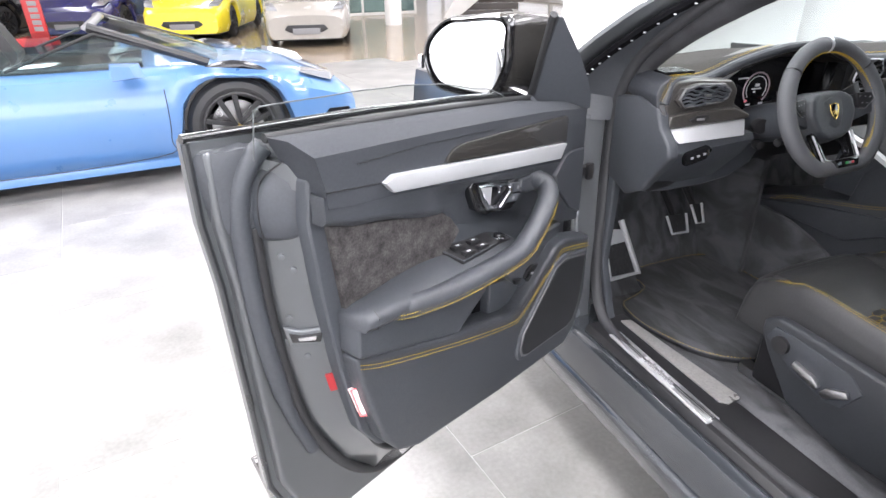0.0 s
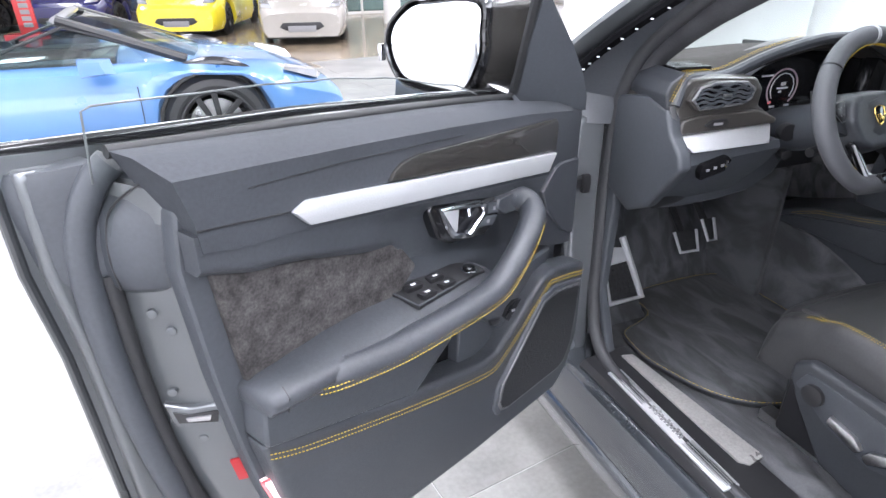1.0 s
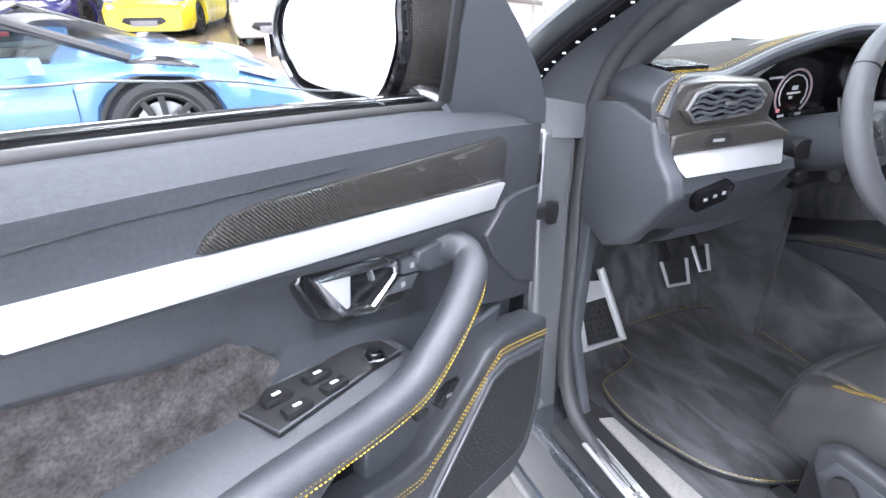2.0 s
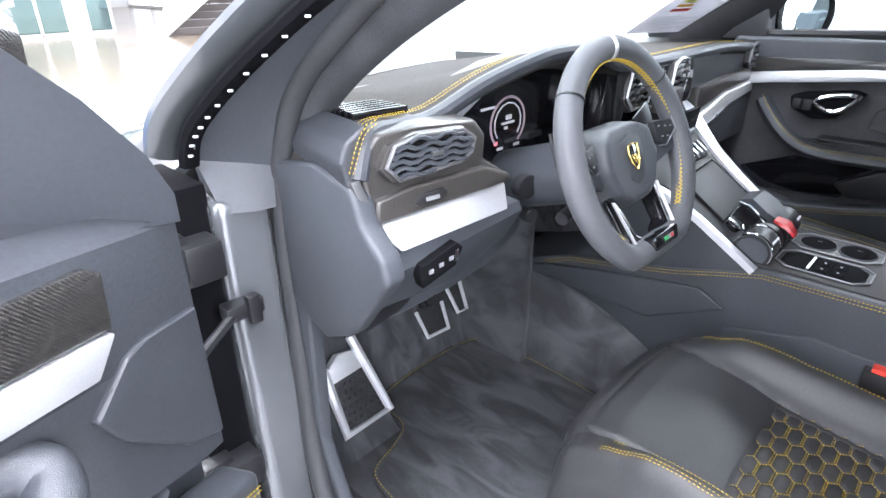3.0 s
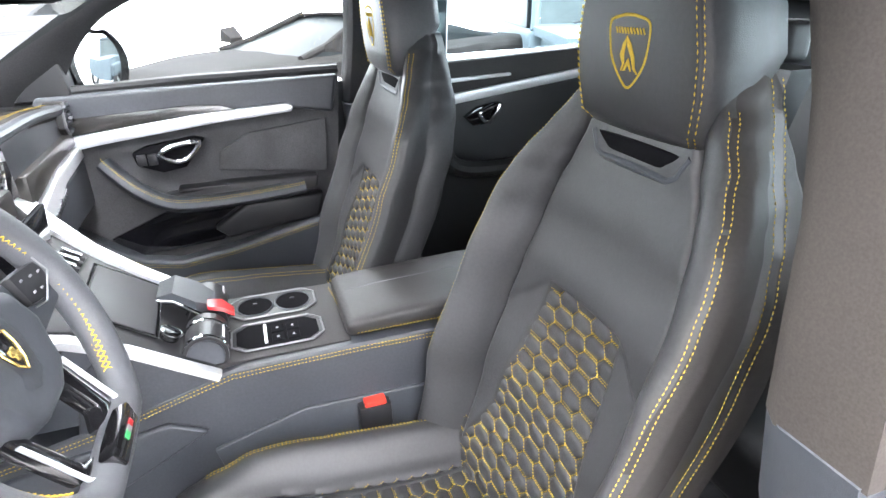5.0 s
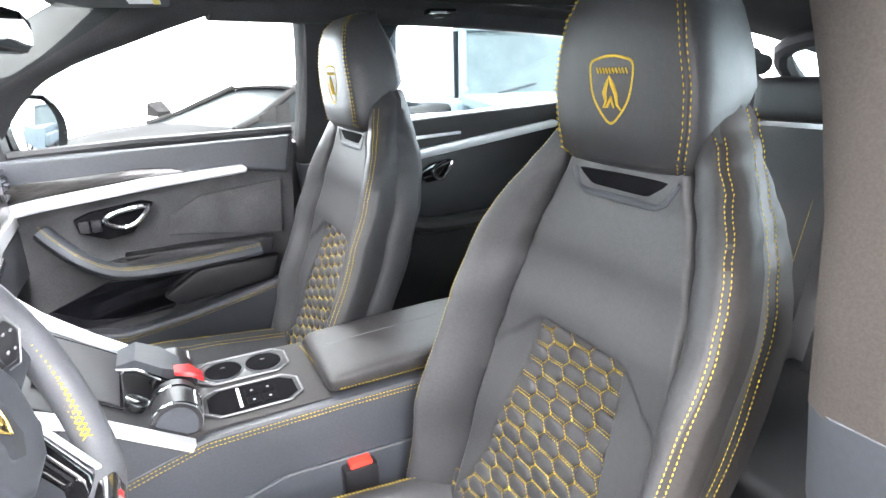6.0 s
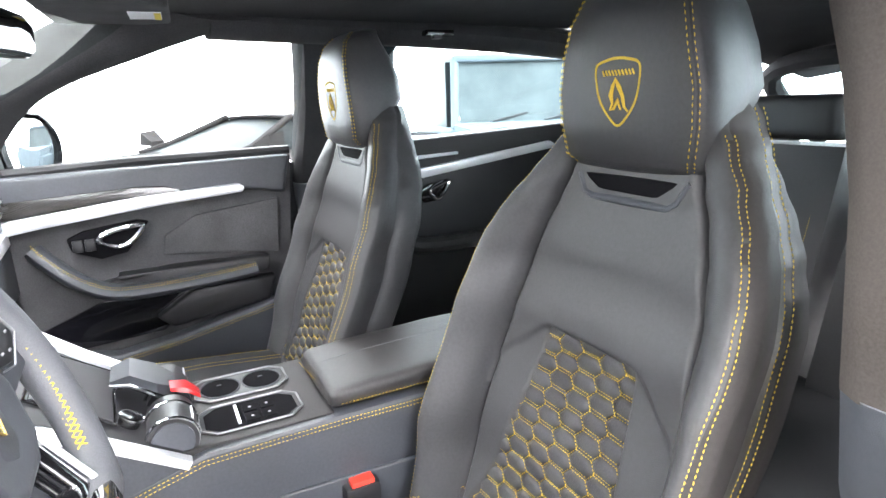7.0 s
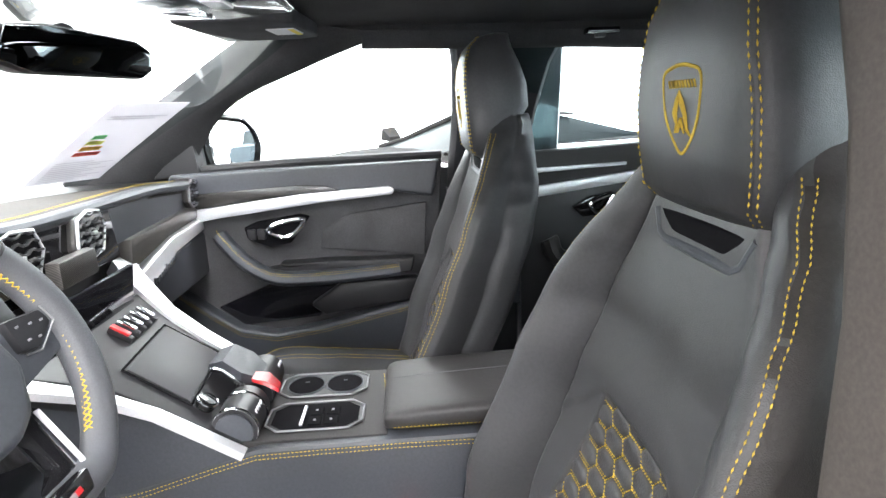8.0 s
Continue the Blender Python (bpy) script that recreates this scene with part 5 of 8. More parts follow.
vent([(0.010, 1.168), (0.022, 1.194), (0.055, 1.203), (0.120, 1.200), (0.139, 1.185), (0.134, 1.166), (0.117, 1.156), (0.027, 1.148)], DASH_M @ Matrix.Translation((0, -0.004, 0)), dash, 6)
part("lamp_switch", dm(prism([(0.042, 1.112), (0.060, 1.124), (0.088, 1.125), (0.096, 1.116), (0.084, 1.108), (0.05, 1.106)], -0.024, 0.0, 0.003)), PLASTIC_DARK, dash, "small black switch")
part("button_mark", dm(box(0.060, 0.080, -0.0255, -0.0235, 1.112, 1.118, 0.0005)), WHITE_MARK, dash)
part("light_switch", lean(prism([(0.028, 1.016), (0.031, 1.034), (0.094, 1.047), (0.105, 1.036), (0.092, 1.012), (0.032, 0.999)], -0.020, 0.0, 0.003)), PART_AND_SHADE_BLACK, dash, "black light switch unit")
for k in range(3):
    part("button_mark", lean(box(0.042 + 0.018 * k, 0.050 + 0.018 * k, -0.0215, -0.0195, 1.018 + 0.003 * k, 1.024 + 0.003 * k, 0.0005)), WHITE_MARK, dash)
part("switch_chrome", lean(box(0.088, 0.095, -0.0225, -0.018, 1.019, 1.038, 0.001)), CHROME, dash)
# instrument hood and cluster
CL = [(-0.535, 1.188), (-0.47, 1.213), (-0.39, 1.228), (-0.31, 1.236), (-0.22, 1.234), (-0.13, 1.20), (-0.11, 1.15), (-0.14, 1.108), (-0.20, 1.076), (-0.34, 1.068), (-0.43, 1.074), (-0.485, 1.106), (-0.52, 1.15)]
part("cluster_frame", prism([(-0.655, 1.20), (-0.55, 1.236), (-0.46, 1.258), (-0.38, 1.264), (-0.30, 1.262), (-0.13, 1.23), (-0.08, 1.16), (-0.11, 1.09), (-0.20, 1.055), (-0.42, 1.048), (-0.51, 1.062), (-0.585, 1.115), (-0.602, 1.165)], 1.288, 1.32, 0.008, segs=3), CARBON_FINE, dash, "silver and carbon cluster surround")
part("cluster_trim", prism([(-0.655, 1.202), (-0.60, 1.218), (-0.545, 1.237), (-0.53, 1.226), (-0.597, 1.192), (-0.588, 1.155), (-0.562, 1.118), (-0.52, 1.088), (-0.535, 1.078), (-0.585, 1.112), (-0.608, 1.162), (-0.618, 1.19)], 1.240, 1.29, 0.005, segs=3, m=Matrix.Translation((0.016, 0, 0))), SILVER, dash)
part("cluster_rim", tube([(a, 1.285, b) for a, b in CL], 0.004, 8, True), GLOSS_BLACK, dash)
part("cluster_screen", prism(CL, 1.2825, 1.2875, 0.001), SCREEN, dash, "black digital instrument screen")
GC = (-0.410, 1.148)
part("gauge_ring", tube([(GC[0] + 0.050 * math.cos(a), 1.282, GC[1] + 0.046 * math.sin(a)) for a in lin(-0.9, math.pi + 0.9, 28)], 0.0022, 6), GAUGE, dash, "lit rev counter ring")
part("gauge_ring", tube([(GC[0] + 0.039 * math.cos(a), 1.282, GC[1] + 0.036 * math.sin(a)) for a in lin(-0.7, math.pi + 0.7, 11)], 0.0014, 5), GAUGE_WHITE, dash)
for x0_, x1_, z0_, z1_ in ((-0.018, 0.018, -0.002, 0.002), (-0.006, 0.009, 0.006, 0.014), (-0.010, -0.002, -0.011, -0.006), (-0.030, -0.014, -0.047, -0.042), (-0.026, -0.016, -0.055, -0.052), (0.020, 0.036, -0.047, -0.042), (-0.078, -0.040, 0.032, 0.036)):
    part("gauge_mark", box(GC[0] + x0_, GC[0] + x1_, 1.2805, 1.283, GC[1] + z0_, GC[1] + z1_, 0), GAUGE_WHITE, dash)
part("gauge_mark", box(GC[0] - 0.038, GC[0] - 0.030, 1.2805, 1.283, GC[1] - 0.036, GC[1] - 0.030, 0), RED_GLOW, dash, "red glowing gauge end")
part("hood_side", prism([(-0.14, 1.09), (-0.105, 1.11), (-0.09, 1.20), (-0.11, 1.235), (-0.14, 1.24)], 1.21, 1.29, 0.01, segs=3), PLASTIC_DARK, dash)
# defroster grille near the left end
for k in range(6):
    part("defroster_slat", box(-0.045, 0.045, -0.003, 0.003, 0.0, 0.010, 0.001, m=pose(-0.725, 1.268 + 0.013 * k, 1.214, 0, 0, -10)), SCREEN, dash)

# centre stack: two hexagonal vents, screens between the silver legs
vent([(0.0, 0.0), (0.012, 0.048), (0.052, 0.058), (0.105, 0.052), (0.122, 0.018), (0.10, -0.022), (0.03, -0.030)], pose(-0.115, 1.215, 1.16), dash, 6, PLASTIC_DARK, SILVER)
vent([(0.0, 0.0), (0.012, 0.048), (0.052, 0.058), (0.105, 0.052), (0.122, 0.018), (0.10, -0.022), (0.03, -0.030)], pose(0.10, 1.215, 1.155, 0, 0, 6), dash, 6, PLASTIC_DARK, SILVER)
part("centre_panel", prism([(-0.20, 1.10), (-0.18, 1.215), (0.25, 1.215), (0.27, 1.10)], 1.215, 1.25, 0.006), GLOSS_BLACK, dash, "gloss black centre panel")
part("hazard_bar", box(-0.02, 0.09, 1.165, 1.19, 1.115, 1.16, 0.006), CARBON_FINE, dash)
part("upper_screen", prism([(-0.15, 1.10), (0.20, 1.10), (0.165, 0.985), (-0.115, 0.985)], 0, 0.012, 0.004, m=pose(0, 1.16, 0)), SCREEN, dash, "black infotainment screen")


def leg(pts, w, d=0.02):
    P = [Vector(p) for p in pts]
    rings = []
    for i, p in enumerate(P):
        t = (P[min(i + 1, len(P) - 1)] - P[max(i - 1, 0)]).normalized()
        side = Vector((1, 0, 0))
        nrm = side.cross(t).normalized()
        if nrm.z < 0:
            nrm = -nrm
        ww = w[i]
        rings.append([p - side * ww, p - side * ww + nrm * d / 2, p + side * ww + nrm * d / 2, p + side * ww, p + side * ww - nrm * d, p - side * ww - nrm * d])
    return bevelled(loft(rings), 0.004)


slope = lambda x, y: (x + 0.012, y + 0.008, 0.872 + (y - 0.905) * 0.635)
part("silver_leg", leg([slope(0.143, 0.935), slope(0.158, 1.03), slope(0.182, 1.10), slope(0.245, 1.185), slope(0.30, 1.235)], [0.019, 0.019, 0.021, 0.032, 0.038]), SILVER, dash, "satin silver console leg")
part("silver_leg", leg([slope(-0.112, 0.888), slope(-0.114, 1.01), slope(-0.135, 1.08), slope(-0.20, 1.17), slope(-0.25, 1.22)], [0.009, 0.009, 0.011, 0.018, 0.028], 0.009), SILVER, dash)
part("leg_cheek", prism([(0.885, 0.80), (0.885, 0.846), (1.05, 0.948), (1.10, 0.90), (1.12, 0.80)], -0.101, -0.085, 0.006, "YZ", 3), LEATHER, dash, "leather cheek under the leg")
# passenger's face: silver wedge with lettering, carbon strip, end vent
part("silver_wedge", prism([(0.325, 0.985), (0.31, 1.045), (0.50, 1.085), (0.72, 1.095), (0.735, 1.06), (0.52, 1.045), (0.45, 1.02)], 1.205, 1.25, 0.008, segs=3), SILVER, dash, "satin silver passenger trim")
part("lettering", joined(*[box(0.36 + i * 0.014, 0.370 + i * 0.014, 1.199, 1.2025, 1.003 + 0.003 * i, 1.018 + 0.003 * i + 0.006 * (i in (0, 5)), 0.0008) for i in range(10)]), CHROME, dash)
part("passenger_panel", prism([(0.31, 0.93), (0.335, 0.99), (0.46, 1.025), (0.53, 1.045), (0.76, 1.055), (0.77, 0.93)], 1.21, 1.26, 0.012, segs=3), LEATHER, dash, "grey leather glovebox panel")
part("carbon_strip", prism([(0.30, 1.06), (0.31, 1.125), (0.69, 1.135), (0.73, 1.10), (0.50, 1.09)], 1.210, 1.245, 0.006), CARBON_FINE, dash, "lacquered carbon strip")
part("upper_face", prism([(0.24, 1.12), (0.22, 1.215), (0.72, 1.205), (0.70, 1.125)], 1.225, 1.25, 0.008), LEATHER, dash)
vent([(0.0, 0.0), (0.004, 0.045), (0.03, 0.055), (0.07, 0.048), (0.078, 0.018), (0.06, -0.015), (0.015, -0.018)], pose(0.655, 1.222, 1.152), dash, 4)
# stalks and ignition
part("column", tube([(-0.42, 1.07, 1.11), (-0.42, 1.27, 1.045)], 0.055, 16), PLASTIC, dash, "grey steering column shroud")
part("stalk", tube(spline([(-0.44, 1.075, 1.105), (-0.50, 1.07, 1.115), (-0.545, 1.065, 1.12)], 4), 0.008, 8), PLASTIC_DARK, dash, "black control stalk")
part("stalk_end", tube([(-0.54, 1.064, 1.12), (-0.560, 1.062, 1.122)], 0.010, 10), PLASTIC, dash)
part("stalk", tube(spline([(-0.44, 1.085, 1.07), (-0.50, 1.08, 1.06), (-0.54, 1.075, 1.055)], 4), 0.011, 8), PLASTIC_DARK, dash)
part("knob_ring", disc(0.021, 0.02, 20, DASH_M @ pose(0.275, 0.02, 1.068), 0.003), PLASTIC_DARK, dash)
part("knob_ring", disc(0.013, 0.022, 20, DASH_M @ pose(0.285, 0.02, 1.012), 0.003), PLASTIC_DARK, dash)

# ---- steering wheel ----
# local x right, y away from the driver, z up in the wheel's plane
wheel = thing("steering_wheel", "dark grey leather steering wheel with yellow inner stitching", "steering wheel", Matrix.Translation((-0.416, 1.034, 1.138)) @ pose(0, 0, 0, -23.4))
R_ = 0.166
rim_pts = []
for k in range(64):
    a = 2 * math.pi * k / 64 + math.pi / 2
    x, z = R_ * math.cos(a), R_ * math.sin(a)
    if z < -0.145:
        z = -0.145 + (z + 0.145) * 0.12
    rim_pts.append(Vector((x, 0, z)))
rad = [0.0200 + 0.0022 * max(0, math.cos(2 * (2 * math.pi * k / 64)) * -1) for k in range(64)]
part("rim", tube(rim_pts, rad, 16, True, flat=0.92, up=(0, 1, 0)), LEATHER_SOFT, wheel, "perforated grey leather rim")
part("top_marker", tube([rim_pts[0].lerp(rim_pts[1], 0.22), rim_pts[0].lerp(rim_pts[-1], 0.22)], 0.0212, 16, up=(0, 1, 0)), SILVER, wheel, "silver top marker")
part("rim_seam", tube([rim_pts[9], rim_pts[9] + (rim_pts[10] - rim_pts[9]) * 0.12], 0.0214, 16, up=(0, 1, 0)), PLASTIC_DARK, wheel)
part("rim_seam", tube([rim_pts[-9], rim_pts[-9] + (rim_pts[-10] - rim_pts[-9]) * 0.12], 0.0214, 16, up=(0, 1, 0)), PLASTIC_DARK, wheel)
inner = [p * ((R_ - 0.0198) / R_) + Vector((0, -0.004, 0)) for p in rim_pts]
zig = []
for k in range(64):
    p, q = inner[k], inner[(k + 1) % 64]
    for j in range(2):
        m0 = p.lerp(q, j / 2)
        zig.append([m0 + Vector((0, -0.004, 0)), p.lerp(q, (j + 1) / 2) + Vector((0, 0.006, 0))])
        zig.append([m0 + Vector((0, 0.006, 0)), p.lerp(q, (j + 1) / 2) + Vector((0, -0.004, 0))])
bz = bmesh.new()
for k, (a, b) in enumerate(zig):
    ang = (k / len(zig)) * 360
    if 20 < ang < 75 or 285 < ang < 340 or 92 < ang < 138 or 222 < ang < 268 or ang < 20 or ang > 340:
        tube([a, b], 0.0010, 4, bm=bz)
part("stitching", bz, YELLOW, wheel, "yellow cross stitching", kind="stuff")


def hpart(name, bm, material, parent, label=""):
    """Hub and spokes sink towards the column, most of all in the middle."""
    for v in bm.verts:
        k = min(1, max(0, 1.25 - math.hypot(v.co.x, v.co.z) / 0.15))
        v.co.y += 0.040 * k
        v.co.z -= 0.012 * k
    return part(name, bm, material, parent, label)


HUB = [(1.16 * a, 1.10 * b) for a, b in ((-0.075, 0.045), (-0.045, 0.062), (0.045, 0.062), (0.075, 0.045), (0.085, 0.0), (0.062, -0.05), (0.03, -0.068), (-0.03, -0.068), (-0.062, -0.05), (-0.085, 0.0))]
hpart("hub", prism(HUB, 0.03, -0.035, 0.020, segs=5, taper=0.18), LEATHER, wheel, "grey leather airbag cover")
HEXP = [(0.0, 0.032), (0.026, 0.024), (0.032, 0.0), (0.02, -0.03), (0.0, -0.038), (-0.02, -0.03), (-0.032, 0.0), (-0.026, 0.024)]
hpart("hub_panel", prism([(a * 1.15, b * 1.15 + 0.008) for a, b in HEXP], -0.033, -0.040, 0.002), LEATHER, wheel)
SHIELD = [(-0.014, 0.018), (0.0, 0.021), (0.014, 0.018), (0.015, 0.004), (0.009, -0.012), (0.0, -0.021), (-0.009, -0.012), (-0.015, 0.004)]
badge = hpart("badge", prism([(a, b + 0.008) for a, b in SHIELD], -0.040, -0.043, 0.001), GLOSS_BLACK, wheel, "small gold-edged shield badge")
hpart("badge_rim", tube([(a, -0.043, b + 0.008) for a, b in SHIELD], 0.0014, 6, True), GOLD, badge)
hpart("badge_mark", joined(box(-0.007, 0.004, -0.0445, -0.0425, 0.004, 0.012, 0.001), box(-0.003, 0.007, -0.0445, -0.0425, -0.002, 0.006, 0.001)), GOLD, badge)
for s in (-1, 1):
    hpart("spoke", prism([(s * 0.07, 0.045), (s * 0.165, 0.030), (s * 0.165, -0.012), (s * 0.075, -0.03)], -0.012, 0.012, 0.006), PLASTIC, wheel, "grey wheel spoke")
    pod = hpart("button_pod", prism([(s * 0.094, 0.044), (s * 0.138, 0.036), (s * 0.143, 0.018), (s * 0.116, 0.0), (s * 0.096, 0.006)], -0.022, -0.008, 0.006), PLASTIC_DARK, wheel, "black button pod")
    hpart("pod_rim", tube([(s * 0.140, -0.020, 0.038), (s * 0.146, -0.020, 0.017), (s * 0.116, -0.020, -0.003), (s * 0.098, -0.020, 0.002)], 0.0010, 6), VENT_RIM, pod)
    for a, b in ((0.103, 0.032), (0.118, 0.028), (0.131, 0.025), (0.108, 0.014), (0.120, 0.011)):
        hpart("button_mark", box(s * a - 0.0019, s * a + 0.0019, -0.0232, -0.0215, b - 0.0012, b + 0.0012, 0.0004), WHITE_MARK, pod)
    # lower Y spokes
    hpart("lower_spoke", prism([(s * 0.050, -0.045), (s * 0.068, -0.040), (s * 0.060, -0.125), (s * 0.028, -0.140), (s * 0.022, -0.125), (s * 0.044, -0.112)], -0.016, 0.006, 0.005), GLOSS_BLACK, wheel, "gloss black lower spoke")
    hpart("spoke_edge", tube([(s * 0.072, -0.016, -0.050), (s * 0.066, -0.017, -0.122), (s * 0.045, -0.017, -0.142)], 0.0034, 8, flat=0.7), SILVER, wheel)
    part("paddle", prism([(s * 0.09, 0.05), (s * 0.15, 0.07), (s * 0.155, 0.02), (s * 0.10, 0.0)], 0.03, 0.036, 0.003), PLASTIC_DARK, wheel)
part("bottom_plate", prism([(-0.045, -0.128), (0.045, -0.128), (0.038, -0.150), (-0.038, -0.150)], -0.022, 0.004, 0.004), GLOSS_BLACK, wheel, "black lower spoke plate")
for k, (mt, x) in enumerate(((mat("flag_green", (0.03, 0.3, 0.08), 0.4), -0.004), (WHITE_MARK, 0.006), (RED, 0.016))):
    part("flag_bar", box(x - 0.005, x + 0.005, -0.0235, -0.0215, -0.142, -0.136, 0.0004), mt, wheel)

# ---- footwell ----
def pedal(name, label, M, hw, hh):
    ob = thing(name, label, "pedal")
    part("plate", box(-hw, hw, 0.0, 0.012, -hh, hh, 0.004, m=M), RUBBER, ob)
    part("rim", tube([M @ Vector(p) for p in ((-hw - 0.004, -0.003, hh), (-hw + 0.004, -0.003, -hh - 0.004), (hw - 0.004, -0.003, -hh - 0.004), (hw + 0.004, -0.003, hh))], 0.0055, 8, flat=0.8), SILVER, ob, "polished steel rim")
    part("arm", tube([M @ Vector(p) for p in ((0, 0.015, hh * 0.6), (0.0, 0.05, 0.14), (0, 0.12, 0.28))], 0.012, 8), PLASTIC_DARK, ob)
    for i in range(int(hw / 0.0115)):
        for j in range(int(hh / 0.012)):
            part("tread", disc(0.005, -0.004, 6, M @ pose(-hw + 0.014 + 0.021 * i, 0.001, -hh + 0.014 + 0.021 * j)), RUBBER, ob)
    return ob


pedal("brake_pedal", "steel-framed brake pedal with black rubber tread", Matrix.Translation((-0.388, 1.505, 0.622)) @ pose(0, 0, 0, -32, 0, -6), 0.037, 0.032)
pedal("accelerator_pedal", "slim steel-framed accelerator pedal", Matrix.Translation((-0.300, 1.505, 0.648)) @ pose(0, 0, 0, -32, 0, -6), 0.019, 0.034)
foot = thing("footrest", "steel-framed dead pedal with black rubber tread", "footrest")
FM = Matrix.Translation((-0.622, 1.482, 0.466)) @ pose(0, 0, 0, -26)
part("plate", prism([(-0.06, 0.0), (0.058, 0.0), (0.045, 0.13), (-0.06, 0.12)], 0.002, 0.03, 0.003, m=FM), RUBBER, foot)
part("frame", tube([FM @ Vector(p) for p in ((-0.066, -0.002, 0.16), (-0.066, -0.002, 0.0), (0.060, -0.002, 0.0), (0.026, -0.002, 0.20))], 0.013, 8, flat=0.7), SILVER, foot, "bright satin frame")
part("frame_bar", prism([(-0.06, 0.118), (0.042, 0.122), (0.034, 0.165), (-0.02, 0.175), (-0.06, 0.15)], -0.004, 0.02, 0.003, m=FM), SILVER, foot, "brushed silver plate")
for i in range(6):
    for j in range(6):
        part("tread", disc(0.006, -0.005, 6, FM @ pose(-0.046 + 0.017 * i + 0.004 * (j % 2), 0.003, 0.018 + 0.017 * j)), RUBBER, foot)

MATB = [(p.x, p.y) for p in spline([(-0.56, 0.998, 0), (-0.44, 0.965, 0), (-0.28, 0.965, 0), (-0.16, 1.03, 0), (-0.127, 1.25, 0), (-0.126, 1.50, 0), (-0.16, 1.570, 0), (-0.30, 1.588, 0), (-0.47, 1.580, 0), (-0.525, 1.55, 0), (-0.542, 1.46, 0), (-0.60, 1.425, 0), (-0.68, 1.40, 0), (-0.702, 1.34, 0), (-0.702, 1.24, 0), (-0.65, 1.085, 0)], 4, True)]
fm = thing("floor_mat", "grey velour floor mat with yellow-stitched border", "floor mat")
part("surface", prism(MATB, 0.396, 0.412, 0.004, "XY"), velour_mat("mat_velour", (0.056, 0.058, 0.062)), fm)
part("border", tube([(a, b, 0.411) for a, b in MATB], 0.005, 6, True), LEATHER, fm)
part("stitching", stitches([[(a * 1.0, b, 0.4165) for a, b in MATB + MATB[:1]]], 0.007, 0.003, 0.0013), YELLOW, fm, "yellow border stitching", kind="stuff")


# ---- seats ----
SEAT_PLASTIC = mat("seat_plastic", (0.030, 0.033, 0.038), 0.5, grain=0.08, vary=0.06, bump=0.15, bscale=1200)
YC = [(0.60, 0.535), (0.66, 0.515), (0.82, 0.462), (1.02, 0.394), (1.12, 0.362), (1.22, 0.335), (1.33, 0.31)]
WSEAM = [(0.58, 0.212), (0.70, 0.226), (0.82, 0.236), (0.96, 0.240), (1.06, 0.240), (1.10, 0.238), (1.14, 0.231), (1.17, 0.220), (1.20, 0.205), (1.24, 0.179), (1.28, 0.150), (1.31, 0.128), (1.345, 0.108)]
WSIDE = [(0.58, 0.195), (0.70, 0.205), (0.82, 0.212), (0.96, 0.219), (1.04, 0.221), (1.08, 0.219), (1.12, 0.214), (1.16, 0.203), (1.20, 0.185), (1.24, 0.166), (1.28, 0.147), (1.31, 0.131), (1.345, 0.112)]
WBACK = [(0.58, 0.190), (0.96, 0.218), (1.04, 0.220), (1.08, 0.217), (1.12, 0.207), (1.16, 0.193), (1.20, 0.175), (1.24, 0.156), (1.28, 0.133), (1.31, 0.114), (1.345, 0.098)]
WS_ = [(0.58, 0.165), (0.80, 0.185), (0.95, 0.185), (1.10, 0.163), (1.16, 0.148), (1.20, 0.133), (1.24, 0.115), (1.30, 0.092), (1.34, 0.084)]
BP = [(0.58, 0.045), (0.70, 0.068), (0.84, 0.086), (0.98, 0.080), (1.10, 0.066), (1.18, 0.048), (1.26, 0.018), (1.34, 0.0)]
WQ = [(0.60, 0.168), (0.70, 0.158), (0.80, 0.118), (1.02, 0.083)]
LIP = [(-0.19, 0.935), (-0.15, 0.975), (-0.088, 1.018), (0.088, 1.018), (0.15, 0.975), (0.19, 0.935)]


BOLSTER = {"depth": 1.0}


def seam_x(z):
    """Half width at the seam between the bolster's front and its side."""
    return interp(z, WSEAM)


def outer_x(z):
    """Half width at the widest point, just past that seam."""
    return interp(z, WS_) + (interp(z, WSEAM) - interp(z, WS_)) / 0.88


def lip_z(x):
    return interp(x, LIP)


def back_y(x, z, flat=False):
    """Front surface of the backrest; flat: the sunken quilted panel alone."""
    ax, wo, ws, bp, y = abs(x), outer_x(z), interp(z, WS_), interp(z, BP), interp(z, YC)
    if flat:
        return y + 0.010 * (ax / max(ws, 0.01)) ** 2 - 0.0082
    if ax > ws:
        t = (ax - ws) / max(1e-4, wo - ws)
        y += BOLSTER["depth"] * bp * math.sin(min(t / 0.74, 1) * math.pi / 2) - 0.024 * max(0, (t - 0.74) / 0.26) ** 2
    y += 0.010 * (ax / max(ws, 0.01)) ** 2 if ax <= ws else 0.010
    y -= 0.020 * math.exp(-((ax - ws) / 0.006) ** 2)
    y -= 0.0035 * math.exp(-((ax - interp(z, WSEAM)) / 0.0016) ** 2)
    d = z - lip_z(x)
    if ax < ws:
        y += 0.004 / (1 + math.exp(-d / 0.0012))
    if z < 1.018:
        y -= 0.0082 / (1 + math.exp((ax - interp(z, WQ)) / 0.0012)) / (1 + math.exp(d / 0.0012))
    return y


ZC_ = [(0.44, 0.652), (0.58, 0.652), (0.76, 0.668), (0.86, 0.688), (0.95, 0.694), (0.99, 0.690), (1.015, 0.676), (1.032, 0.645), (1.04, 0.60)]
CB = [(0.44, 0.045), (0.60, 0.062), (0.78, 0.060), (0.88, 0.044), (0.94, 0.018), (0.99, 0.0)]


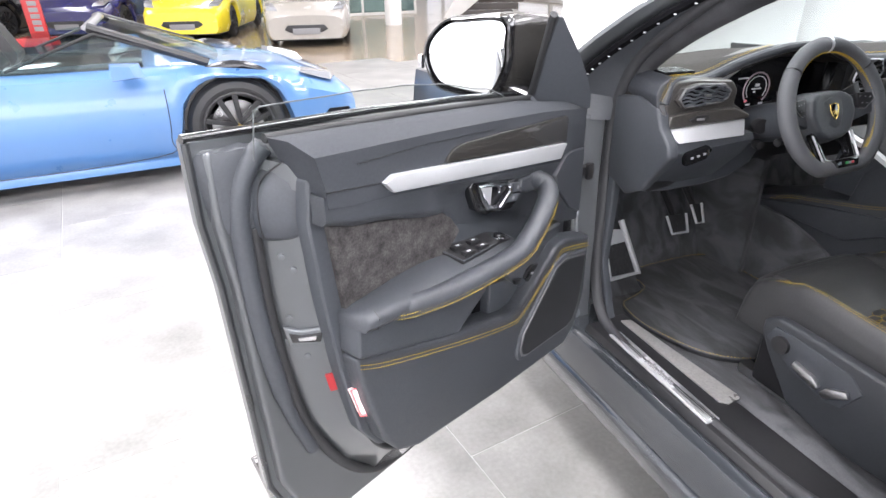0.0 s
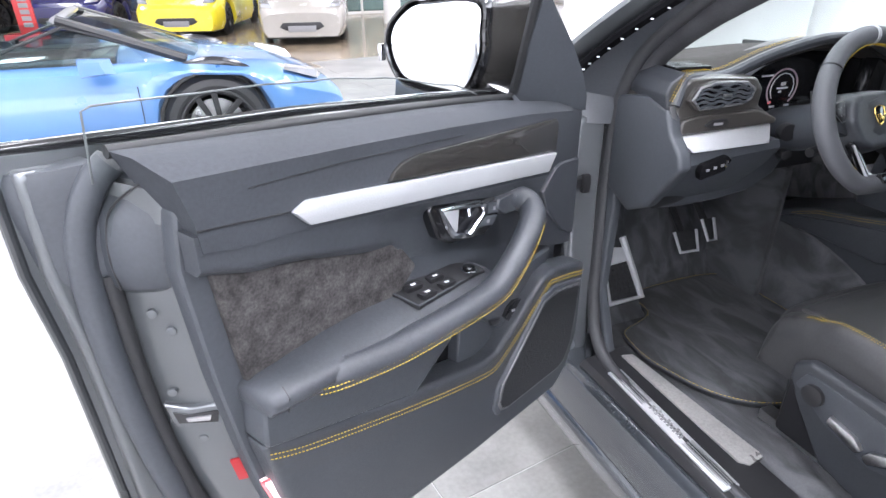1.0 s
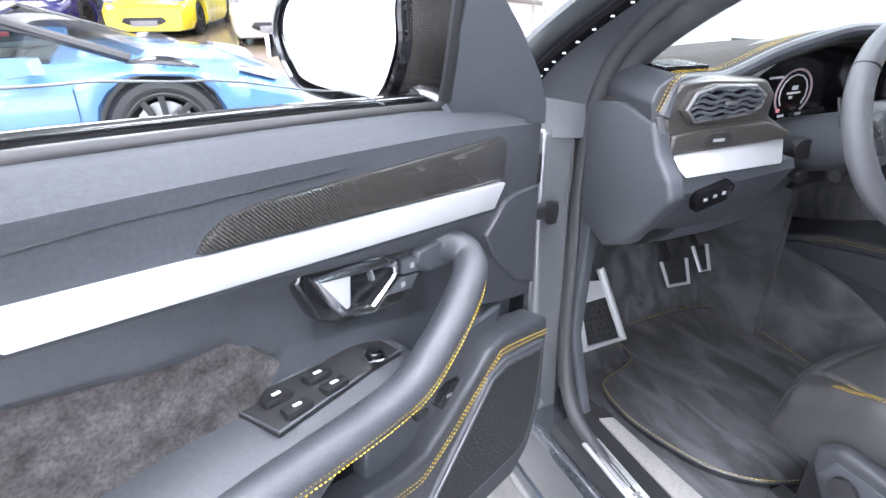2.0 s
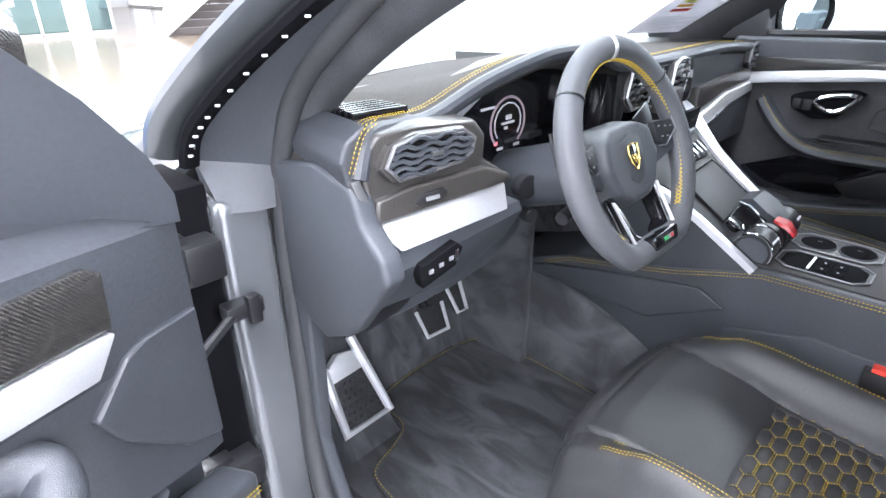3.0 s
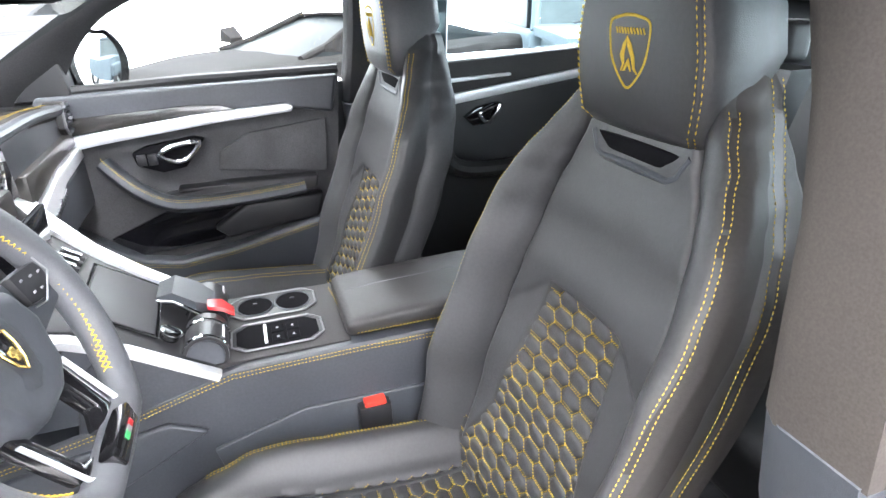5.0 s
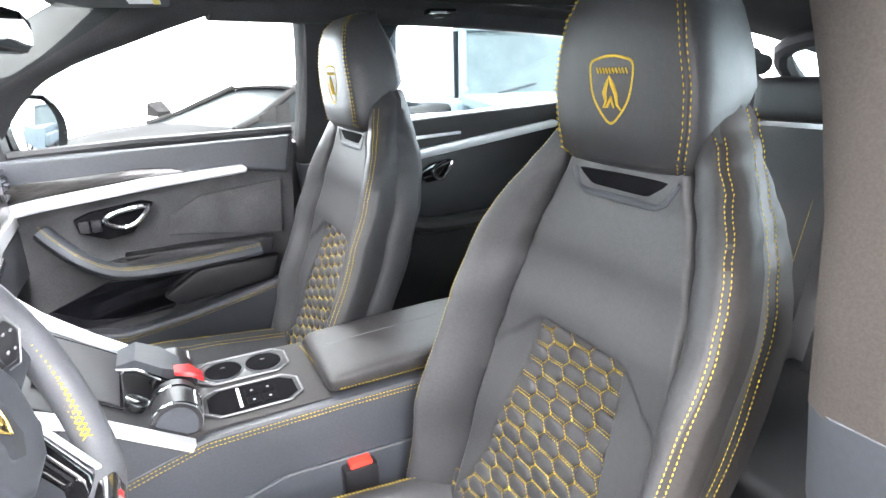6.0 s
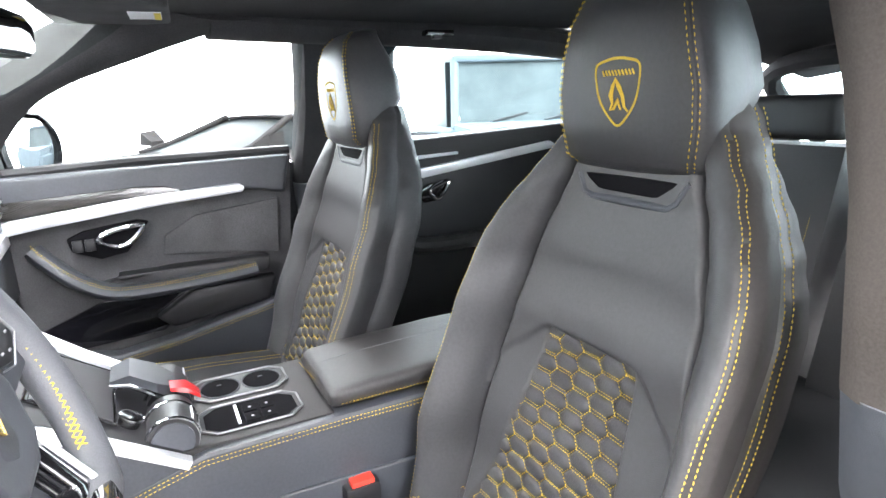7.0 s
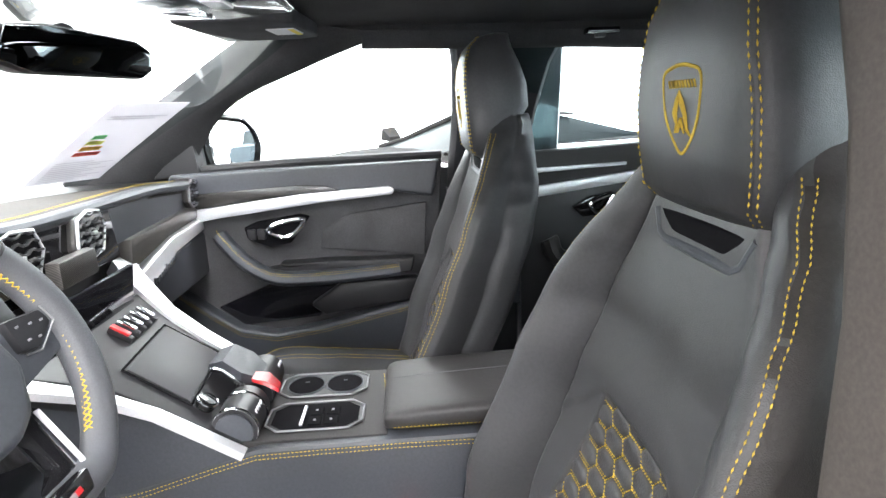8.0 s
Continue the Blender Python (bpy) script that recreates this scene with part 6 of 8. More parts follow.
def cush_z(x, y, flat=False):
    ax, z, b = abs(x), interp(y, ZC_), interp(y, CB)
    if flat:
        return z - 0.0075
    ws = 0.146 + 0.02 * max(0, (y - 0.7) / 0.3)
    if ax > ws:
        t = (ax - ws) / (0.24 - ws)
        z += b * math.sin(min(t / 0.6, 1) * math.pi / 2) - 0.05 * max(0, (t - 0.6) / 0.4) ** 2
    z -= 0.010 * math.exp(-((ax - ws) / 0.006) ** 2)
    if y < 0.775:
        z -= 0.0075 / (1 + math.exp((ax - 0.125) / 0.0012))
    if ax < 0.13:
        z -= 0.002 * math.exp(-((y - 0.780) / 0.005) ** 2)
    return z


HW, HH, HS = 0.0256, 0.0127, 0.60
_hex = {}


def hex_mesh(kind):
    """One domed hexagonal pad, shared by all the seats. kind: along the backrest (xz) or the cushion (xy)."""
    if kind in _hex:
        return _hex[kind]
    bm = bmesh.new()
    rings = []
    for k, h in ((0.97, 0.0), (0.90, 0.0034), (0.70, 0.0058), (0.40, 0.0066)):
        ring = []
        for a, b in ((1, 0), (HS, 1), (-HS, 1), (-1, 0), (-HS, -1), (HS, -1)):
            a, b = a * HW * k, b * HH * k
            ring.append(bm.verts.new((a, h, b) if kind == "back" else (a, b, h)))
        rings.append(ring)
    for A, B in zip(rings, rings[1:]):
        for j in range(6):
            bm.faces.new((A[j], A[(j + 1) % 6], B[(j + 1) % 6], B[j]))
    bm.faces.new(rings[-1])
    bmesh.ops.recalc_face_normals(bm, faces=bm.faces)
    me = bpy.data.meshes.new("quilt_pad")
    bm.to_mesh(me)
    bm.free()
    me.materials.append(QUILT)
    me.shade_smooth()
    me.set_sharp_from_angle(angle=radians(50))
    _hex[kind] = me
    return me


def quilt(parent, surf, inside, kind, x0, x1, v0, v1):
    """Pads on a surface, with yellow thread in the grooves."""
    thread = bmesh.new()
    dx, dv = HW * (1 + HS), 2 * HH
    cols = int((x1 - x0) / dx) + 2
    for i in range(-cols // 2, cols // 2 + 1):
        for j in range(int((v1 - v0) / dv) + 2):
            x, v = i * dx, v0 + j * dv + (HH if i % 2 else 0)
            if not inside(x, v):
                continue
            e = 0.006
            p, px, pv = surf(x, v), surf(x + e, v), surf(x, v + e)
            ex, ev = (px - p).normalized(), (pv - p).normalized()
            if kind == "back":
                n = ev.cross(ex).normalized()
                M = Matrix((ex, n, ev)).transposed().to_4x4()
            else:
                n = ex.cross(ev).normalized()
                M = Matrix((ex, ev, n)).transposed().to_4x4()
            M.translation = p
            ob = new("quilt_pad", hex_mesh(kind))
            ob.parent, ob.matrix_local = parent, M
            loc = lambda a, b: M @ (Vector((a * HW, 0.0030, b * HH)) if kind == "back" else Vector((a * HW, b * HH, 0.0030)))
            raised = lambda a, b: M @ (Vector((a * HW, 0.0056, b * HH)) if kind == "back" else Vector((a * HW, b * HH, 0.0056)))
            lines = [[loc(1, 0), loc(HS, 1)], [loc(HS, 1), loc(-HS, 1)], [loc(-HS, 1), loc(-1, 0)]]
            lines += [[raised(HS * 0.95, -0.74), raised(-HS * 0.95, -0.74)]]
            stitches(lines, 0.0036, 0.0010, 0.0009, bm=thread)
    part("stitching", thread, YELLOW, parent, "yellow hexagon stitching", kind="stuff")


def car_seat(label, M, controls, head):
    seat = thing("sports_seat", label, "car seat", M, group="front seats")
    # backrest
    rings = []
    for z in lin(0.58, 1.335, 170):
        wo, yc = outer_x(z), interp(z, YC)
        xs = [wo * s for s in lin(-1, 1, 141)]
        front = [(x, back_y(x, z), z) for x in xs]
        yb = yc - 0.112 + 0.042 * max(0, (z - 1.16) / 0.18) ** 1.3
        edge_y = front[-1][1]
        ws_, wb = min(interp(z, WSIDE), wo), interp(z, WBACK)
        ys = max(min(yc - 0.042, edge_y - 0.012), yb + 0.035)
        side = [(wo + 0.001, edge_y - 0.005), ((wo + ws_) / 2 + 0.004, (edge_y + ys) / 2), (ws_ + 0.001, ys + 0.006), (ws_ - 0.003, ys), (ws_ + 0.001, ys - 0.006), (wb + 0.001, yb + 0.022), (wb - 0.012, yb + 0.006), (wb - 0.04, yb)]
        back = [(x, y, z) for x, y in side] + [(0, yb - 0.01, z)] + [(-x, y, z) for x, y in side[::-1]]
        rings.append(front + back)
    bk = part("backrest", loft(rings), SEAT_LEATHER, seat, "padded leather backrest", 75)
    # driver's sides and back: browner leather, with shade put into its darker colour
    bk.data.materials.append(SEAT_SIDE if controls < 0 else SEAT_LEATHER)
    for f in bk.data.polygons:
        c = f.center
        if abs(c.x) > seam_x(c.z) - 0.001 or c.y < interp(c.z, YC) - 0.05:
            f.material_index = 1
    P = lambda x, z, o=0.0: Vector((x, back_y(x, z) + o, z))
    quilt(bk, lambda x, z: Vector((x, back_y(x, z, True), z)), lambda x, z: abs(x) < interp(z, WQ) + 0.018 and 0.63 < z < lip_z(x) + 0.008, "back", -0.18, 0.18, 0.635, 1.0)
    lines = []
    for s in (-1, 1):
        for k in (0.0, 0.009):
            lines.append([P(s * (seam_x(z) + 0.0022 - 0.5 * k), z, 0.0012) for z in lin(0.66, 1.30, 60)])
            if s * controls < 0 and controls > 0:
                continue
            lines.append([Vector((s * (min(interp(z, WSIDE), outer_x(z)) + 0.0022), interp(z, YC) - 0.0345 - 0.015 * k / 0.009, z)) for z in lin(0.66, 1.325, 60)])
    part("stitching", stitches(lines), YELLOW, bk, "yellow double stitching", kind="stuff")
    # flat black plate in place of the slot's shade, and frame, under the headrest
    part("slot", prism([(-0.082, 1.243), (0.082, 1.243), (0.064, 1.222), (-0.064, 1.220)], 0.28, 0.3405, 0.002), PART_AND_SHADE_BLACK, bk)
    part("slot_frame", tube([(-0.100, 0.338, 1.244), (-0.083, 0.339, 1.218), (-0.068, 0.339, 1.210), (0.064, 0.339, 1.211), (0.078, 0.339, 1.217), (0.090, 0.338, 1.242)], 0.0065, 10, flat=0.9), PLASTIC, bk, "grey belt-guide frame")
    # headrest
    rings = []
    for z, fw, yf in ((1.240, 0.088, 0.345), (1.248, 0.100, 0.362), (1.262, 0.109, 0.374), (1.30, 0.116, 0.379), (1.345, 0.117, 0.383), (1.39, 0.108, 0.385), (1.43, 0.098, 0.382), (1.462, 0.084, 0.372), (1.482, 0.068, 0.352), (1.490, 0.048, 0.325)):
        dp_ = interp(z, [(1.24, 0.05), (1.262, 0.07), (1.30, 0.112), (1.335, 0.150), (1.39, 0.150), (1.43, 0.132), (1.462, 0.105), (1.482, 0.078), (1.49, 0.05)]) * 0.90
        sw = fw + 0.010
        half = [(0.0, yf + 0.004), (fw * 0.5, yf + 0.003), (fw - 0.0055, yf), (fw - 0.0035, yf - 0.0008), (fw - 0.0025, yf - 0.005), (fw - 0.0012, yf - 0.0018), (fw + 0.001, yf - 0.003), (fw + 0.007, yf - 0.010), (sw, yf - 0.26 * dp_), (sw - 0.001, yf - 0.52 * dp_), (sw - 0.008, yf - 0.78 * dp_), (sw - 0.036, yf - 0.95 * dp_), (0.0, yf - dp_)]
        full = [(x, y, z) for x, y in half] + [(-x, y, z) for x, y in half[-2:0:-1]]
        rings.append(full)
    hr = part("headrest", loft(rings), SEAT_LEATHER, seat, "leather headrest with embroidered shield", 60)
    hr.location = (0, head, 0.006)
    hz = ((1.25, 0.100, 0.362), (1.262, 0.109, 0.374), (1.30, 0.116, 0.379), (1.345, 0.117, 0.383), (1.39, 0.108, 0.385), (1.43, 0.098, 0.382), (1.462, 0.084, 0.372), (1.480, 0.069, 0.354))
    lines = []
    for s in (-1, 1):
        lines.append([Vector((s * (fw - 0.006), yf + 0.0012, z)) for z, fw, yf in hz])
        lines.append([Vector((s * (fw + 0.0012), yf - 0.0018, z)) for z, fw, yf in hz])
    part("stitching", stitches(lines, 0.006, 0.0022, 0.0011), YELLOW, hr, "yellow double stitching", kind="stuff")
    sh = [(x, y, 1.303 + (z - 1.306) * 0.93) for x, y, z in ((-0.036, 0.0, 1.384), (-0.018, 0, 1.391), (0.0, 0, 1.393), (0.018, 0, 1.391), (0.036, 0, 1.384), (0.036, 0, 1.36), (0.030, 0, 1.338), (0.016, 0, 1.318), (0.0, 0, 1.306), (-0.016, 0, 1.318), (-0.030, 0, 1.338), (-0.036, 0, 1.36))]
    face = lambda x, z: Vector((x, interp(z, [(1.262, 0.377), (1.30, 0.3822), (1.345, 0.3862), (1.39, 0.3882), (1.43, 0.385)]) + 0.0004 - 0.003 * abs(x) / 0.1, z))
    part("emblem", tube([face(p[0], p[2]) for p in spline(sh, 5, True)], 0.0020, 6, True), YELLOW, hr, "yellow embroidered shield outline")
    part("emblem_bar", joined(*[tube([face(-0.029 + 0.0056 * i, 1.3635), face(-0.0255 + 0.0056 * i, 1.370)], 0.0017, 5) for i in range(10)]), YELLOW, hr)
    part("emblem_mark", tube([face(x, z - 0.006) for x, z in ((-0.018, 1.326), (-0.012, 1.332), (-0.010, 1.345), (-0.004, 1.356), (0.002, 1.366), (0.006, 1.358), (0.010, 1.346), (0.008, 1.336), (0.013, 1.328), (0.006, 1.330), (-0.002, 1.340), (-0.006, 1.328))], [0.0016, 0.0024, 0.003, 0.0036, 0.002, 0.003, 0.0036, 0.002, 0.0016, 0.0024, 0.0034, 0.0014], 6), YELLOW, hr)
    # cushion
    def cz(u, v):
        x = 0.24 * u
        y = 0.44 + 0.600 * v
        return Vector((x, y - 0.03 * abs(u) ** 3 * v, cush_z(x, y)))
    bm = sheet(cz, lin(-1, 1, 121), lin(0, 1, 111))
    be = [e for e in bm.edges if e.is_boundary]
    ext = bmesh.ops.extrude_edge_only(bm, edges=be)
    for v in [g for g in ext["geom"] if isinstance(g, bmesh.types.BMVert)]:
        v.co = Vector((v.co.x * 0.97, v.co.y, 0.55))
    cu = part("cushion", bm, SEAT_LEATHER, seat, "bolstered leather cushion", 75)
    quilt(cu, lambda x, y: Vector((x, y, cush_z(x, y, True))), lambda x, y: abs(x) < 0.125 + 0.018 and 0.50 < y < 0.778, "cushion", -0.14, 0.14, 0.50, 0.775)
    lines = []
    for s in (-1, 1):
        for k in (0.0, 0.006) if s * controls < 0 else (-0.028, -0.022, 0.0, 0.006):
            lines.append([Vector((s * (0.205 + k), y - 0.03 * (0.88 ** 3) * ((y - 0.44) / 0.60), cush_z(s * (0.205 + k), y) + 0.001)) for y in lin(0.48, 0.96, 50)])
    part("stitching", stitches(lines), YELLOW, cu, "yellow double stitching", kind="stuff")
    part("front_roll", tube([(x, 1.004 - 0.02 * (abs(x) / 0.2) ** 2, 0.645) for x in lin(-0.195, 0.195, 12)], [0.03] + [0.038] * 10 + [0.03], 12), SEAT_LEATHER, seat)
    part("base", box(-0.235, 0.235, 0.46, 0.93, 0.40, 0.60, 0.02, 3), PLASTIC_DARK, seat, "black seat base")
    for s in (-1, 1):
        part("runner", box(s * 0.20 - 0.02, s * 0.20 + 0.02, 0.42, 0.98, 0.385, 0.415, 0.004), STEEL, seat, "steel seat runner")
    for s in (-1, 1):
        sp = prism([(0.905, 0.59), (0.905, 0.625), (0.87, 0.648), (0.60, 0.640), (0.40, 0.64), (0.36, 0.52), (0.42, 0.42), (0.62, 0.40), (0.79, 0.43), (0.875, 0.54)], s * 0.238, s * 0.272, 0.012, "YZ", 3)
        panel = part("side_panel", sp, SEAT_PLASTIC, seat, "grey plastic side panel")
        if s * controls > 0:
            X = s * 0.272
            part("recess", prism([(0.885, 0.585), (0.865, 0.625), (0.80, 0.625), (0.66, 0.615), (0.625, 0.585), (0.66, 0.52), (0.70, 0.51), (0.80, 0.535)], X - s * 0.004, X + s * 0.004, 0.003, "YZ"), PLASTIC, panel)
            part("knob", prism([(0.838 + 0.024 * math.cos(a), 0.587 + 0.024 * math.sin(a)) for a in lin(0, 2 * math.pi, 25)[:-1]], X, X + s * 0.014, 0.003, "YZ"), PLASTIC_DARK, panel, "round lumbar knob")
            part("lever", prism([(0.795, 0.552), (0.79, 0.570), (0.735, 0.560), (0.715, 0.542), (0.725, 0.530)], X, X + s * 0.014, 0.003, "YZ"), STEEL, panel, "steel seat lever")
            part("lever", prism([(0.712, 0.532), (0.70, 0.552), (0.655, 0.575), (0.645, 0.560), (0.68, 0.535), (0.70, 0.522)], X, X + s * 0.014, 0.003, "YZ"), STEEL, panel)
    return seat


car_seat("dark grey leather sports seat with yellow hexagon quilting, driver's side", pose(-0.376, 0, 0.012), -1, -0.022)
BOLSTER["depth"] = 0.48
car_seat("dark grey leather sports seat with yellow hexagon quilting, set further forward", pose(0.366, 0.128, 0.018), 1, -0.010)

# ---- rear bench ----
# seat leather darkened so that its colour stands in for the rear's shade
SEAT_REAR_SHADED = mat("leather_rear_shaded", (0.016, 0.016, 0.017), 0.5, grain=0.12, vary=0.12, bump=0.25, bscale=900)
rear = thing("rear_bench", "leather rear bench with headrests, shade put into its dark colour", "car seat")
for x in (-0.36, 0.02, 0.40):
    w = 0.17 if x != 0.02 else 0.16
    part("backrest", bevelled(loft([[(x - w, -0.44, 0.62), (x + w, -0.44, 0.62), (x + w, -0.60, 0.62), (x - w, -0.60, 0.62)], [(x - w, -0.52, 0.95), (x + w, -0.52, 0.95), (x + w, -0.70, 0.95), (x - w, -0.70, 0.95)], [(x - w + 0.01, -0.60, 1.22), (x + w - 0.01, -0.60, 1.22), (x + w - 0.01, -0.72, 1.22), (x - w + 0.01, -0.72, 1.22)]]), 0.03, 3), SEAT_REAR_SHADED, rear)
    part("headrest", box(x - 0.125, x + 0.125, -0.70, -0.60, 1.23, 1.345, 0.03, 4), SEAT_REAR_SHADED, rear)
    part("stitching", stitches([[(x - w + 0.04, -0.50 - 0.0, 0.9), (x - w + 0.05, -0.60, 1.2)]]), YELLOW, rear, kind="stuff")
part("cushion", box(-0.62, 0.62, -0.52, 0.02, 0.50, 0.66, 0.04, 4), SEAT_REAR_SHADED, rear)

# ---- centre console ----
con = thing("centre_console", "dark leather centre console with cupholders and drive levers", "console", pose(0.012, 0.010, 0.018))
SIDE = [(-0.30, 0.385), (1.50, 0.385), (1.52, 0.665), (1.40, 0.705), (1.30, 0.745), (1.18, 0.769), (1.04, 0.800), (0.90, 0.840), (0.86, 0.848), (0.52, 0.851), (-0.30, 0.80)]
part("body", prism(SIDE, -0.115, 0.115, 0.010, "YZ", 3), LEATHER, con, "grey leather console sides")
for s in (-1, 1):
    X = s * 0.1165
    part("side_moulding", prism([(1.62, 0.39), (1.60, 0.64)] + [(p.y, p.z) for p in spline([(0, 1.50, 0.668), (0, 1.38, 0.672), (0, 1.25, 0.650), (0, 1.12, 0.602), (0, 1.00, 0.53), (0, 0.92, 0.45), (0, 0.88, 0.39)], 4)], X - s * 0.004, X + s * 0.016, 0.008, "YZ", 3), CARPET if s < 0 else PLASTIC, con)
    part("knee_pad", prism([(1.47, 0.655), (1.36, 0.702), (1.20, 0.737), (0.98, 0.775), (0.92, 0.745), (1.08, 0.66), (1.28, 0.668)], X - s * 0.004, X + s * 0.010, 0.006, "YZ", 3), LEATHER, con, "leather knee pad")
    part("lower_panel", prism([(0.86, 0.44), (0.92, 0.70), (0.76, 0.745), (0.40, 0.735), (0.40, 0.44)], X - s * 0.004, X + s * 0.006, 0.005, "YZ", 3), PLASTIC, con)
    ln = [(X * 1.002, y, z) for y, z in ((1.37, 0.695), (1.345, 0.710), (1.29, 0.732), (1.18, 0.753), (1.04, 0.784), (0.94, 0.814), (0.87, 0.833), (0.76, 0.836), (0.64, 0.838), (0.52, 0.837), (0.2, 0.828))]
    part("stitching", stitches([[(a, b, c + k) for a, b, c in ln] for k in (0, 0.007)]), YELLOW, con, "yellow double stitching", kind="stuff")
TOPZ = 0.853
# black of the flat plates that paint the wells' shade; nothing is sunk
WELL_SHADE = mat("well_shade", (0.005, 0.005, 0.006), 0.9, vary=0.1, spec=0.05)
part("top_plate", prism([(-0.098, 0.665), (0.138, 0.665), (0.142, 0.90), (-0.098, 0.90)], 0.838, TOPZ, 0.003, "XY"), mat("console_top", (0.022, 0.021, 0.021), 0.6, grain=0.25, gscale=320, vary=0.15, spec=0.3), con, "black top plate")


def tray_outline(cx, cy, hl, hw, k=1.0):
    return [(cx + a * hw * k, cy + b * hl * k) for a, b in ((-0.55, -1), (0.55, -1), (1, -0.72), (1, 0.72), (0.55, 1), (-0.55, 1), (-1, 0.72), (-1, -0.72))]


for cx, lab in ((0.084, "twin cupholder"), (-0.030, "key tray")):
    o = tray_outline(cx, 0.787, 0.080, 0.046)
    tr_ = part("tray", prism(o, 0.852, 0.8545, 0.001, "XY"), PLASTIC_DARK, con, lab)
    part("rim", tube([(a, b, 0.8555) for a, b in o], 0.0019, 8, True), VENT_RIM, tr_)
    if cx > 0:
        for cy in (0.750, 0.822):
            part("cup_well", prism([(cx + 0.037 * math.cos(a), cy + 0.034 * math.sin(a)) for a in lin(0, 2 * math.pi, 25)[:-1]], 0.8535, 0.8552, 0.0005, "XY"), WELL_SHADE, tr_, "flat black disc standing in for a shaded cup well")
            part("cup_ring", tube([(cx + 0.037 * math.cos(a), cy + 0.034 * math.sin(a), 0.8552) for a in lin(0, 2 * math.pi, 25)[:-1]], 0.0018, 6, True), PLASTIC, tr_)
            part("clip", box(cx + 0.010, cx + 0.013, cy - 0.004, cy + 0.004, 0.8548, 0.8562, 0.0004), PLASTIC, tr_)
    else:
        part("tray_well", prism(tray_outline(cx, 0.787, 0.072, 0.040), 0.8535, 0.8552, 0.0005, "XY"), WELL_SHADE, tr_, "flat black plate standing in for a shaded tray well")
        part("bar", box(cx - 0.032, cx + 0.032, 0.806, 0.811, 0.8545, 0.858, 0.001), SILVER, tr_)
        for k, (bx, by) in enumerate(((-0.020, 0.787), (0.012, 0.787), (-0.020, 0.760), (0.012, 0.760))):
            part("button", box(cx + bx - 0.012, cx + bx + 0.014, by - 0.011, by + 0.011, 0.853, 0.8575, 0.002), PART_AND_SHADE_BLACK, tr_)
            part("button_mark", box(cx + bx - 0.002, cx + bx + 0.003, by - 0.002, by + 0.002, 0.8573, 0.8582, 0.0003), WHITE_MARK, tr_)
def lid_ring(y, k, top, low=0.856, w=0.104):
    """Rounded section across the armrest lid."""
    out, h = [], (top - low) / 2
    for i in range(24):
        a = 2 * math.pi * (i + 0.5) / 24
        c, s_ = math.cos(a), math.sin(a)
        out.append((k * w * abs(c) ** 0.28 * (1 if c > 0 else -1), y, low + h + k * h * abs(s_) ** 0.45 * (1 if s_ > 0 else -1)))
    return out


lid = part("armrest_lid", loft([lid_ring(0.670, 0.86, 0.882), lid_ring(0.667, 0.95, 0.885), lid_ring(0.656, 1.0, 0.890), lid_ring(0.60, 1.0, 0.895), lid_ring(0.40, 1.0, 0.903), lid_ring(0.10, 1.0, 0.900)]), LEATHER_DARK, con, "padded leather armrest lid", 60)
part("stitching", stitches([[(-0.1045, 0.655, 0.866), (-0.108, 0.40, 0.868), (-0.103, 0.12, 0.862)], [(-0.090, 0.662, 0.866), (0.09, 0.676, 0.866)]]), YELLOW, lid, kind="stuff")
part("lid_seam", tube([(0.02, 0.655, 0.8895), (0.02, 0.60, 0.8948), (0.02, 0.40, 0.9028), (0.02, 0.12, 0.9005)], 0.0009, 6), LEATHER_SOFT, lid)
# sloping stack between the legs
STK = Matrix.Translation((0.0, 0.905, 0.860)) @ pose(0, 0, 0, 32)
# local y runs up the slope: 1 m of floor is 1.18 m of slope
part("sloping_panel", prism([(-0.10, -0.02), (0.135, -0.02), (0.155, 0.20), (0.20, 0.30), (-0.17, 0.30), (-0.11, 0.20)], -0.05, 0.0, 0.005, "XY", m=STK), PLASTIC_DARK, con, "black sloping centre stack")
TOUCH = mat("touch_glass", (0.030, 0.030, 0.033), 0.42, vary=0.05, spec=0.3)
part("climate_screen", prism([(-0.062, 0.088), (0.116, 0.098), (0.122, 0.208), (-0.055, 0.198)], -0.002, 0.006, 0.002, "XY", m=STK), TOUCH, con, "matt dark climate touch screen")
part("screen_rim", tube([STK @ Vector(p) for p in ((-0.066, 0.084, 0.003), (0.120, 0.094, 0.003), (0.126, 0.213, 0.003), (-0.059, 0.203, 0.003))], 0.0025, 6, True), GLOSS_BLACK, con)
for k in range(5):
    tg = part("toggle", box(0.022 + 0.024 * k, 0.034 + 0.024 * k, 0.228, 0.272, 0.0, 0.012, 0.004, m=STK), PLASTIC_DARK, con, "toggle switch")
    part("toggle_cap", box(0.022 + 0.024 * k, 0.034 + 0.024 * k, 0.236, 0.270, 0.011, 0.016, 0.002, m=STK), CHROME if k else RED, tg, "chrome cap" if k else "red cap")
part("stack_cheek", prism([(0.90, 0.80), (0.90, 0.838), (1.17, 1.010), (1.20, 0.80)], -0.111, -0.099, 0.004, "YZ"), PLASTIC, con)
part("stack_cheek", prism([(0.90, 0.80), (0.90, 0.838), (1.17, 1.010), (1.20, 0.80)], 0.125, 0.137, 0.005, "YZ"), PLASTIC, con)
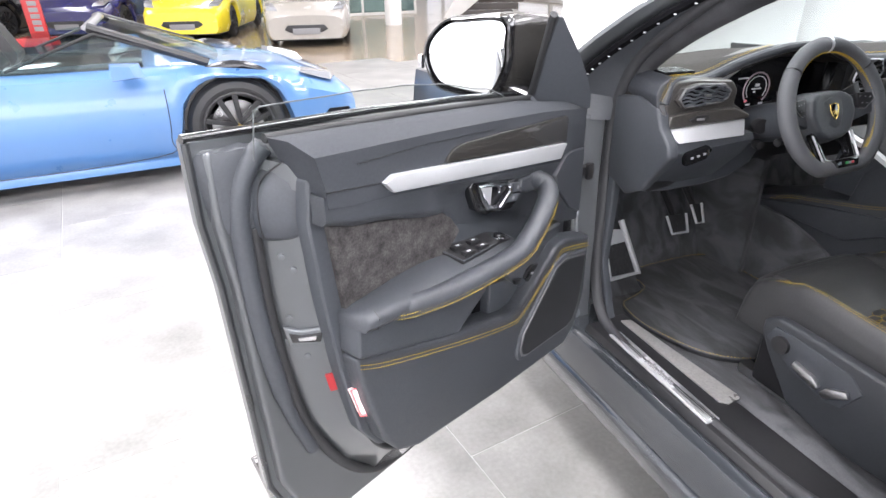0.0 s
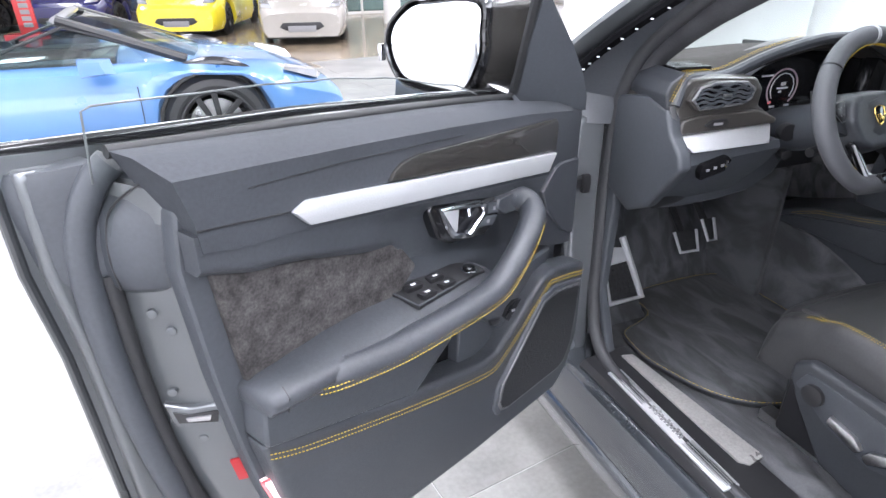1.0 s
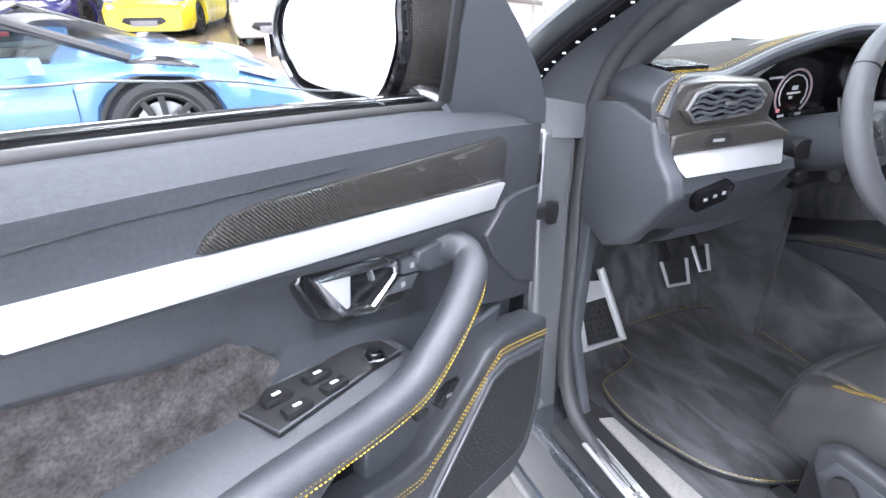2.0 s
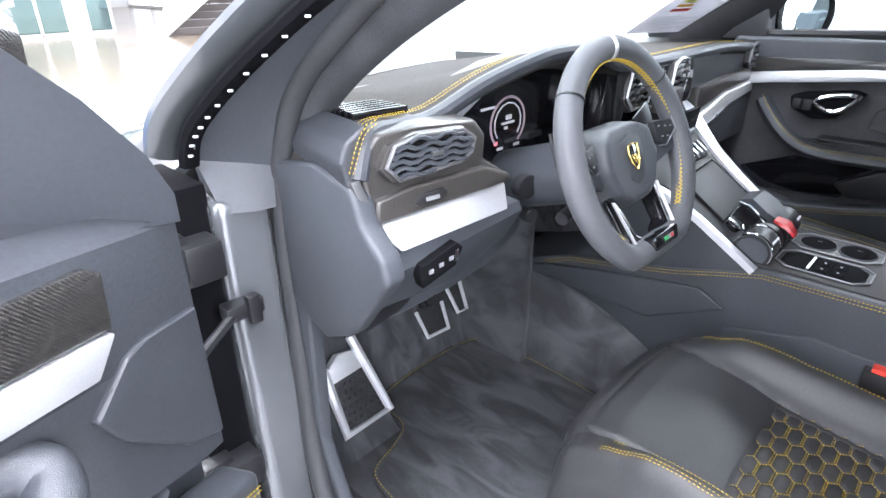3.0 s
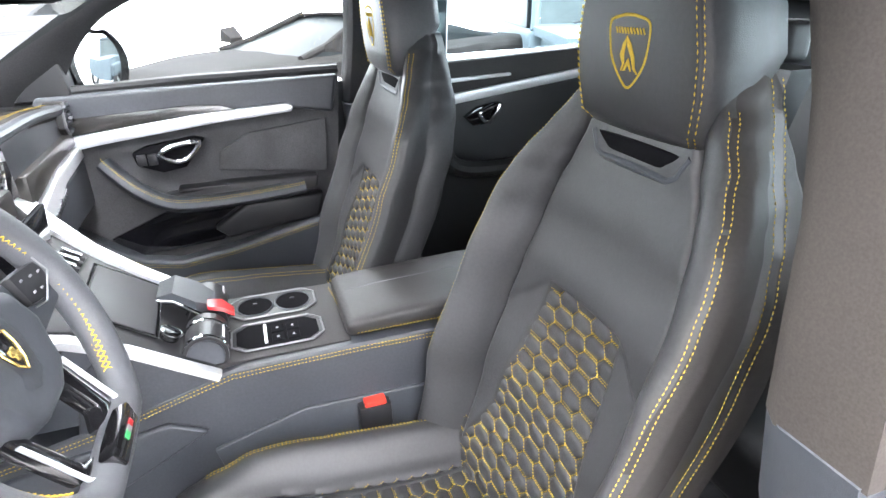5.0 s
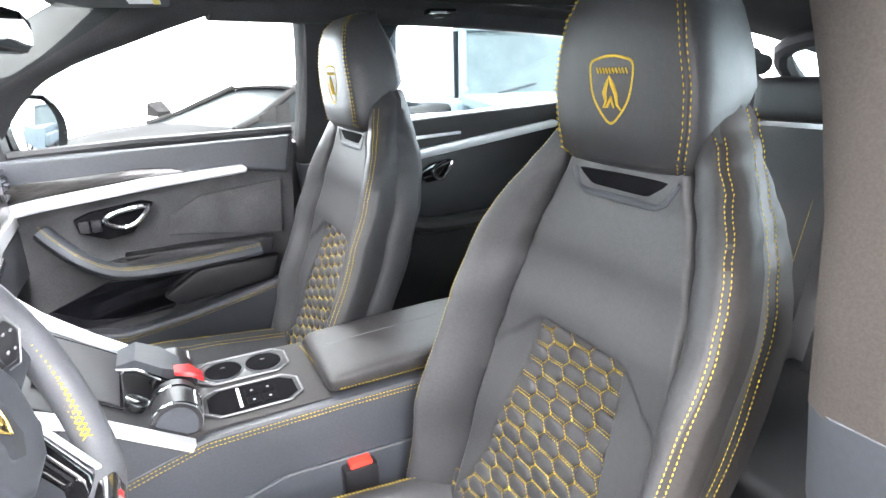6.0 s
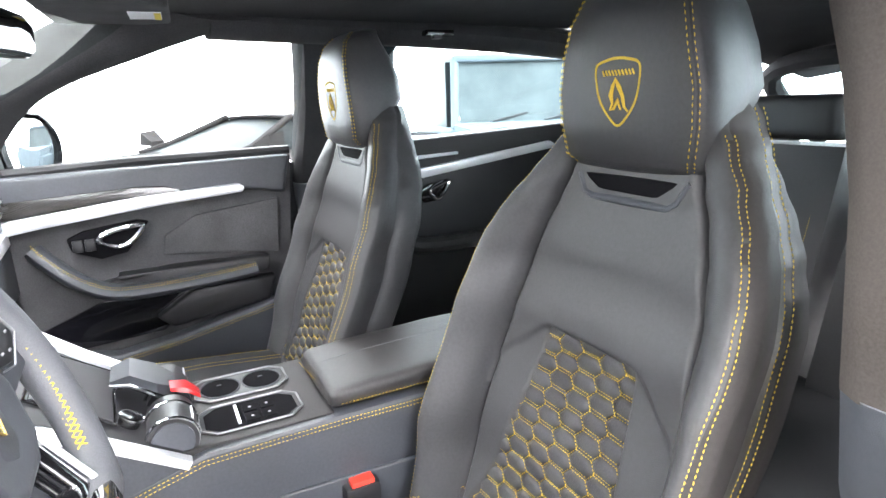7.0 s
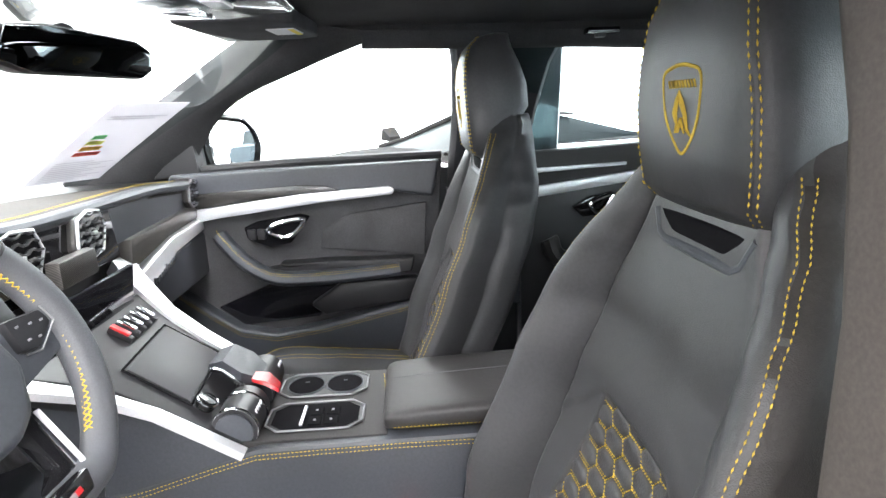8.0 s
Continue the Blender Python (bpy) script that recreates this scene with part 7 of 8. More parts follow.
# drive selector: drum, twin levers, red flip cover
part("drum", tube([(-0.090, 0.905, 0.870), (-0.005, 0.905, 0.870)], 0.036, 24), PLASTIC_DARK, con, "black selector drum")
part("drum_cap", tube([(-0.094, 0.905, 0.870), (-0.088, 0.905, 0.870)], 0.030, 24), PLASTIC, con, "grey drum end cap")
for x_ in (-0.086, -0.030, 0.045):
    part("drum_rim", tube([(x_, 0.905 + 0.0365 * math.cos(a), 0.870 + 0.0365 * math.sin(a)) for a in lin(0, 2 * math.pi, 29)[:-1]], 0.0026, 6, True), CHROME, con)
part("drum", tube([(0.028, 0.905, 0.870), (0.128, 0.905, 0.870)], 0.034, 24), PLASTIC_DARK, con)
part("drum_marks", joined(*[box(-0.070 + 0.010 * k, -0.066 + 0.010 * k, 0.873, 0.876, 0.884, 0.894, 0.0006) for k in range(4)]), PAPER, con)
part("drum_marks", joined(*[box(0.105 + 0.008 * k, 0.109 + 0.008 * k, 0.874, 0.877, 0.884, 0.892, 0.0006) for k in range(3)]), PAPER, con)
lev = part("lever", bevelled(loft([[(0.055, 0.985, 0.915), (0.122, 0.985, 0.915), (0.122, 0.985, 0.922), (0.055, 0.985, 0.922)], [(0.035, 0.955, 0.918), (0.118, 0.955, 0.918), (0.116, 0.955, 0.934), (0.038, 0.955, 0.934)], [(0.012, 0.918, 0.902), (0.108, 0.918, 0.902), (0.104, 0.918, 0.920), (0.016, 0.918, 0.920)], [(0.03, 0.890, 0.888), (0.09, 0.890, 0.888), (0.088, 0.890, 0.900), (0.032, 0.890, 0.900)]]), 0.009, 4), PLASTIC, con, "grey thrust lever")
part("lever_edge", tube([(0.055, 0.987, 0.914), (0.034, 0.955, 0.917), (0.010, 0.917, 0.901), (0.0, 0.885, 0.882)], 0.0042, 8), CHROME, lev)
part("lever_edge", tube([(0.010, 0.917, 0.901), (0.106, 0.914, 0.903)], 0.003, 8), CHROME, lev)
part("start_cover", bevelled(loft([[(0.012, 0.900, 0.903), (0.042, 0.900, 0.903), (0.042, 0.900, 0.909), (0.012, 0.900, 0.909)], [(0.008, 0.876, 0.896), (0.046, 0.876, 0.896), (0.044, 0.876, 0.904), (0.010, 0.876, 0.904)], [(0.014, 0.857, 0.879), (0.040, 0.857, 0.879), (0.038, 0.857, 0.886), (0.016, 0.857, 0.886)]]), 0.003), RED, con, "red flip cover over start button")
knob = part("volume_knob", prism([(0.016 * math.cos(a), 0.016 * math.sin(a)) for a in lin(0, 2 * math.pi, 25)[:-1]], 0.0, 0.016, 0.003, "XY", m=STK @ Matrix.Translation((-0.052, 0.066, 0.0))), GLOSS_BLACK, con, "black volume knob")
part("knob_ring", tube([STK @ Vector((-0.052 + 0.0165 * math.cos(a), 0.066 + 0.0165 * math.sin(a), 0.014)) for a in lin(0, 2 * math.pi, 25)[:-1]], 0.0022, 6, True), CHROME, knob)

buckle = thing("belt_buckle", "black seat belt buckle with red release button", "buckle", pose(-0.118, 0.655, 0.028))
part("stem", box(-0.014, 0.014, -0.03, 0.02, 0.55, 0.70, 0.006), PLASTIC_DARK, buckle)
part("housing", box(-0.016, 0.016, -0.035, 0.025, 0.66, 0.722, 0.006), PLASTIC_DARK, buckle)
part("button", box(-0.012, 0.012, -0.026, 0.014, 0.716, 0.730, 0.003), mat("buckle_red", (0.65, 0.05, 0.03), 0.4), buckle, "red release button")


# ---- passenger's door, closed ----
pd = thing("passenger_door", "closed dark grey car door with silver and carbon trim", "car door", pose(0, 0.025, 0.027))
part("card", prism([(0.50, 0.45), (1.30, 0.45), (1.32, 1.10), (1.24, 1.195), (0.50, 1.205), (0.535, 0.80)], 0.735, 0.80, 0.008, "YZ"), SUEDE_CARD, pd, "dark grey door card")
part("outer_skin", prism([(0.45, 0.34), (1.42, 0.34), (1.48, 1.0), (1.42, 1.10), (0.45, 1.155)], 0.92, 0.96, 0.01, "YZ"), PAINT, pd)
part("frame", prism([(0.47, 0.40), (1.38, 0.40), (1.37, 1.165), (0.47, 1.175)], 0.80, 0.92, 0.008, "YZ"), PAINT_DARK, pd)
part("upper_card", prism([(0.508, 1.205), (1.25, 1.192), (1.30, 1.10), (1.22, 1.075), (0.95, 1.115), (0.70, 1.13), (0.53, 1.10)], 0.712, 0.75, 0.012, "YZ", 4), LEATHER, pd, "leather upper card")
part("beltline", tube([(0.755, 0.50, 1.215), (0.752, 0.9, 1.210), (0.745, 1.26, 1.195)], 0.013, 8), RUBBER, pd)
part("trim_strip", prism([(0.638, 1.126), (0.652, 1.136), (0.90, 1.125), (1.21, 1.090), (1.24, 1.05), (1.12, 1.068), (0.85, 1.098), (0.645, 1.113)], 0.700, 0.722, 0.005, "YZ"), SILVER, pd, "satin silver trim strip")
part("carbon_insert", prism([(0.785, 1.128), (0.83, 1.145), (0.90, 1.150), (1.22, 1.135), (1.22, 1.092), (0.95, 1.118)], 0.703, 0.72, 0.004, "YZ"), CARBON, pd, "lacquered carbon insert")
part("suede_insert", prism([(0.55, 1.085), (0.77, 1.06), (0.85, 1.015), (0.86, 0.965), (0.56, 0.93)], 0.722, 0.737, 0.006, "YZ"), SUEDE_CARD, pd)
part("handle_bezel", prism([(0.882, 1.058), (0.91, 1.066), (1.03, 1.050), (1.068, 1.034), (1.06, 1.0), (1.00, 0.975), (0.94, 0.985)], 0.712, 0.737, 0.006, "YZ"), PART_AND_SHADE_BLACK, pd, "black handle bezel")
part("inner_handle", tube(spline([(0.708, 0.897, 1.052), (0.708, 0.965, 1.046), (0.708, 1.0, 1.025), (0.708, 0.965, 1.005), (0.708, 0.93, 1.012)], 4, True), 0.008, 8, True), CHROME, pd, "chrome inner door handle")
for b in (1.018, 1.045):
    part("lock_button", box(0.704, 0.714, b - 0.010, b + 0.012, 1.0, 1.03, 0.003), PLASTIC_DARK, pd)
parm = spline([(0.725, 1.14, 1.015), (0.715, 1.115, 0.985), (0.69, 1.06, 0.935), (0.68, 0.99, 0.897), (0.682, 0.90, 0.888), (0.685, 0.75, 0.893), (0.695, 0.635, 0.900)], 6)
part("armrest_pull", tube(parm, 0.027, 12, flat=0.75), LEATHER, pd, "leather armrest and pull")
part("stitching", stitches([[p + Vector((-0.022 - 0.002 * k, 0, 0.012 + 0.006 * k)) for p in parm] for k in (0, 1)]), YELLOW, pd, "yellow stitching", kind="stuff")
part("armrest_top", prism([(0.59, 0.93), (0.60, 0.885), (0.98, 0.885), (1.02, 0.915), (0.85, 0.935)], 0.69, 0.74, 0.012, "YZ", 3), PLASTIC_DARK, pd)
part("switch_panel", box(0.684, 0.735, 0.84, 0.97, 0.925, 0.932, 0.003), PLASTIC_DARK, pd)
# pocket depth is only a black sheet on the card
part("map_pocket", prism([(0.80, 0.86), (1.02, 0.86), (1.17, 0.80), (1.10, 0.74), (0.88, 0.755)], 0.728, 0.738, 0.004, "YZ"), SCREEN, pd, "flat black sheet standing in for a shaded door pocket")
part("pocket_lip", prism([(0.58, 0.87), (0.80, 0.865), (0.90, 0.80), (0.86, 0.765), (0.60, 0.80)], 0.70, 0.74, 0.012, "YZ", 3), PLASTIC_DARK, pd)
LP = [(1.30, 0.90), (1.18, 0.80), (1.10, 0.742), (1.00, 0.722), (0.86, 0.742), (0.60, 0.800), (0.545, 0.79), (0.53, 0.47), (1.28, 0.47)]
part("lower_pad", prism(LP, 0.685, 0.74, 0.014, "YZ", 4), LEATHER, pd, "leather lower pad")
part("stitching", stitches([[(0.6835, y, z - 0.012 - k) for y, z in LP[:7]] for k in (0, 0.007)]), YELLOW, pd, kind="stuff")
gl = part("window_pane", sheet(lambda u, v: Vector((0.80 - 0.15 * v - 0.03 * v * v, 0.46 + 0.80 * u - 0.36 * u * v, 1.19 + 0.34 * v)), lin(0, 1, 6), lin(0, 1, 6)), GLASS_CAR, pd, "clear side window")
gl.visible_shadow = False
part("sail", prism([(1.17, 1.185), (1.30, 1.18), (1.18, 1.30)], 0.72, 0.80, 0.008, "YZ"), PLASTIC_DARK, pd)
PMM = Matrix.Translation((0.92, 1.125, 1.245)) @ pose(0, 0, 0, 0, 0, -24)
pg = [(-a, b) for a, b in glassp]
part("mirror_glass", prism(pg, -0.004, 0.0, 0.001, m=PMM), MIRROR, pd, "door mirror glass")
def pring(k, y, dx=0.0):
    return [PMM @ Vector((a * k + dx, y, b * k * 1.04)) for a, b in pg]
part("mirror_rim", loft([pring(1.03, 0.004), pring(1.08, -0.012), pring(1.20, -0.006), pring(1.23, 0.02), pring(1.20, 0.03)], cap=False), GLOSS_BLACK, pd)
part("mirror_housing", loft([pring(1.225, 0.018), pring(1.22, 0.06), pring(1.05, 0.12, -0.02), pring(0.7, 0.16, -0.03), pring(0.3, 0.175, -0.04)]), CARBON, pd, "carbon mirror housing")
part("mirror_arm", tube([PMM @ Vector(p) for p in ((-0.05, 0.06, -0.08), (-0.16, 0.06, -0.085))], 0.028, 8, flat=0.7), GLOSS_BLACK, pd)


def rear_door(s):
    rd = thing("rear_door", "closed dark rear car door in shade", "car door", pose(0, 0, 0.016), group="rear doors")
    part("card", prism([(0.30, 0.45), (0.30, 1.20), (-0.45, 1.235), (-0.46, 0.75), (-0.30, 0.45)], s * 0.74, s * 0.80, 0.008, "YZ"), PLASTIC_DARK, rd)
    part("outer_skin", prism([(0.38 + 0.06 * s, 0.34), (-0.40, 0.34), (-0.47, 1.24), (0.40 + 0.04 * s, 1.22)], s * 0.92, s * 0.96, 0.01, "YZ"), PAINT, rd)
    part("frame", prism([(0.30, 0.40), (-0.36, 0.40), (-0.45, 1.25), (0.30, 1.22)], s * 0.80, s * 0.92, 0.008, "YZ"), PAINT_DARK, rd)
    part("upper_card", prism([(0.30, 1.10), (0.30, 1.225), (-0.45, 1.26), (-0.45, 1.18)], s * 0.715, s * 0.75, 0.01, "YZ", 3), LEATHER_DARK, rd)
    part("trim_strip", prism([(0.28, 1.095), (0.28, 1.125), (-0.36, 1.20), (-0.38, 1.19), (-0.37, 1.175)], s * 0.70, s * 0.722, 0.004, "YZ"), SILVER, rd)
    part("trim_strip", prism([(0.28, 1.165), (0.28, 1.178), (0.0, 1.187), (0.0, 1.178)], s * 0.705, s * 0.722, 0.003, "YZ"), SILVER, rd)
    part("handle_bezel", prism([(0.03, 1.10), (0.10, 1.09), (0.15, 1.06), (0.12, 1.03), (0.06, 1.035)], s * 0.715, s * 0.745, 0.006, "YZ"), GLOSS_BLACK, rd)
    part("inner_handle", tube(spline([(s * 0.71, 0.035, 1.095), (s * 0.71, 0.09, 1.08), (s * 0.71, 0.10, 1.06), (s * 0.71, 0.07, 1.045)], 4, True), 0.007, 8, True), CHROME, rd)
    part("armrest", tube(spline([(s * 0.72, 0.22, 0.97), (s * 0.70, 0.15, 0.90), (s * 0.70, -0.25, 0.90)], 6), 0.028, 10), LEATHER_DARK, rd)
    g = part("window_pane", sheet(lambda u, v: Vector((s * (0.80 - 0.17 * v), 0.34 - 0.84 * u + 0.06 * v * u, 1.21 + 0.04 * u + (0.30 - 0.10 * u) * v)), lin(0, 1, 5), lin(0, 1, 5)), GLASS_TINT, rd, "tinted rear side window")
    g.visible_shadow = False
    return rd


rear_door(1)
rear_door(-1)

# ---- roof fittings ----
vis = thing("sun_visor", "folded grey suede sun visor with a white warning label", "sun visor", pose(0, 0.03, 0.03))
part("pad", prism([(0.20, 1.00), (0.50, 0.985), (0.485, 0.82), (0.455, 0.775), (0.24, 0.79), (0.20, 0.84)], 1.503, 1.533, 0.007, "XY", 3), SUEDE, vis)
part("label", prism([(0.30, 0.855), (0.385, 0.850), (0.375, 0.795), (0.295, 0.80)], 1.5005, 1.5025, 0, "XY"), PAPER, vis, "white and yellow warning label")
part("label_band", prism([(0.297, 0.812), (0.378, 0.807), (0.375, 0.796), (0.295, 0.801)], 1.4995, 1.5003, 0, "XY"), mat("label_yellow", (0.75, 0.6, 0.05), 0.6), vis)
copy_thing(vis, pose(-0.70, 0.03, 0.03))
oh = thing("overhead_console", "gloss black overhead lamp console", "overhead console", pose(0, 0.03, 0.03))
part("panel", prism([(-0.14, 1.02), (0.14, 1.02), (0.16, 0.88), (0.10, 0.76), (-0.10, 0.76), (-0.16, 0.88)], 1.50, 1.54, 0.012, "XY", 3), GLOSS_BLACK, oh)
part("lamp", prism([(0.05, 0.96), (0.12, 0.95), (0.125, 0.90), (0.055, 0.90)], 1.497, 1.501, 0.001, "XY"), CHROME, oh)
part("lamp", prism([(-0.05, 0.96), (-0.12, 0.95), (-0.125, 0.90), (-0.055, 0.90)], 1.497, 1.501, 0.001, "XY"), CHROME, oh)
part("button", box(-0.03, 0.03, 0.84, 0.87, 1.496, 1.502, 0.002), STEEL, oh)
rv = thing("interior_mirror", "black-backed interior rear-view mirror", "mirror")
RM = Matrix.Translation((-0.100, 1.03, 1.457)) @ pose(0, 0, 0, 6, 0, -12)
rvp = [(1.15 * a, 0.92 * b) for a, b in ((-0.125, -0.02), (-0.11, 0.024), (-0.05, 0.032), (0.09, 0.028), (0.118, 0.014), (0.12, -0.018), (0.10, -0.032), (-0.08, -0.034))]
part("housing", prism(rvp, 0.0, 0.035, 0.010, segs=3, m=RM), PLASTIC_DARK, rv)
part("glass", prism([(a * 0.95, b * 0.9) for a, b in rvp], -0.003, 0.001, 0.001, m=RM), mat("mirror_dim", (0.07, 0.075, 0.08), 0.03, metal=1.0), rv, "dimmed mirror glass")
part("stem", tube([RM @ Vector((0, 0.03, 0.02)), Vector((-0.02, 1.13, 1.51)), Vector((-0.01, 1.16, 1.54))], 0.016, 10), PLASTIC_DARK, rv)
gh = thing("coat_hook", "black roof grab handle mount", "handle", pose(0, 0.03, 0.036))
part("plate", box(0.545, 0.60, 0.06, 0.14, 1.498, 1.512, 0.004), SCREEN, gh)
part("hook", box(0.56, 0.58, 0.09, 0.115, 1.49, 1.500, 0.003), PLASTIC_DARK, gh)
slip = thing("price_sheet", "white data sheet with colour bars behind the windscreen", "paper sheet")


def ws_in(u, v):
    p = WS(u, v)
    return p + Vector((0, -0.012, -0.010))


def on_sheet(a, b, lift=0.0):
    return ws_in(0.84 + 0.11 * a + (-0.06 + 0.03 * a) * b, 0.20 + 0.45 * b) + Vector((0, -lift, -lift))


part("sheet", sheet(on_sheet, lin(0, 1, 4), lin(0, 1, 4), 0.001, (0, -1, -1)), PAPER_THIN, slip)
for k, (c, w) in enumerate((((0.1, 0.5, 0.15), 0.25), ((0.6, 0.65, 0.1), 0.32), ((0.75, 0.4, 0.05), 0.40), ((0.6, 0.08, 0.05), 0.48))):
    part("bar", sheet(lambda a, b: on_sheet(0.18 + 0.7 * w * a, 0.60 - 0.07 * k + 0.05 * b, 0.004), (0, 1), (0, 1)), mat("bar_%d" % k, c, 0.6), slip)
for k in range(12):
    part("text_bar", sheet(lambda a, b: on_sheet(0.08 + (0.5 + 0.14 * (k % 3)) * a, 0.06 + 0.027 * k + 0.5 * (k > 9) + 0.012 * b, 0.004), (0, 1), (0, 1)), mat("ink", (0.35, 0.36, 0.38), 0.7), slip)


# ---- other cars in the hall ----
def other_car(label, M, paint, L=4.45, W=1.92, H=1.18, wb=2.62, R=0.335, hood=0.72, cowl=0.86, deck=0.93, roof=True, front=0.95, cab=(0.30, 0.36, 0.62, 0.86), plate=True):
    """A low sports car: lofted body with open arches, cabin glass, wheels, lamps and grille."""
    car = thing("car", label, "car", M, group="cars in the hall")
    rear_oh = L - front - wb
    ax = (0.0, -wb)
    rings, N = [], 70
    for i in range(N):
        f = i / (N - 1)
        y = front - f * L
        nose = min(1, f / 0.10)
        tail = min(1, (1 - f) / 0.07)
        w = W / 2 * (0.86 + 0.14 * nose ** 0.5) * (0.90 + 0.10 * tail ** 0.6) * (0.975 + 0.025 * math.cos((f - 0.25) * 4 * math.pi))
        top = hood * (0.74 + 0.26 * nose ** 0.6) + (cowl - hood) * min(1, max(0, (f - 0.05) / 0.27)) if f < 0.34 else cowl + (deck - cowl) * (f - 0.34) / 0.66
        top *= (0.92 + 0.08 * tail)
        bot = 0.16
        for a in ax:
            d = abs(y - a)
            if d < R + 0.05:
                bot = max(bot, R + math.sqrt(max(0, (R + 0.05) ** 2 - d * d)))
        bot = min(bot, top - 0.05)
        hip = 0.03 * math.exp(-((y - ax[0]) / 0.4) ** 2) + 0.04 * math.exp(-((y - ax[1]) / 0.5) ** 2)
        mid = bot + (top - bot) * 0.55
        half = [(w * 0.90, bot), (w * 0.985, bot + (top - bot) * 0.22), (w, mid), (w * 0.985, bot + (top - bot) * 0.80), (w * 0.93, top - 0.04 + hip), (w * 0.84, top - 0.005 + hip), (w * 0.5, top + 0.02), (0, top + 0.03)]
        rings.append([(x, y, z) for x, z in half] + [(-x, y, z) for x, z in half[-2::-1]])
    part("body", loft(rings), paint, car, "", 28)
    part("underbody", box(-W * 0.40, W * 0.40, front - L + 0.15, front - 0.15, 0.12, 0.45, 0.03), PLASTIC_DARK, car)
    for a in ax:
        for s in (-1, 1):
            wx = s * (W / 2 - 0.125)
            w_ = part("wheel", tube([(wx, a + (R - 0.055) * math.cos(t), R + (R - 0.055) * math.sin(t)) for t in lin(0, 2 * math.pi, 33)[:-1]], 0.075, 10, True, up=(1, 0, 0)), RUBBER, car)
            FM_ = pose(wx + s * 0.06, a, R, 0, 0, -90 * s)
            part("rim", tube([(wx + s * 0.068, a + (R - 0.095) * math.cos(t), R + (R - 0.095) * math.sin(t)) for t in lin(0, 2 * math.pi, 33)[:-1]], 0.014, 8, True, up=(1, 0, 0)), PLASTIC_DARK, w_)
            part("brake_disc", disc(R * 0.55, 0.02, 20, pose(wx - s * 0.02, a, R, 0, 0, 90)), STEEL, w_)
            for k in range(5):
                sp = joined(*[prism([(-0.018 + o, 0.02), (0.018 + o, 0.02), (0.022 + o * 3.2, R - 0.095), (-0.022 + o * 3.2, R - 0.095)], -0.015, 0.018, 0.004, m=FM_ @ pose(0, 0, 0, 0, 72 * k + 15, 0)) for o in (-0.02, 0.02)])
                part("spoke", sp, PLASTIC_DARK, w_)
            part("hub_cap", disc(0.03, -0.012, 12, FM_), GOLD, w_)
            part("arch_liner", tube([(wx - s * 0.02, a + (R + 0.035) * math.cos(t), R + (R + 0.035) * math.sin(t)) for t in lin(0.02, math.pi - 0.02, 20)], 0.10, 8, flat=0.15, up=(1, 0, 0)), SCREEN, car)
    # cabin
    ys = [front - c * L for c in cab]
    if roof:
        G = []
        for y, z, w in ((ys[0], cowl + 0.0, W * 0.40), (ys[1], cowl + 0.22 * (H - cowl) + 0.02, W * 0.385), ((ys[1] * 0.5 + ys[2] * 0.5), H, W * 0.30), (ys[2], H - 0.02, W * 0.30), (ys[3], deck + 0.02, W * 0.34)):
            G.append([(w, y, cowl - 0.05), (w * 0.97, y, cowl + (z - cowl) * 0.5), (w * 0.86, y, z - 0.01), (w * 0.45, y, z + 0.012), (0, y, z + 0.015), (-w * 0.45, y, z + 0.012), (-w * 0.86, y, z - 0.01), (-w * 0.97, y, cowl + (z - cowl) * 0.5), (-w, y, cowl - 0.05)])
        part("cabin_glass", loft(G), mat("dark_glass", (0.010, 0.012, 0.013), 0.4, spec=0.08), car, "dark cabin glass", 30)
        part("roof", sheet(lambda u, v: Vector(((u - 0.5) * W * 0.56, ys[1] * 0.5 + ys[2] * 0.5 + 0.1 - (0.1 + ys[1] * 0.5 - ys[2] * 0.5 + 0.1) * v, H + 0.018 - 0.02 * (2 * u - 1) ** 2)), lin(0, 1, 6), lin(0, 1, 4), 0.02, (0, 0, -1)), paint, car)
        for s in (-1, 1):
            part("pillar", tube([(s * W * 0.40, ys[0] + 0.02, cowl), (s * W * 0.36, ys[1], cowl + 0.25 * (H - cowl)), (s * W * 0.27, (ys[1] + ys[2]) / 2 + 0.05, H)], 0.03, 8), paint, car)
    else:
        # open two-seater: raked screen, header rail, seats behind
        for s in (-1, 1):
            part("screen_pillar", tube([(s * W * 0.40, ys[0], cowl + 0.01), (s * W * 0.33, ys[0] - 0.75, H - 0.02)], 0.035, 8), PLASTIC_DARK, car)
            part("seat", bevelled(loft([[(s * 0.36 - 0.2, ys[2] + 0.35, 0.75), (s * 0.36 + 0.2, ys[2] + 0.35, 0.75), (s * 0.36 + 0.2, ys[2] + 0.15, 0.75), (s * 0.36 - 0.2, ys[2] + 0.15, 0.75)], [(s * 0.36 - 0.13, ys[2] + 0.2, 1.12), (s * 0.36 + 0.13, ys[2] + 0.2, 1.12), (s * 0.36 + 0.13, ys[2] + 0.08, 1.12), (s * 0.36 - 0.13, ys[2] + 0.08, 1.12)]]), 0.04, 3), PLASTIC_DARK, car)
            part("side_window_frame", tube([(s * W * 0.40, ys[0] - 0.05, cowl + 0.03), (s * W * 0.35, ys[0] - 0.72, H - 0.06), (s * W * 0.37, ys[0] - 1.3, cowl + 0.04)], 0.012, 6), PLASTIC_DARK, car)
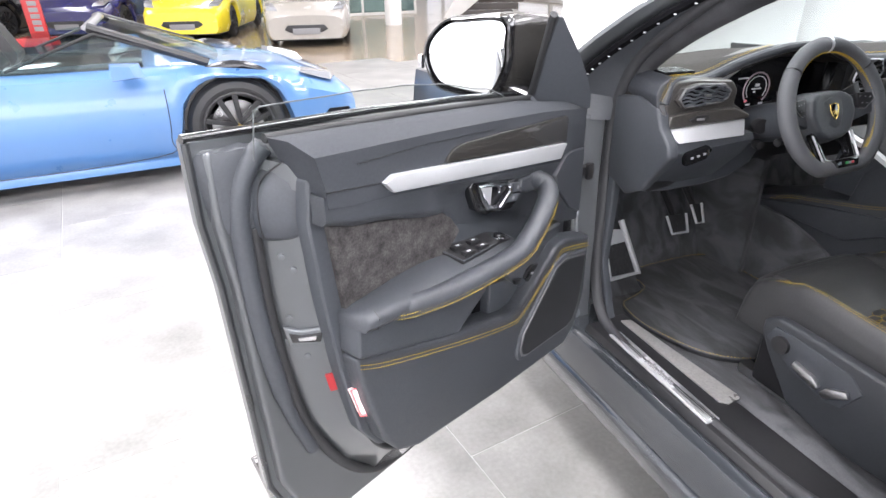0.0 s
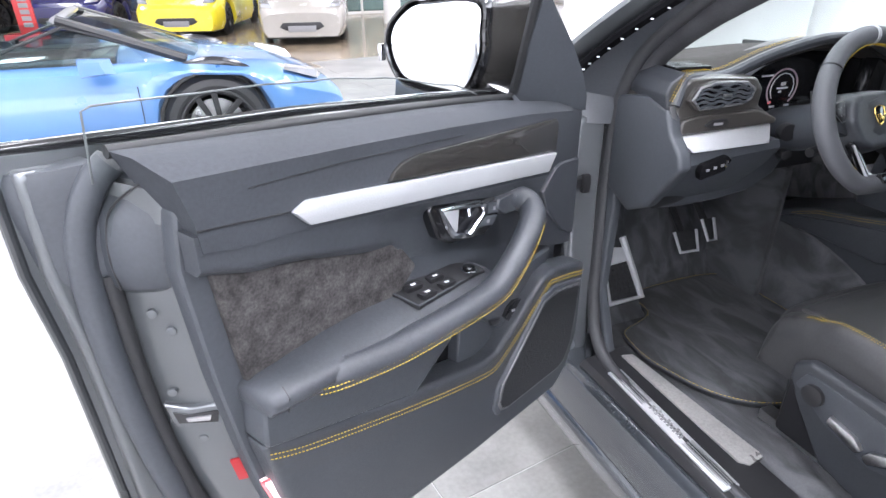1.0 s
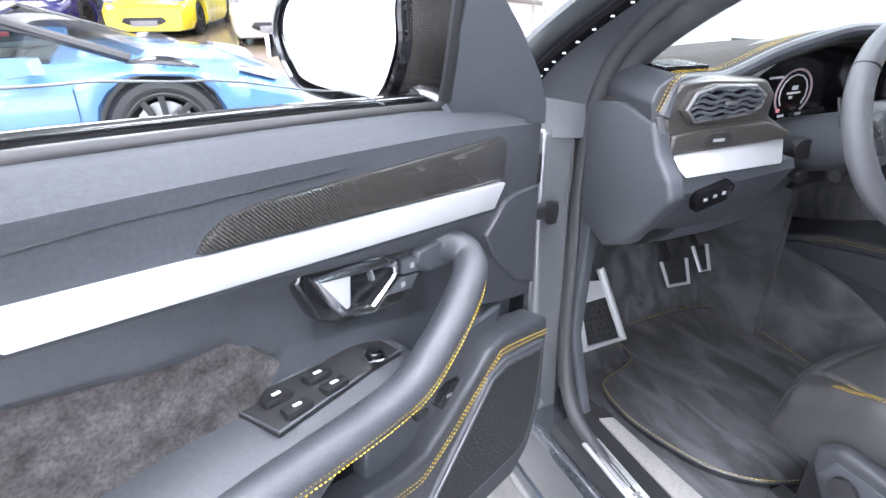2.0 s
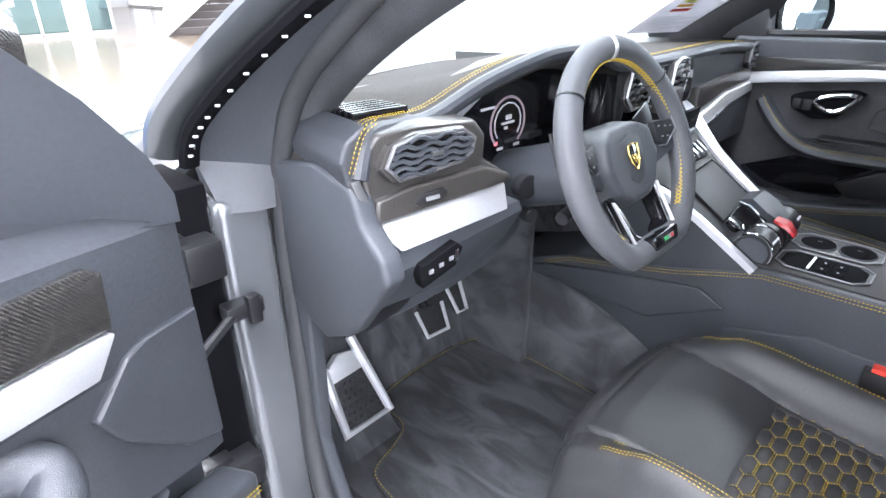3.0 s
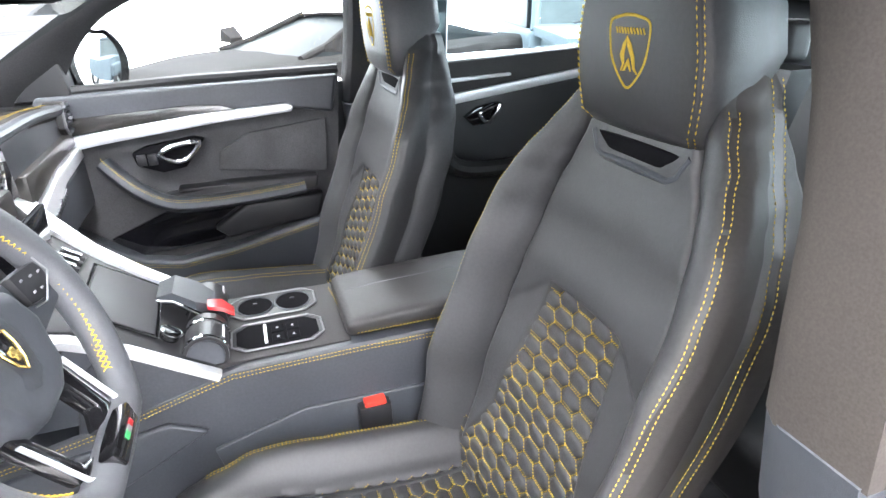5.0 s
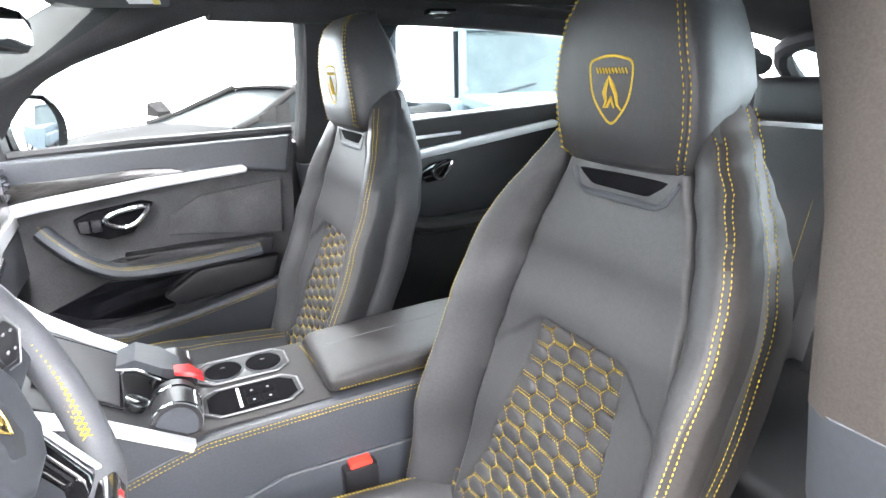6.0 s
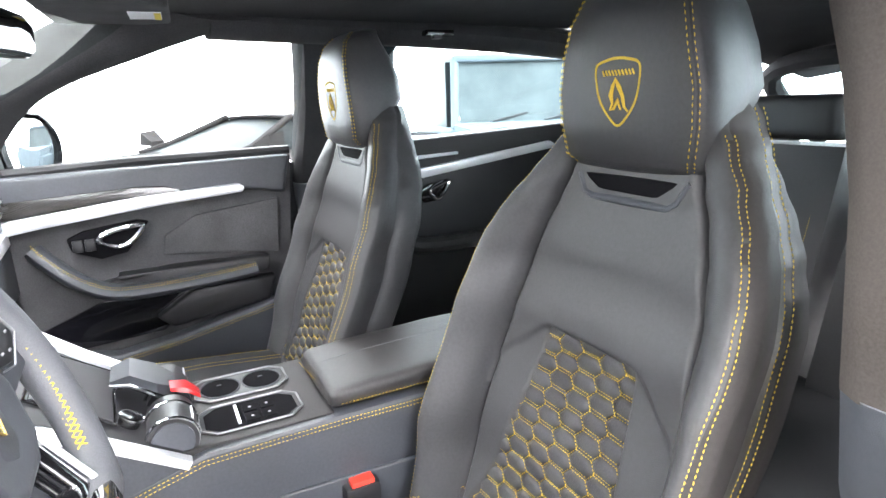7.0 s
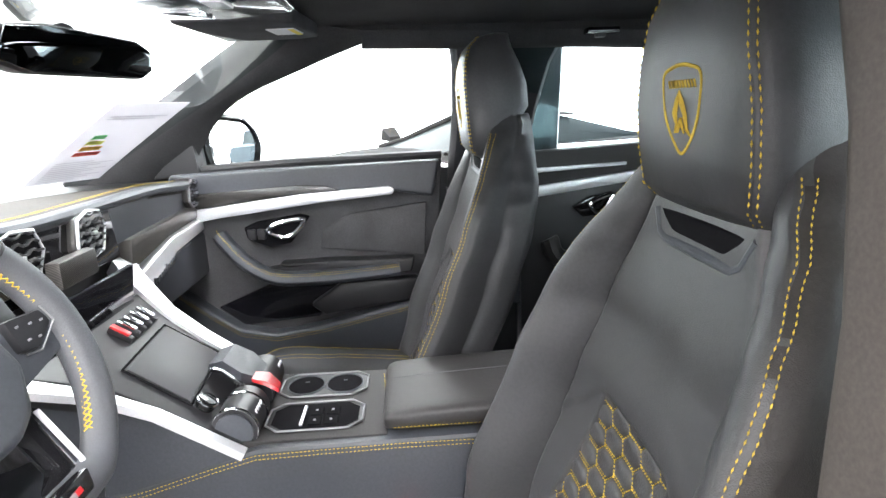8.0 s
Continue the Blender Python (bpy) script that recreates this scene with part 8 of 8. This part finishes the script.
            g = part("side_glass", sheet(lambda u, v: Vector((s * W * (0.41 - 0.06 * v), ys[0] - 0.25 - 1.15 * u * (1 - 0.3 * v) - 0.25 * v, cowl + 0.02 + (H - cowl - 0.09) * v * (1 - 0.35 * u))), lin(0, 1, 4), lin(0, 1, 4)), GLASS_TINT, car)
            g.visible_shadow = False
        part("header_rail", tube([(-W * 0.33, ys[0] - 0.75, H - 0.02), (0, ys[0] - 0.70, H + 0.01), (W * 0.33, ys[0] - 0.75, H - 0.02)], 0.04, 10, flat=0.6), mat("header_grey", (0.25, 0.25, 0.26), 0.3, coat=0.6), car)
        g = part("screen_glass", sheet(lambda u, v: Vector(((u - 0.5) * W * (0.78 - 0.12 * v), ys[0] + 0.05 - 0.76 * v + 0.08 * (1 - (2 * u - 1) ** 2), cowl + 0.02 + (H - cowl - 0.04) * v)), lin(0, 1, 8), lin(0, 1, 4)), GLASS_TINT, car)
        g.visible_shadow = False
        part("cockpit", prism([(-W * 0.37, ys[0] - 0.45), (W * 0.37, ys[0] - 0.45), (W * 0.37, ys[2] + 0.05), (-W * 0.37, ys[2] + 0.05)], cowl - 0.02, cowl + 0.055, 0.01, "XY"), SCREEN, car)
    for s in (-1, 1):
        if roof:
            part("door_mirror", bevelled(loft([[(s * W * 0.45, ys[0] - 0.15, cowl + 0.05), (s * W * 0.45, ys[0] - 0.28, cowl + 0.05), (s * W * 0.45, ys[0] - 0.28, cowl + 0.10), (s * W * 0.45, ys[0] - 0.15, cowl + 0.10)], [(s * W * 0.57, ys[0] - 0.14, cowl + 0.06), (s * W * 0.56, ys[0] - 0.30, cowl + 0.05), (s * W * 0.56, ys[0] - 0.30, cowl + 0.20), (s * W * 0.57, ys[0] - 0.16, cowl + 0.18)]]), 0.02, 3), paint, car, "body-coloured door mirror")
        part("headlight", bevelled(loft([[(s * W * 0.30, front - 0.12, hood * 0.88), (s * W * 0.42, front - 0.20, hood * 0.90), (s * W * 0.42, front - 0.20, hood * 0.99), (s * W * 0.32, front - 0.16, hood * 0.97)], [(s * W * 0.36, front - 0.42, hood * 1.03), (s * W * 0.45, front - 0.46, hood * 1.03), (s * W * 0.45, front - 0.46, hood * 1.06), (s * W * 0.37, front - 0.42, hood * 1.06)]]), 0.012), mat("lamp_glass", (0.35, 0.36, 0.38), 0.08, coat=1.0, metal=0.3), car, "clear headlight")
        part("intake", prism([(s * W * 0.24, 0.24), (s * W * 0.42, 0.26), (s * W * 0.40, 0.36), (s * W * 0.26, 0.34)], front - 0.16, front - 0.03, 0.01), SCREEN, car, "black side intake")
    part("grille", prism([(-W * 0.20, 0.42), (W * 0.20, 0.42), (W * 0.24, 0.34), (W * 0.17, 0.28), (-W * 0.17, 0.28), (-W * 0.24, 0.34)], front - 0.12, front + 0.012, 0.008), PLASTIC_DARK, car, "black lower grille")
    if plate:
        part("plate", box(-0.26, 0.26, front + 0.005, front + 0.022, 0.25, 0.36, 0.004), WHITE_MARK, car, "blank white plate")
    return car


def paint_mat(name, c, rough=0.25, metal=0.0):
    return mat(name, c, rough, metal, coat=1.0, grain=0.02, gscale=900, vary=0.03)


BLUE = paint_mat("paint_blue", (0.075, 0.175, 0.37), 0.3)
blue = other_car("light blue open-top sports car", pose(-1.73, 5.69, 0, 0, 0, -87), BLUE, roof=False, hood=0.70, cowl=0.82, deck=0.88, front=0.98, cab=(0.25, 0.40, 0.62, 0.86), H=1.13, R=0.355)
for s in (-1, 1):
    part("door_handle", box(s * 0.935, s * 0.965, -1.75, -1.55, 0.72, 0.745, 0.008), BLUE, blue)
    part("sill_trim", box(s * 0.90, s * 0.955, -2.2, -0.42, 0.13, 0.19, 0.01), BLUE, blue)
# the blue car's black screen frame, wide mirrors, corner intakes and door seam
part("intake", prism([(0.66, 0.20), (0.90, 0.28), (0.885, 0.42), (0.78, 0.33)], 0.62, 0.90, 0.01), SCREEN, blue, "black corner intake")
part("intake", prism([(-0.66, 0.20), (-0.90, 0.28), (-0.885, 0.42), (-0.78, 0.33)], 0.62, 0.90, 0.01), SCREEN, blue)
for s in (-1, 1):
    part("door_seam", tube(spline([(s * 0.962, -0.48, 0.70), (s * 0.975, -0.50, 0.35), (s * 0.95, -0.62, 0.215), (s * 0.955, -1.9, 0.21), (s * 0.965, -2.1, 0.40), (s * 0.96, -2.05, 0.78)], 5), 0.0035, 5), PLASTIC_DARK, blue)
    part("mirror_shell", bevelled(loft([[(s * 0.92, -0.64, 0.79), (s * 0.92, -0.74, 0.79), (s * 0.92, -0.74, 0.82), (s * 0.92, -0.64, 0.82)], [(s * 1.04, -0.58, 0.80), (s * 1.04, -0.78, 0.79), (s * 1.04, -0.78, 0.91), (s * 1.04, -0.60, 0.90)], [(s * 1.12, -0.64, 0.82), (s * 1.12, -0.78, 0.81), (s * 1.12, -0.78, 0.90), (s * 1.12, -0.66, 0.89)]]), 0.02, 3), BLUE, blue, "blue door mirror shell")
other_car("pale grey rear-engined sports coupe facing the hall", pose(0.42, 13.0, 0, 0, 0, 166), paint_mat("paint_chalk", (0.34, 0.32, 0.295)), H=1.24, hood=0.76, cowl=0.88, deck=0.86, W=1.74, L=4.3, wb=2.45, front=0.95)
other_car("yellow grand tourer with black grille", pose(-1.74, 15.2, 0, 0, 0, 162), paint_mat("paint_yellow", (0.80, 0.66, 0.02)), H=1.24, hood=0.78, cowl=0.90, deck=0.96, W=1.84, L=4.56, wb=2.67, front=0.95)
other_car("dark purple-blue grand tourer", pose(-4.05, 16.6, 0, 0, 0, 160), paint_mat("paint_violet", (0.012, 0.012, 0.10)), H=1.30, hood=0.80, cowl=0.92, deck=1.0, front=0.95)
other_car("black sports coupe at the back of the hall", pose(-6.7, 18.0, 0, 0, 0, 158), paint_mat("paint_black", (0.01, 0.01, 0.011)), H=1.30, hood=0.80, cowl=0.92, deck=1.0, front=0.95)
# rough, low-gloss black keeps the windows' glare off this body
other_car("black sports coupe by the windows", pose(4.5, 0.95, 0, 0, 0, 24), mat("paint_black_matt", (0.020, 0.018, 0.018), 0.8, vary=0.2, grain=0.1, spec=0.08), H=1.28, hood=0.86, cowl=0.98, deck=1.0, front=0.95)

# upright off-roader beyond the rear window
jeep = thing("off_roader", "pale blue-grey upright off-roader with flat windscreen", "car", pose(4.6, -2.9, 0, 0, 0, 72), group="cars in the hall")
JP = mat("paint_pale_blue", (0.085, 0.105, 0.12), 0.7, vary=0.08, grain=0.04, spec=0.1)
part("body", box(-0.85, 0.85, -2.6, 0.4, 0.45, 1.08, 0.06, 4), JP, jeep)
part("bonnet", bevelled(loft([[(-0.80, 0.35, 1.04), (0.80, 0.35, 1.04), (0.80, 0.35, 1.12), (-0.80, 0.35, 1.12)], [(-0.72, 1.55, 1.0), (0.72, 1.55, 1.0), (0.72, 1.55, 1.08), (-0.72, 1.55, 1.08)]]), 0.04, 3), JP, jeep, "flat bonnet")
part("front", box(-0.74, 0.74, 0.4, 1.55, 0.5, 1.03, 0.05, 3), JP, jeep)
for s in (-1, 1):
    part("wing", box(s * 0.70 - 0.2, s * 0.70 + 0.2, 0.5, 1.5, 0.62, 0.92, 0.06, 3), JP, jeep)
    part("screen_post", tube([(s * 0.78, 0.32, 1.08), (s * 0.72, 0.05, 1.78)], 0.045, 8), JP, jeep)
    part("wiper", tube([(s * 0.30 + 0.1, 0.33, 1.14), (s * 0.30 - 0.32, 0.28, 1.22)], 0.012, 6), PLASTIC_DARK, jeep)
    for y in (1.0, -1.7):
        part("wheel", tube([(s * 0.80, y + 0.30 * math.cos(t), 0.39 + 0.30 * math.sin(t)) for t in lin(0, 2 * math.pi, 29)[:-1]], 0.10, 10, True, up=(1, 0, 0)), RUBBER, jeep)
part("roof", box(-0.74, 0.74, -2.5, 0.10, 1.76, 1.84, 0.03, 3), JP, jeep)
part("screen_base", tube([(-0.78, 0.33, 1.10), (0.78, 0.33, 1.10)], 0.035, 8), JP, jeep)
g = part("windscreen", sheet(lambda u, v: Vector(((u - 0.5) * 1.45, 0.32 - 0.27 * v, 1.12 + 0.64 * v)), lin(0, 1, 3), lin(0, 1, 3)), mat("glass_teal", (0.05, 0.060, 0.062), 0.6, spec=0.08, vary=0.25, vscale=3), jeep)
g.visible_shadow = False
part("side_panel", box(-0.80, -0.74, -2.5, -0.1, 1.06, 1.78, 0.01), mat("dark_glass", (0.010, 0.012, 0.013), 0.4, spec=0.08), jeep)
part("side_panel", box(0.74, 0.80, -2.5, -0.1, 1.06, 1.78, 0.01), mat("dark_glass", (0.010, 0.012, 0.013), 0.4, spec=0.08), jeep)

sign = thing("display_stand", "red display stand with white lettering bars", "sign", pose(-4.52, 13.6, 0, 0, 0, -15))
part("board", box(-0.16, 0.16, -0.02, 0.02, 0.0, 1.25, 0.01), RED, sign)
part("foot", box(-0.45, 0.16, -0.05, 0.35, 0.0, 0.30, 0.01), RED, sign)
for k in range(7):
    part("letter_bar", box(-0.06, 0.10, -0.026, -0.0195, 0.42 + 0.11 * k, 0.50 + 0.11 * k, 0.002), WHITE_MARK, sign)

# ---- floor tiles ----
TILE = 1.2
pav = thing("floor", "large pale grey stone-look tiles with thin joints", "floor", kind="structure")
bm = prism([(0.002, 0.002), (TILE - 0.002, 0.002), (TILE - 0.002, TILE - 0.002), (0.002, TILE - 0.002)], -0.006, 0.0, 0.0012, "XY", 1)
tme = bpy.data.meshes.new("tile")
bm.to_mesh(tme)
bm.free()
tme.materials.append(FLOOR)
for i in range(-9, 7):
    for j in range(-4, 8):
        t_ = new("tile", tme)
        t_.parent = pav
        t_.matrix_local = pose(0, 0, 0, 0, 0, 8) @ Matrix.Translation((i * TILE + 0.1, j * TILE - 0.3 + 0.6 * (i % 2), 0))
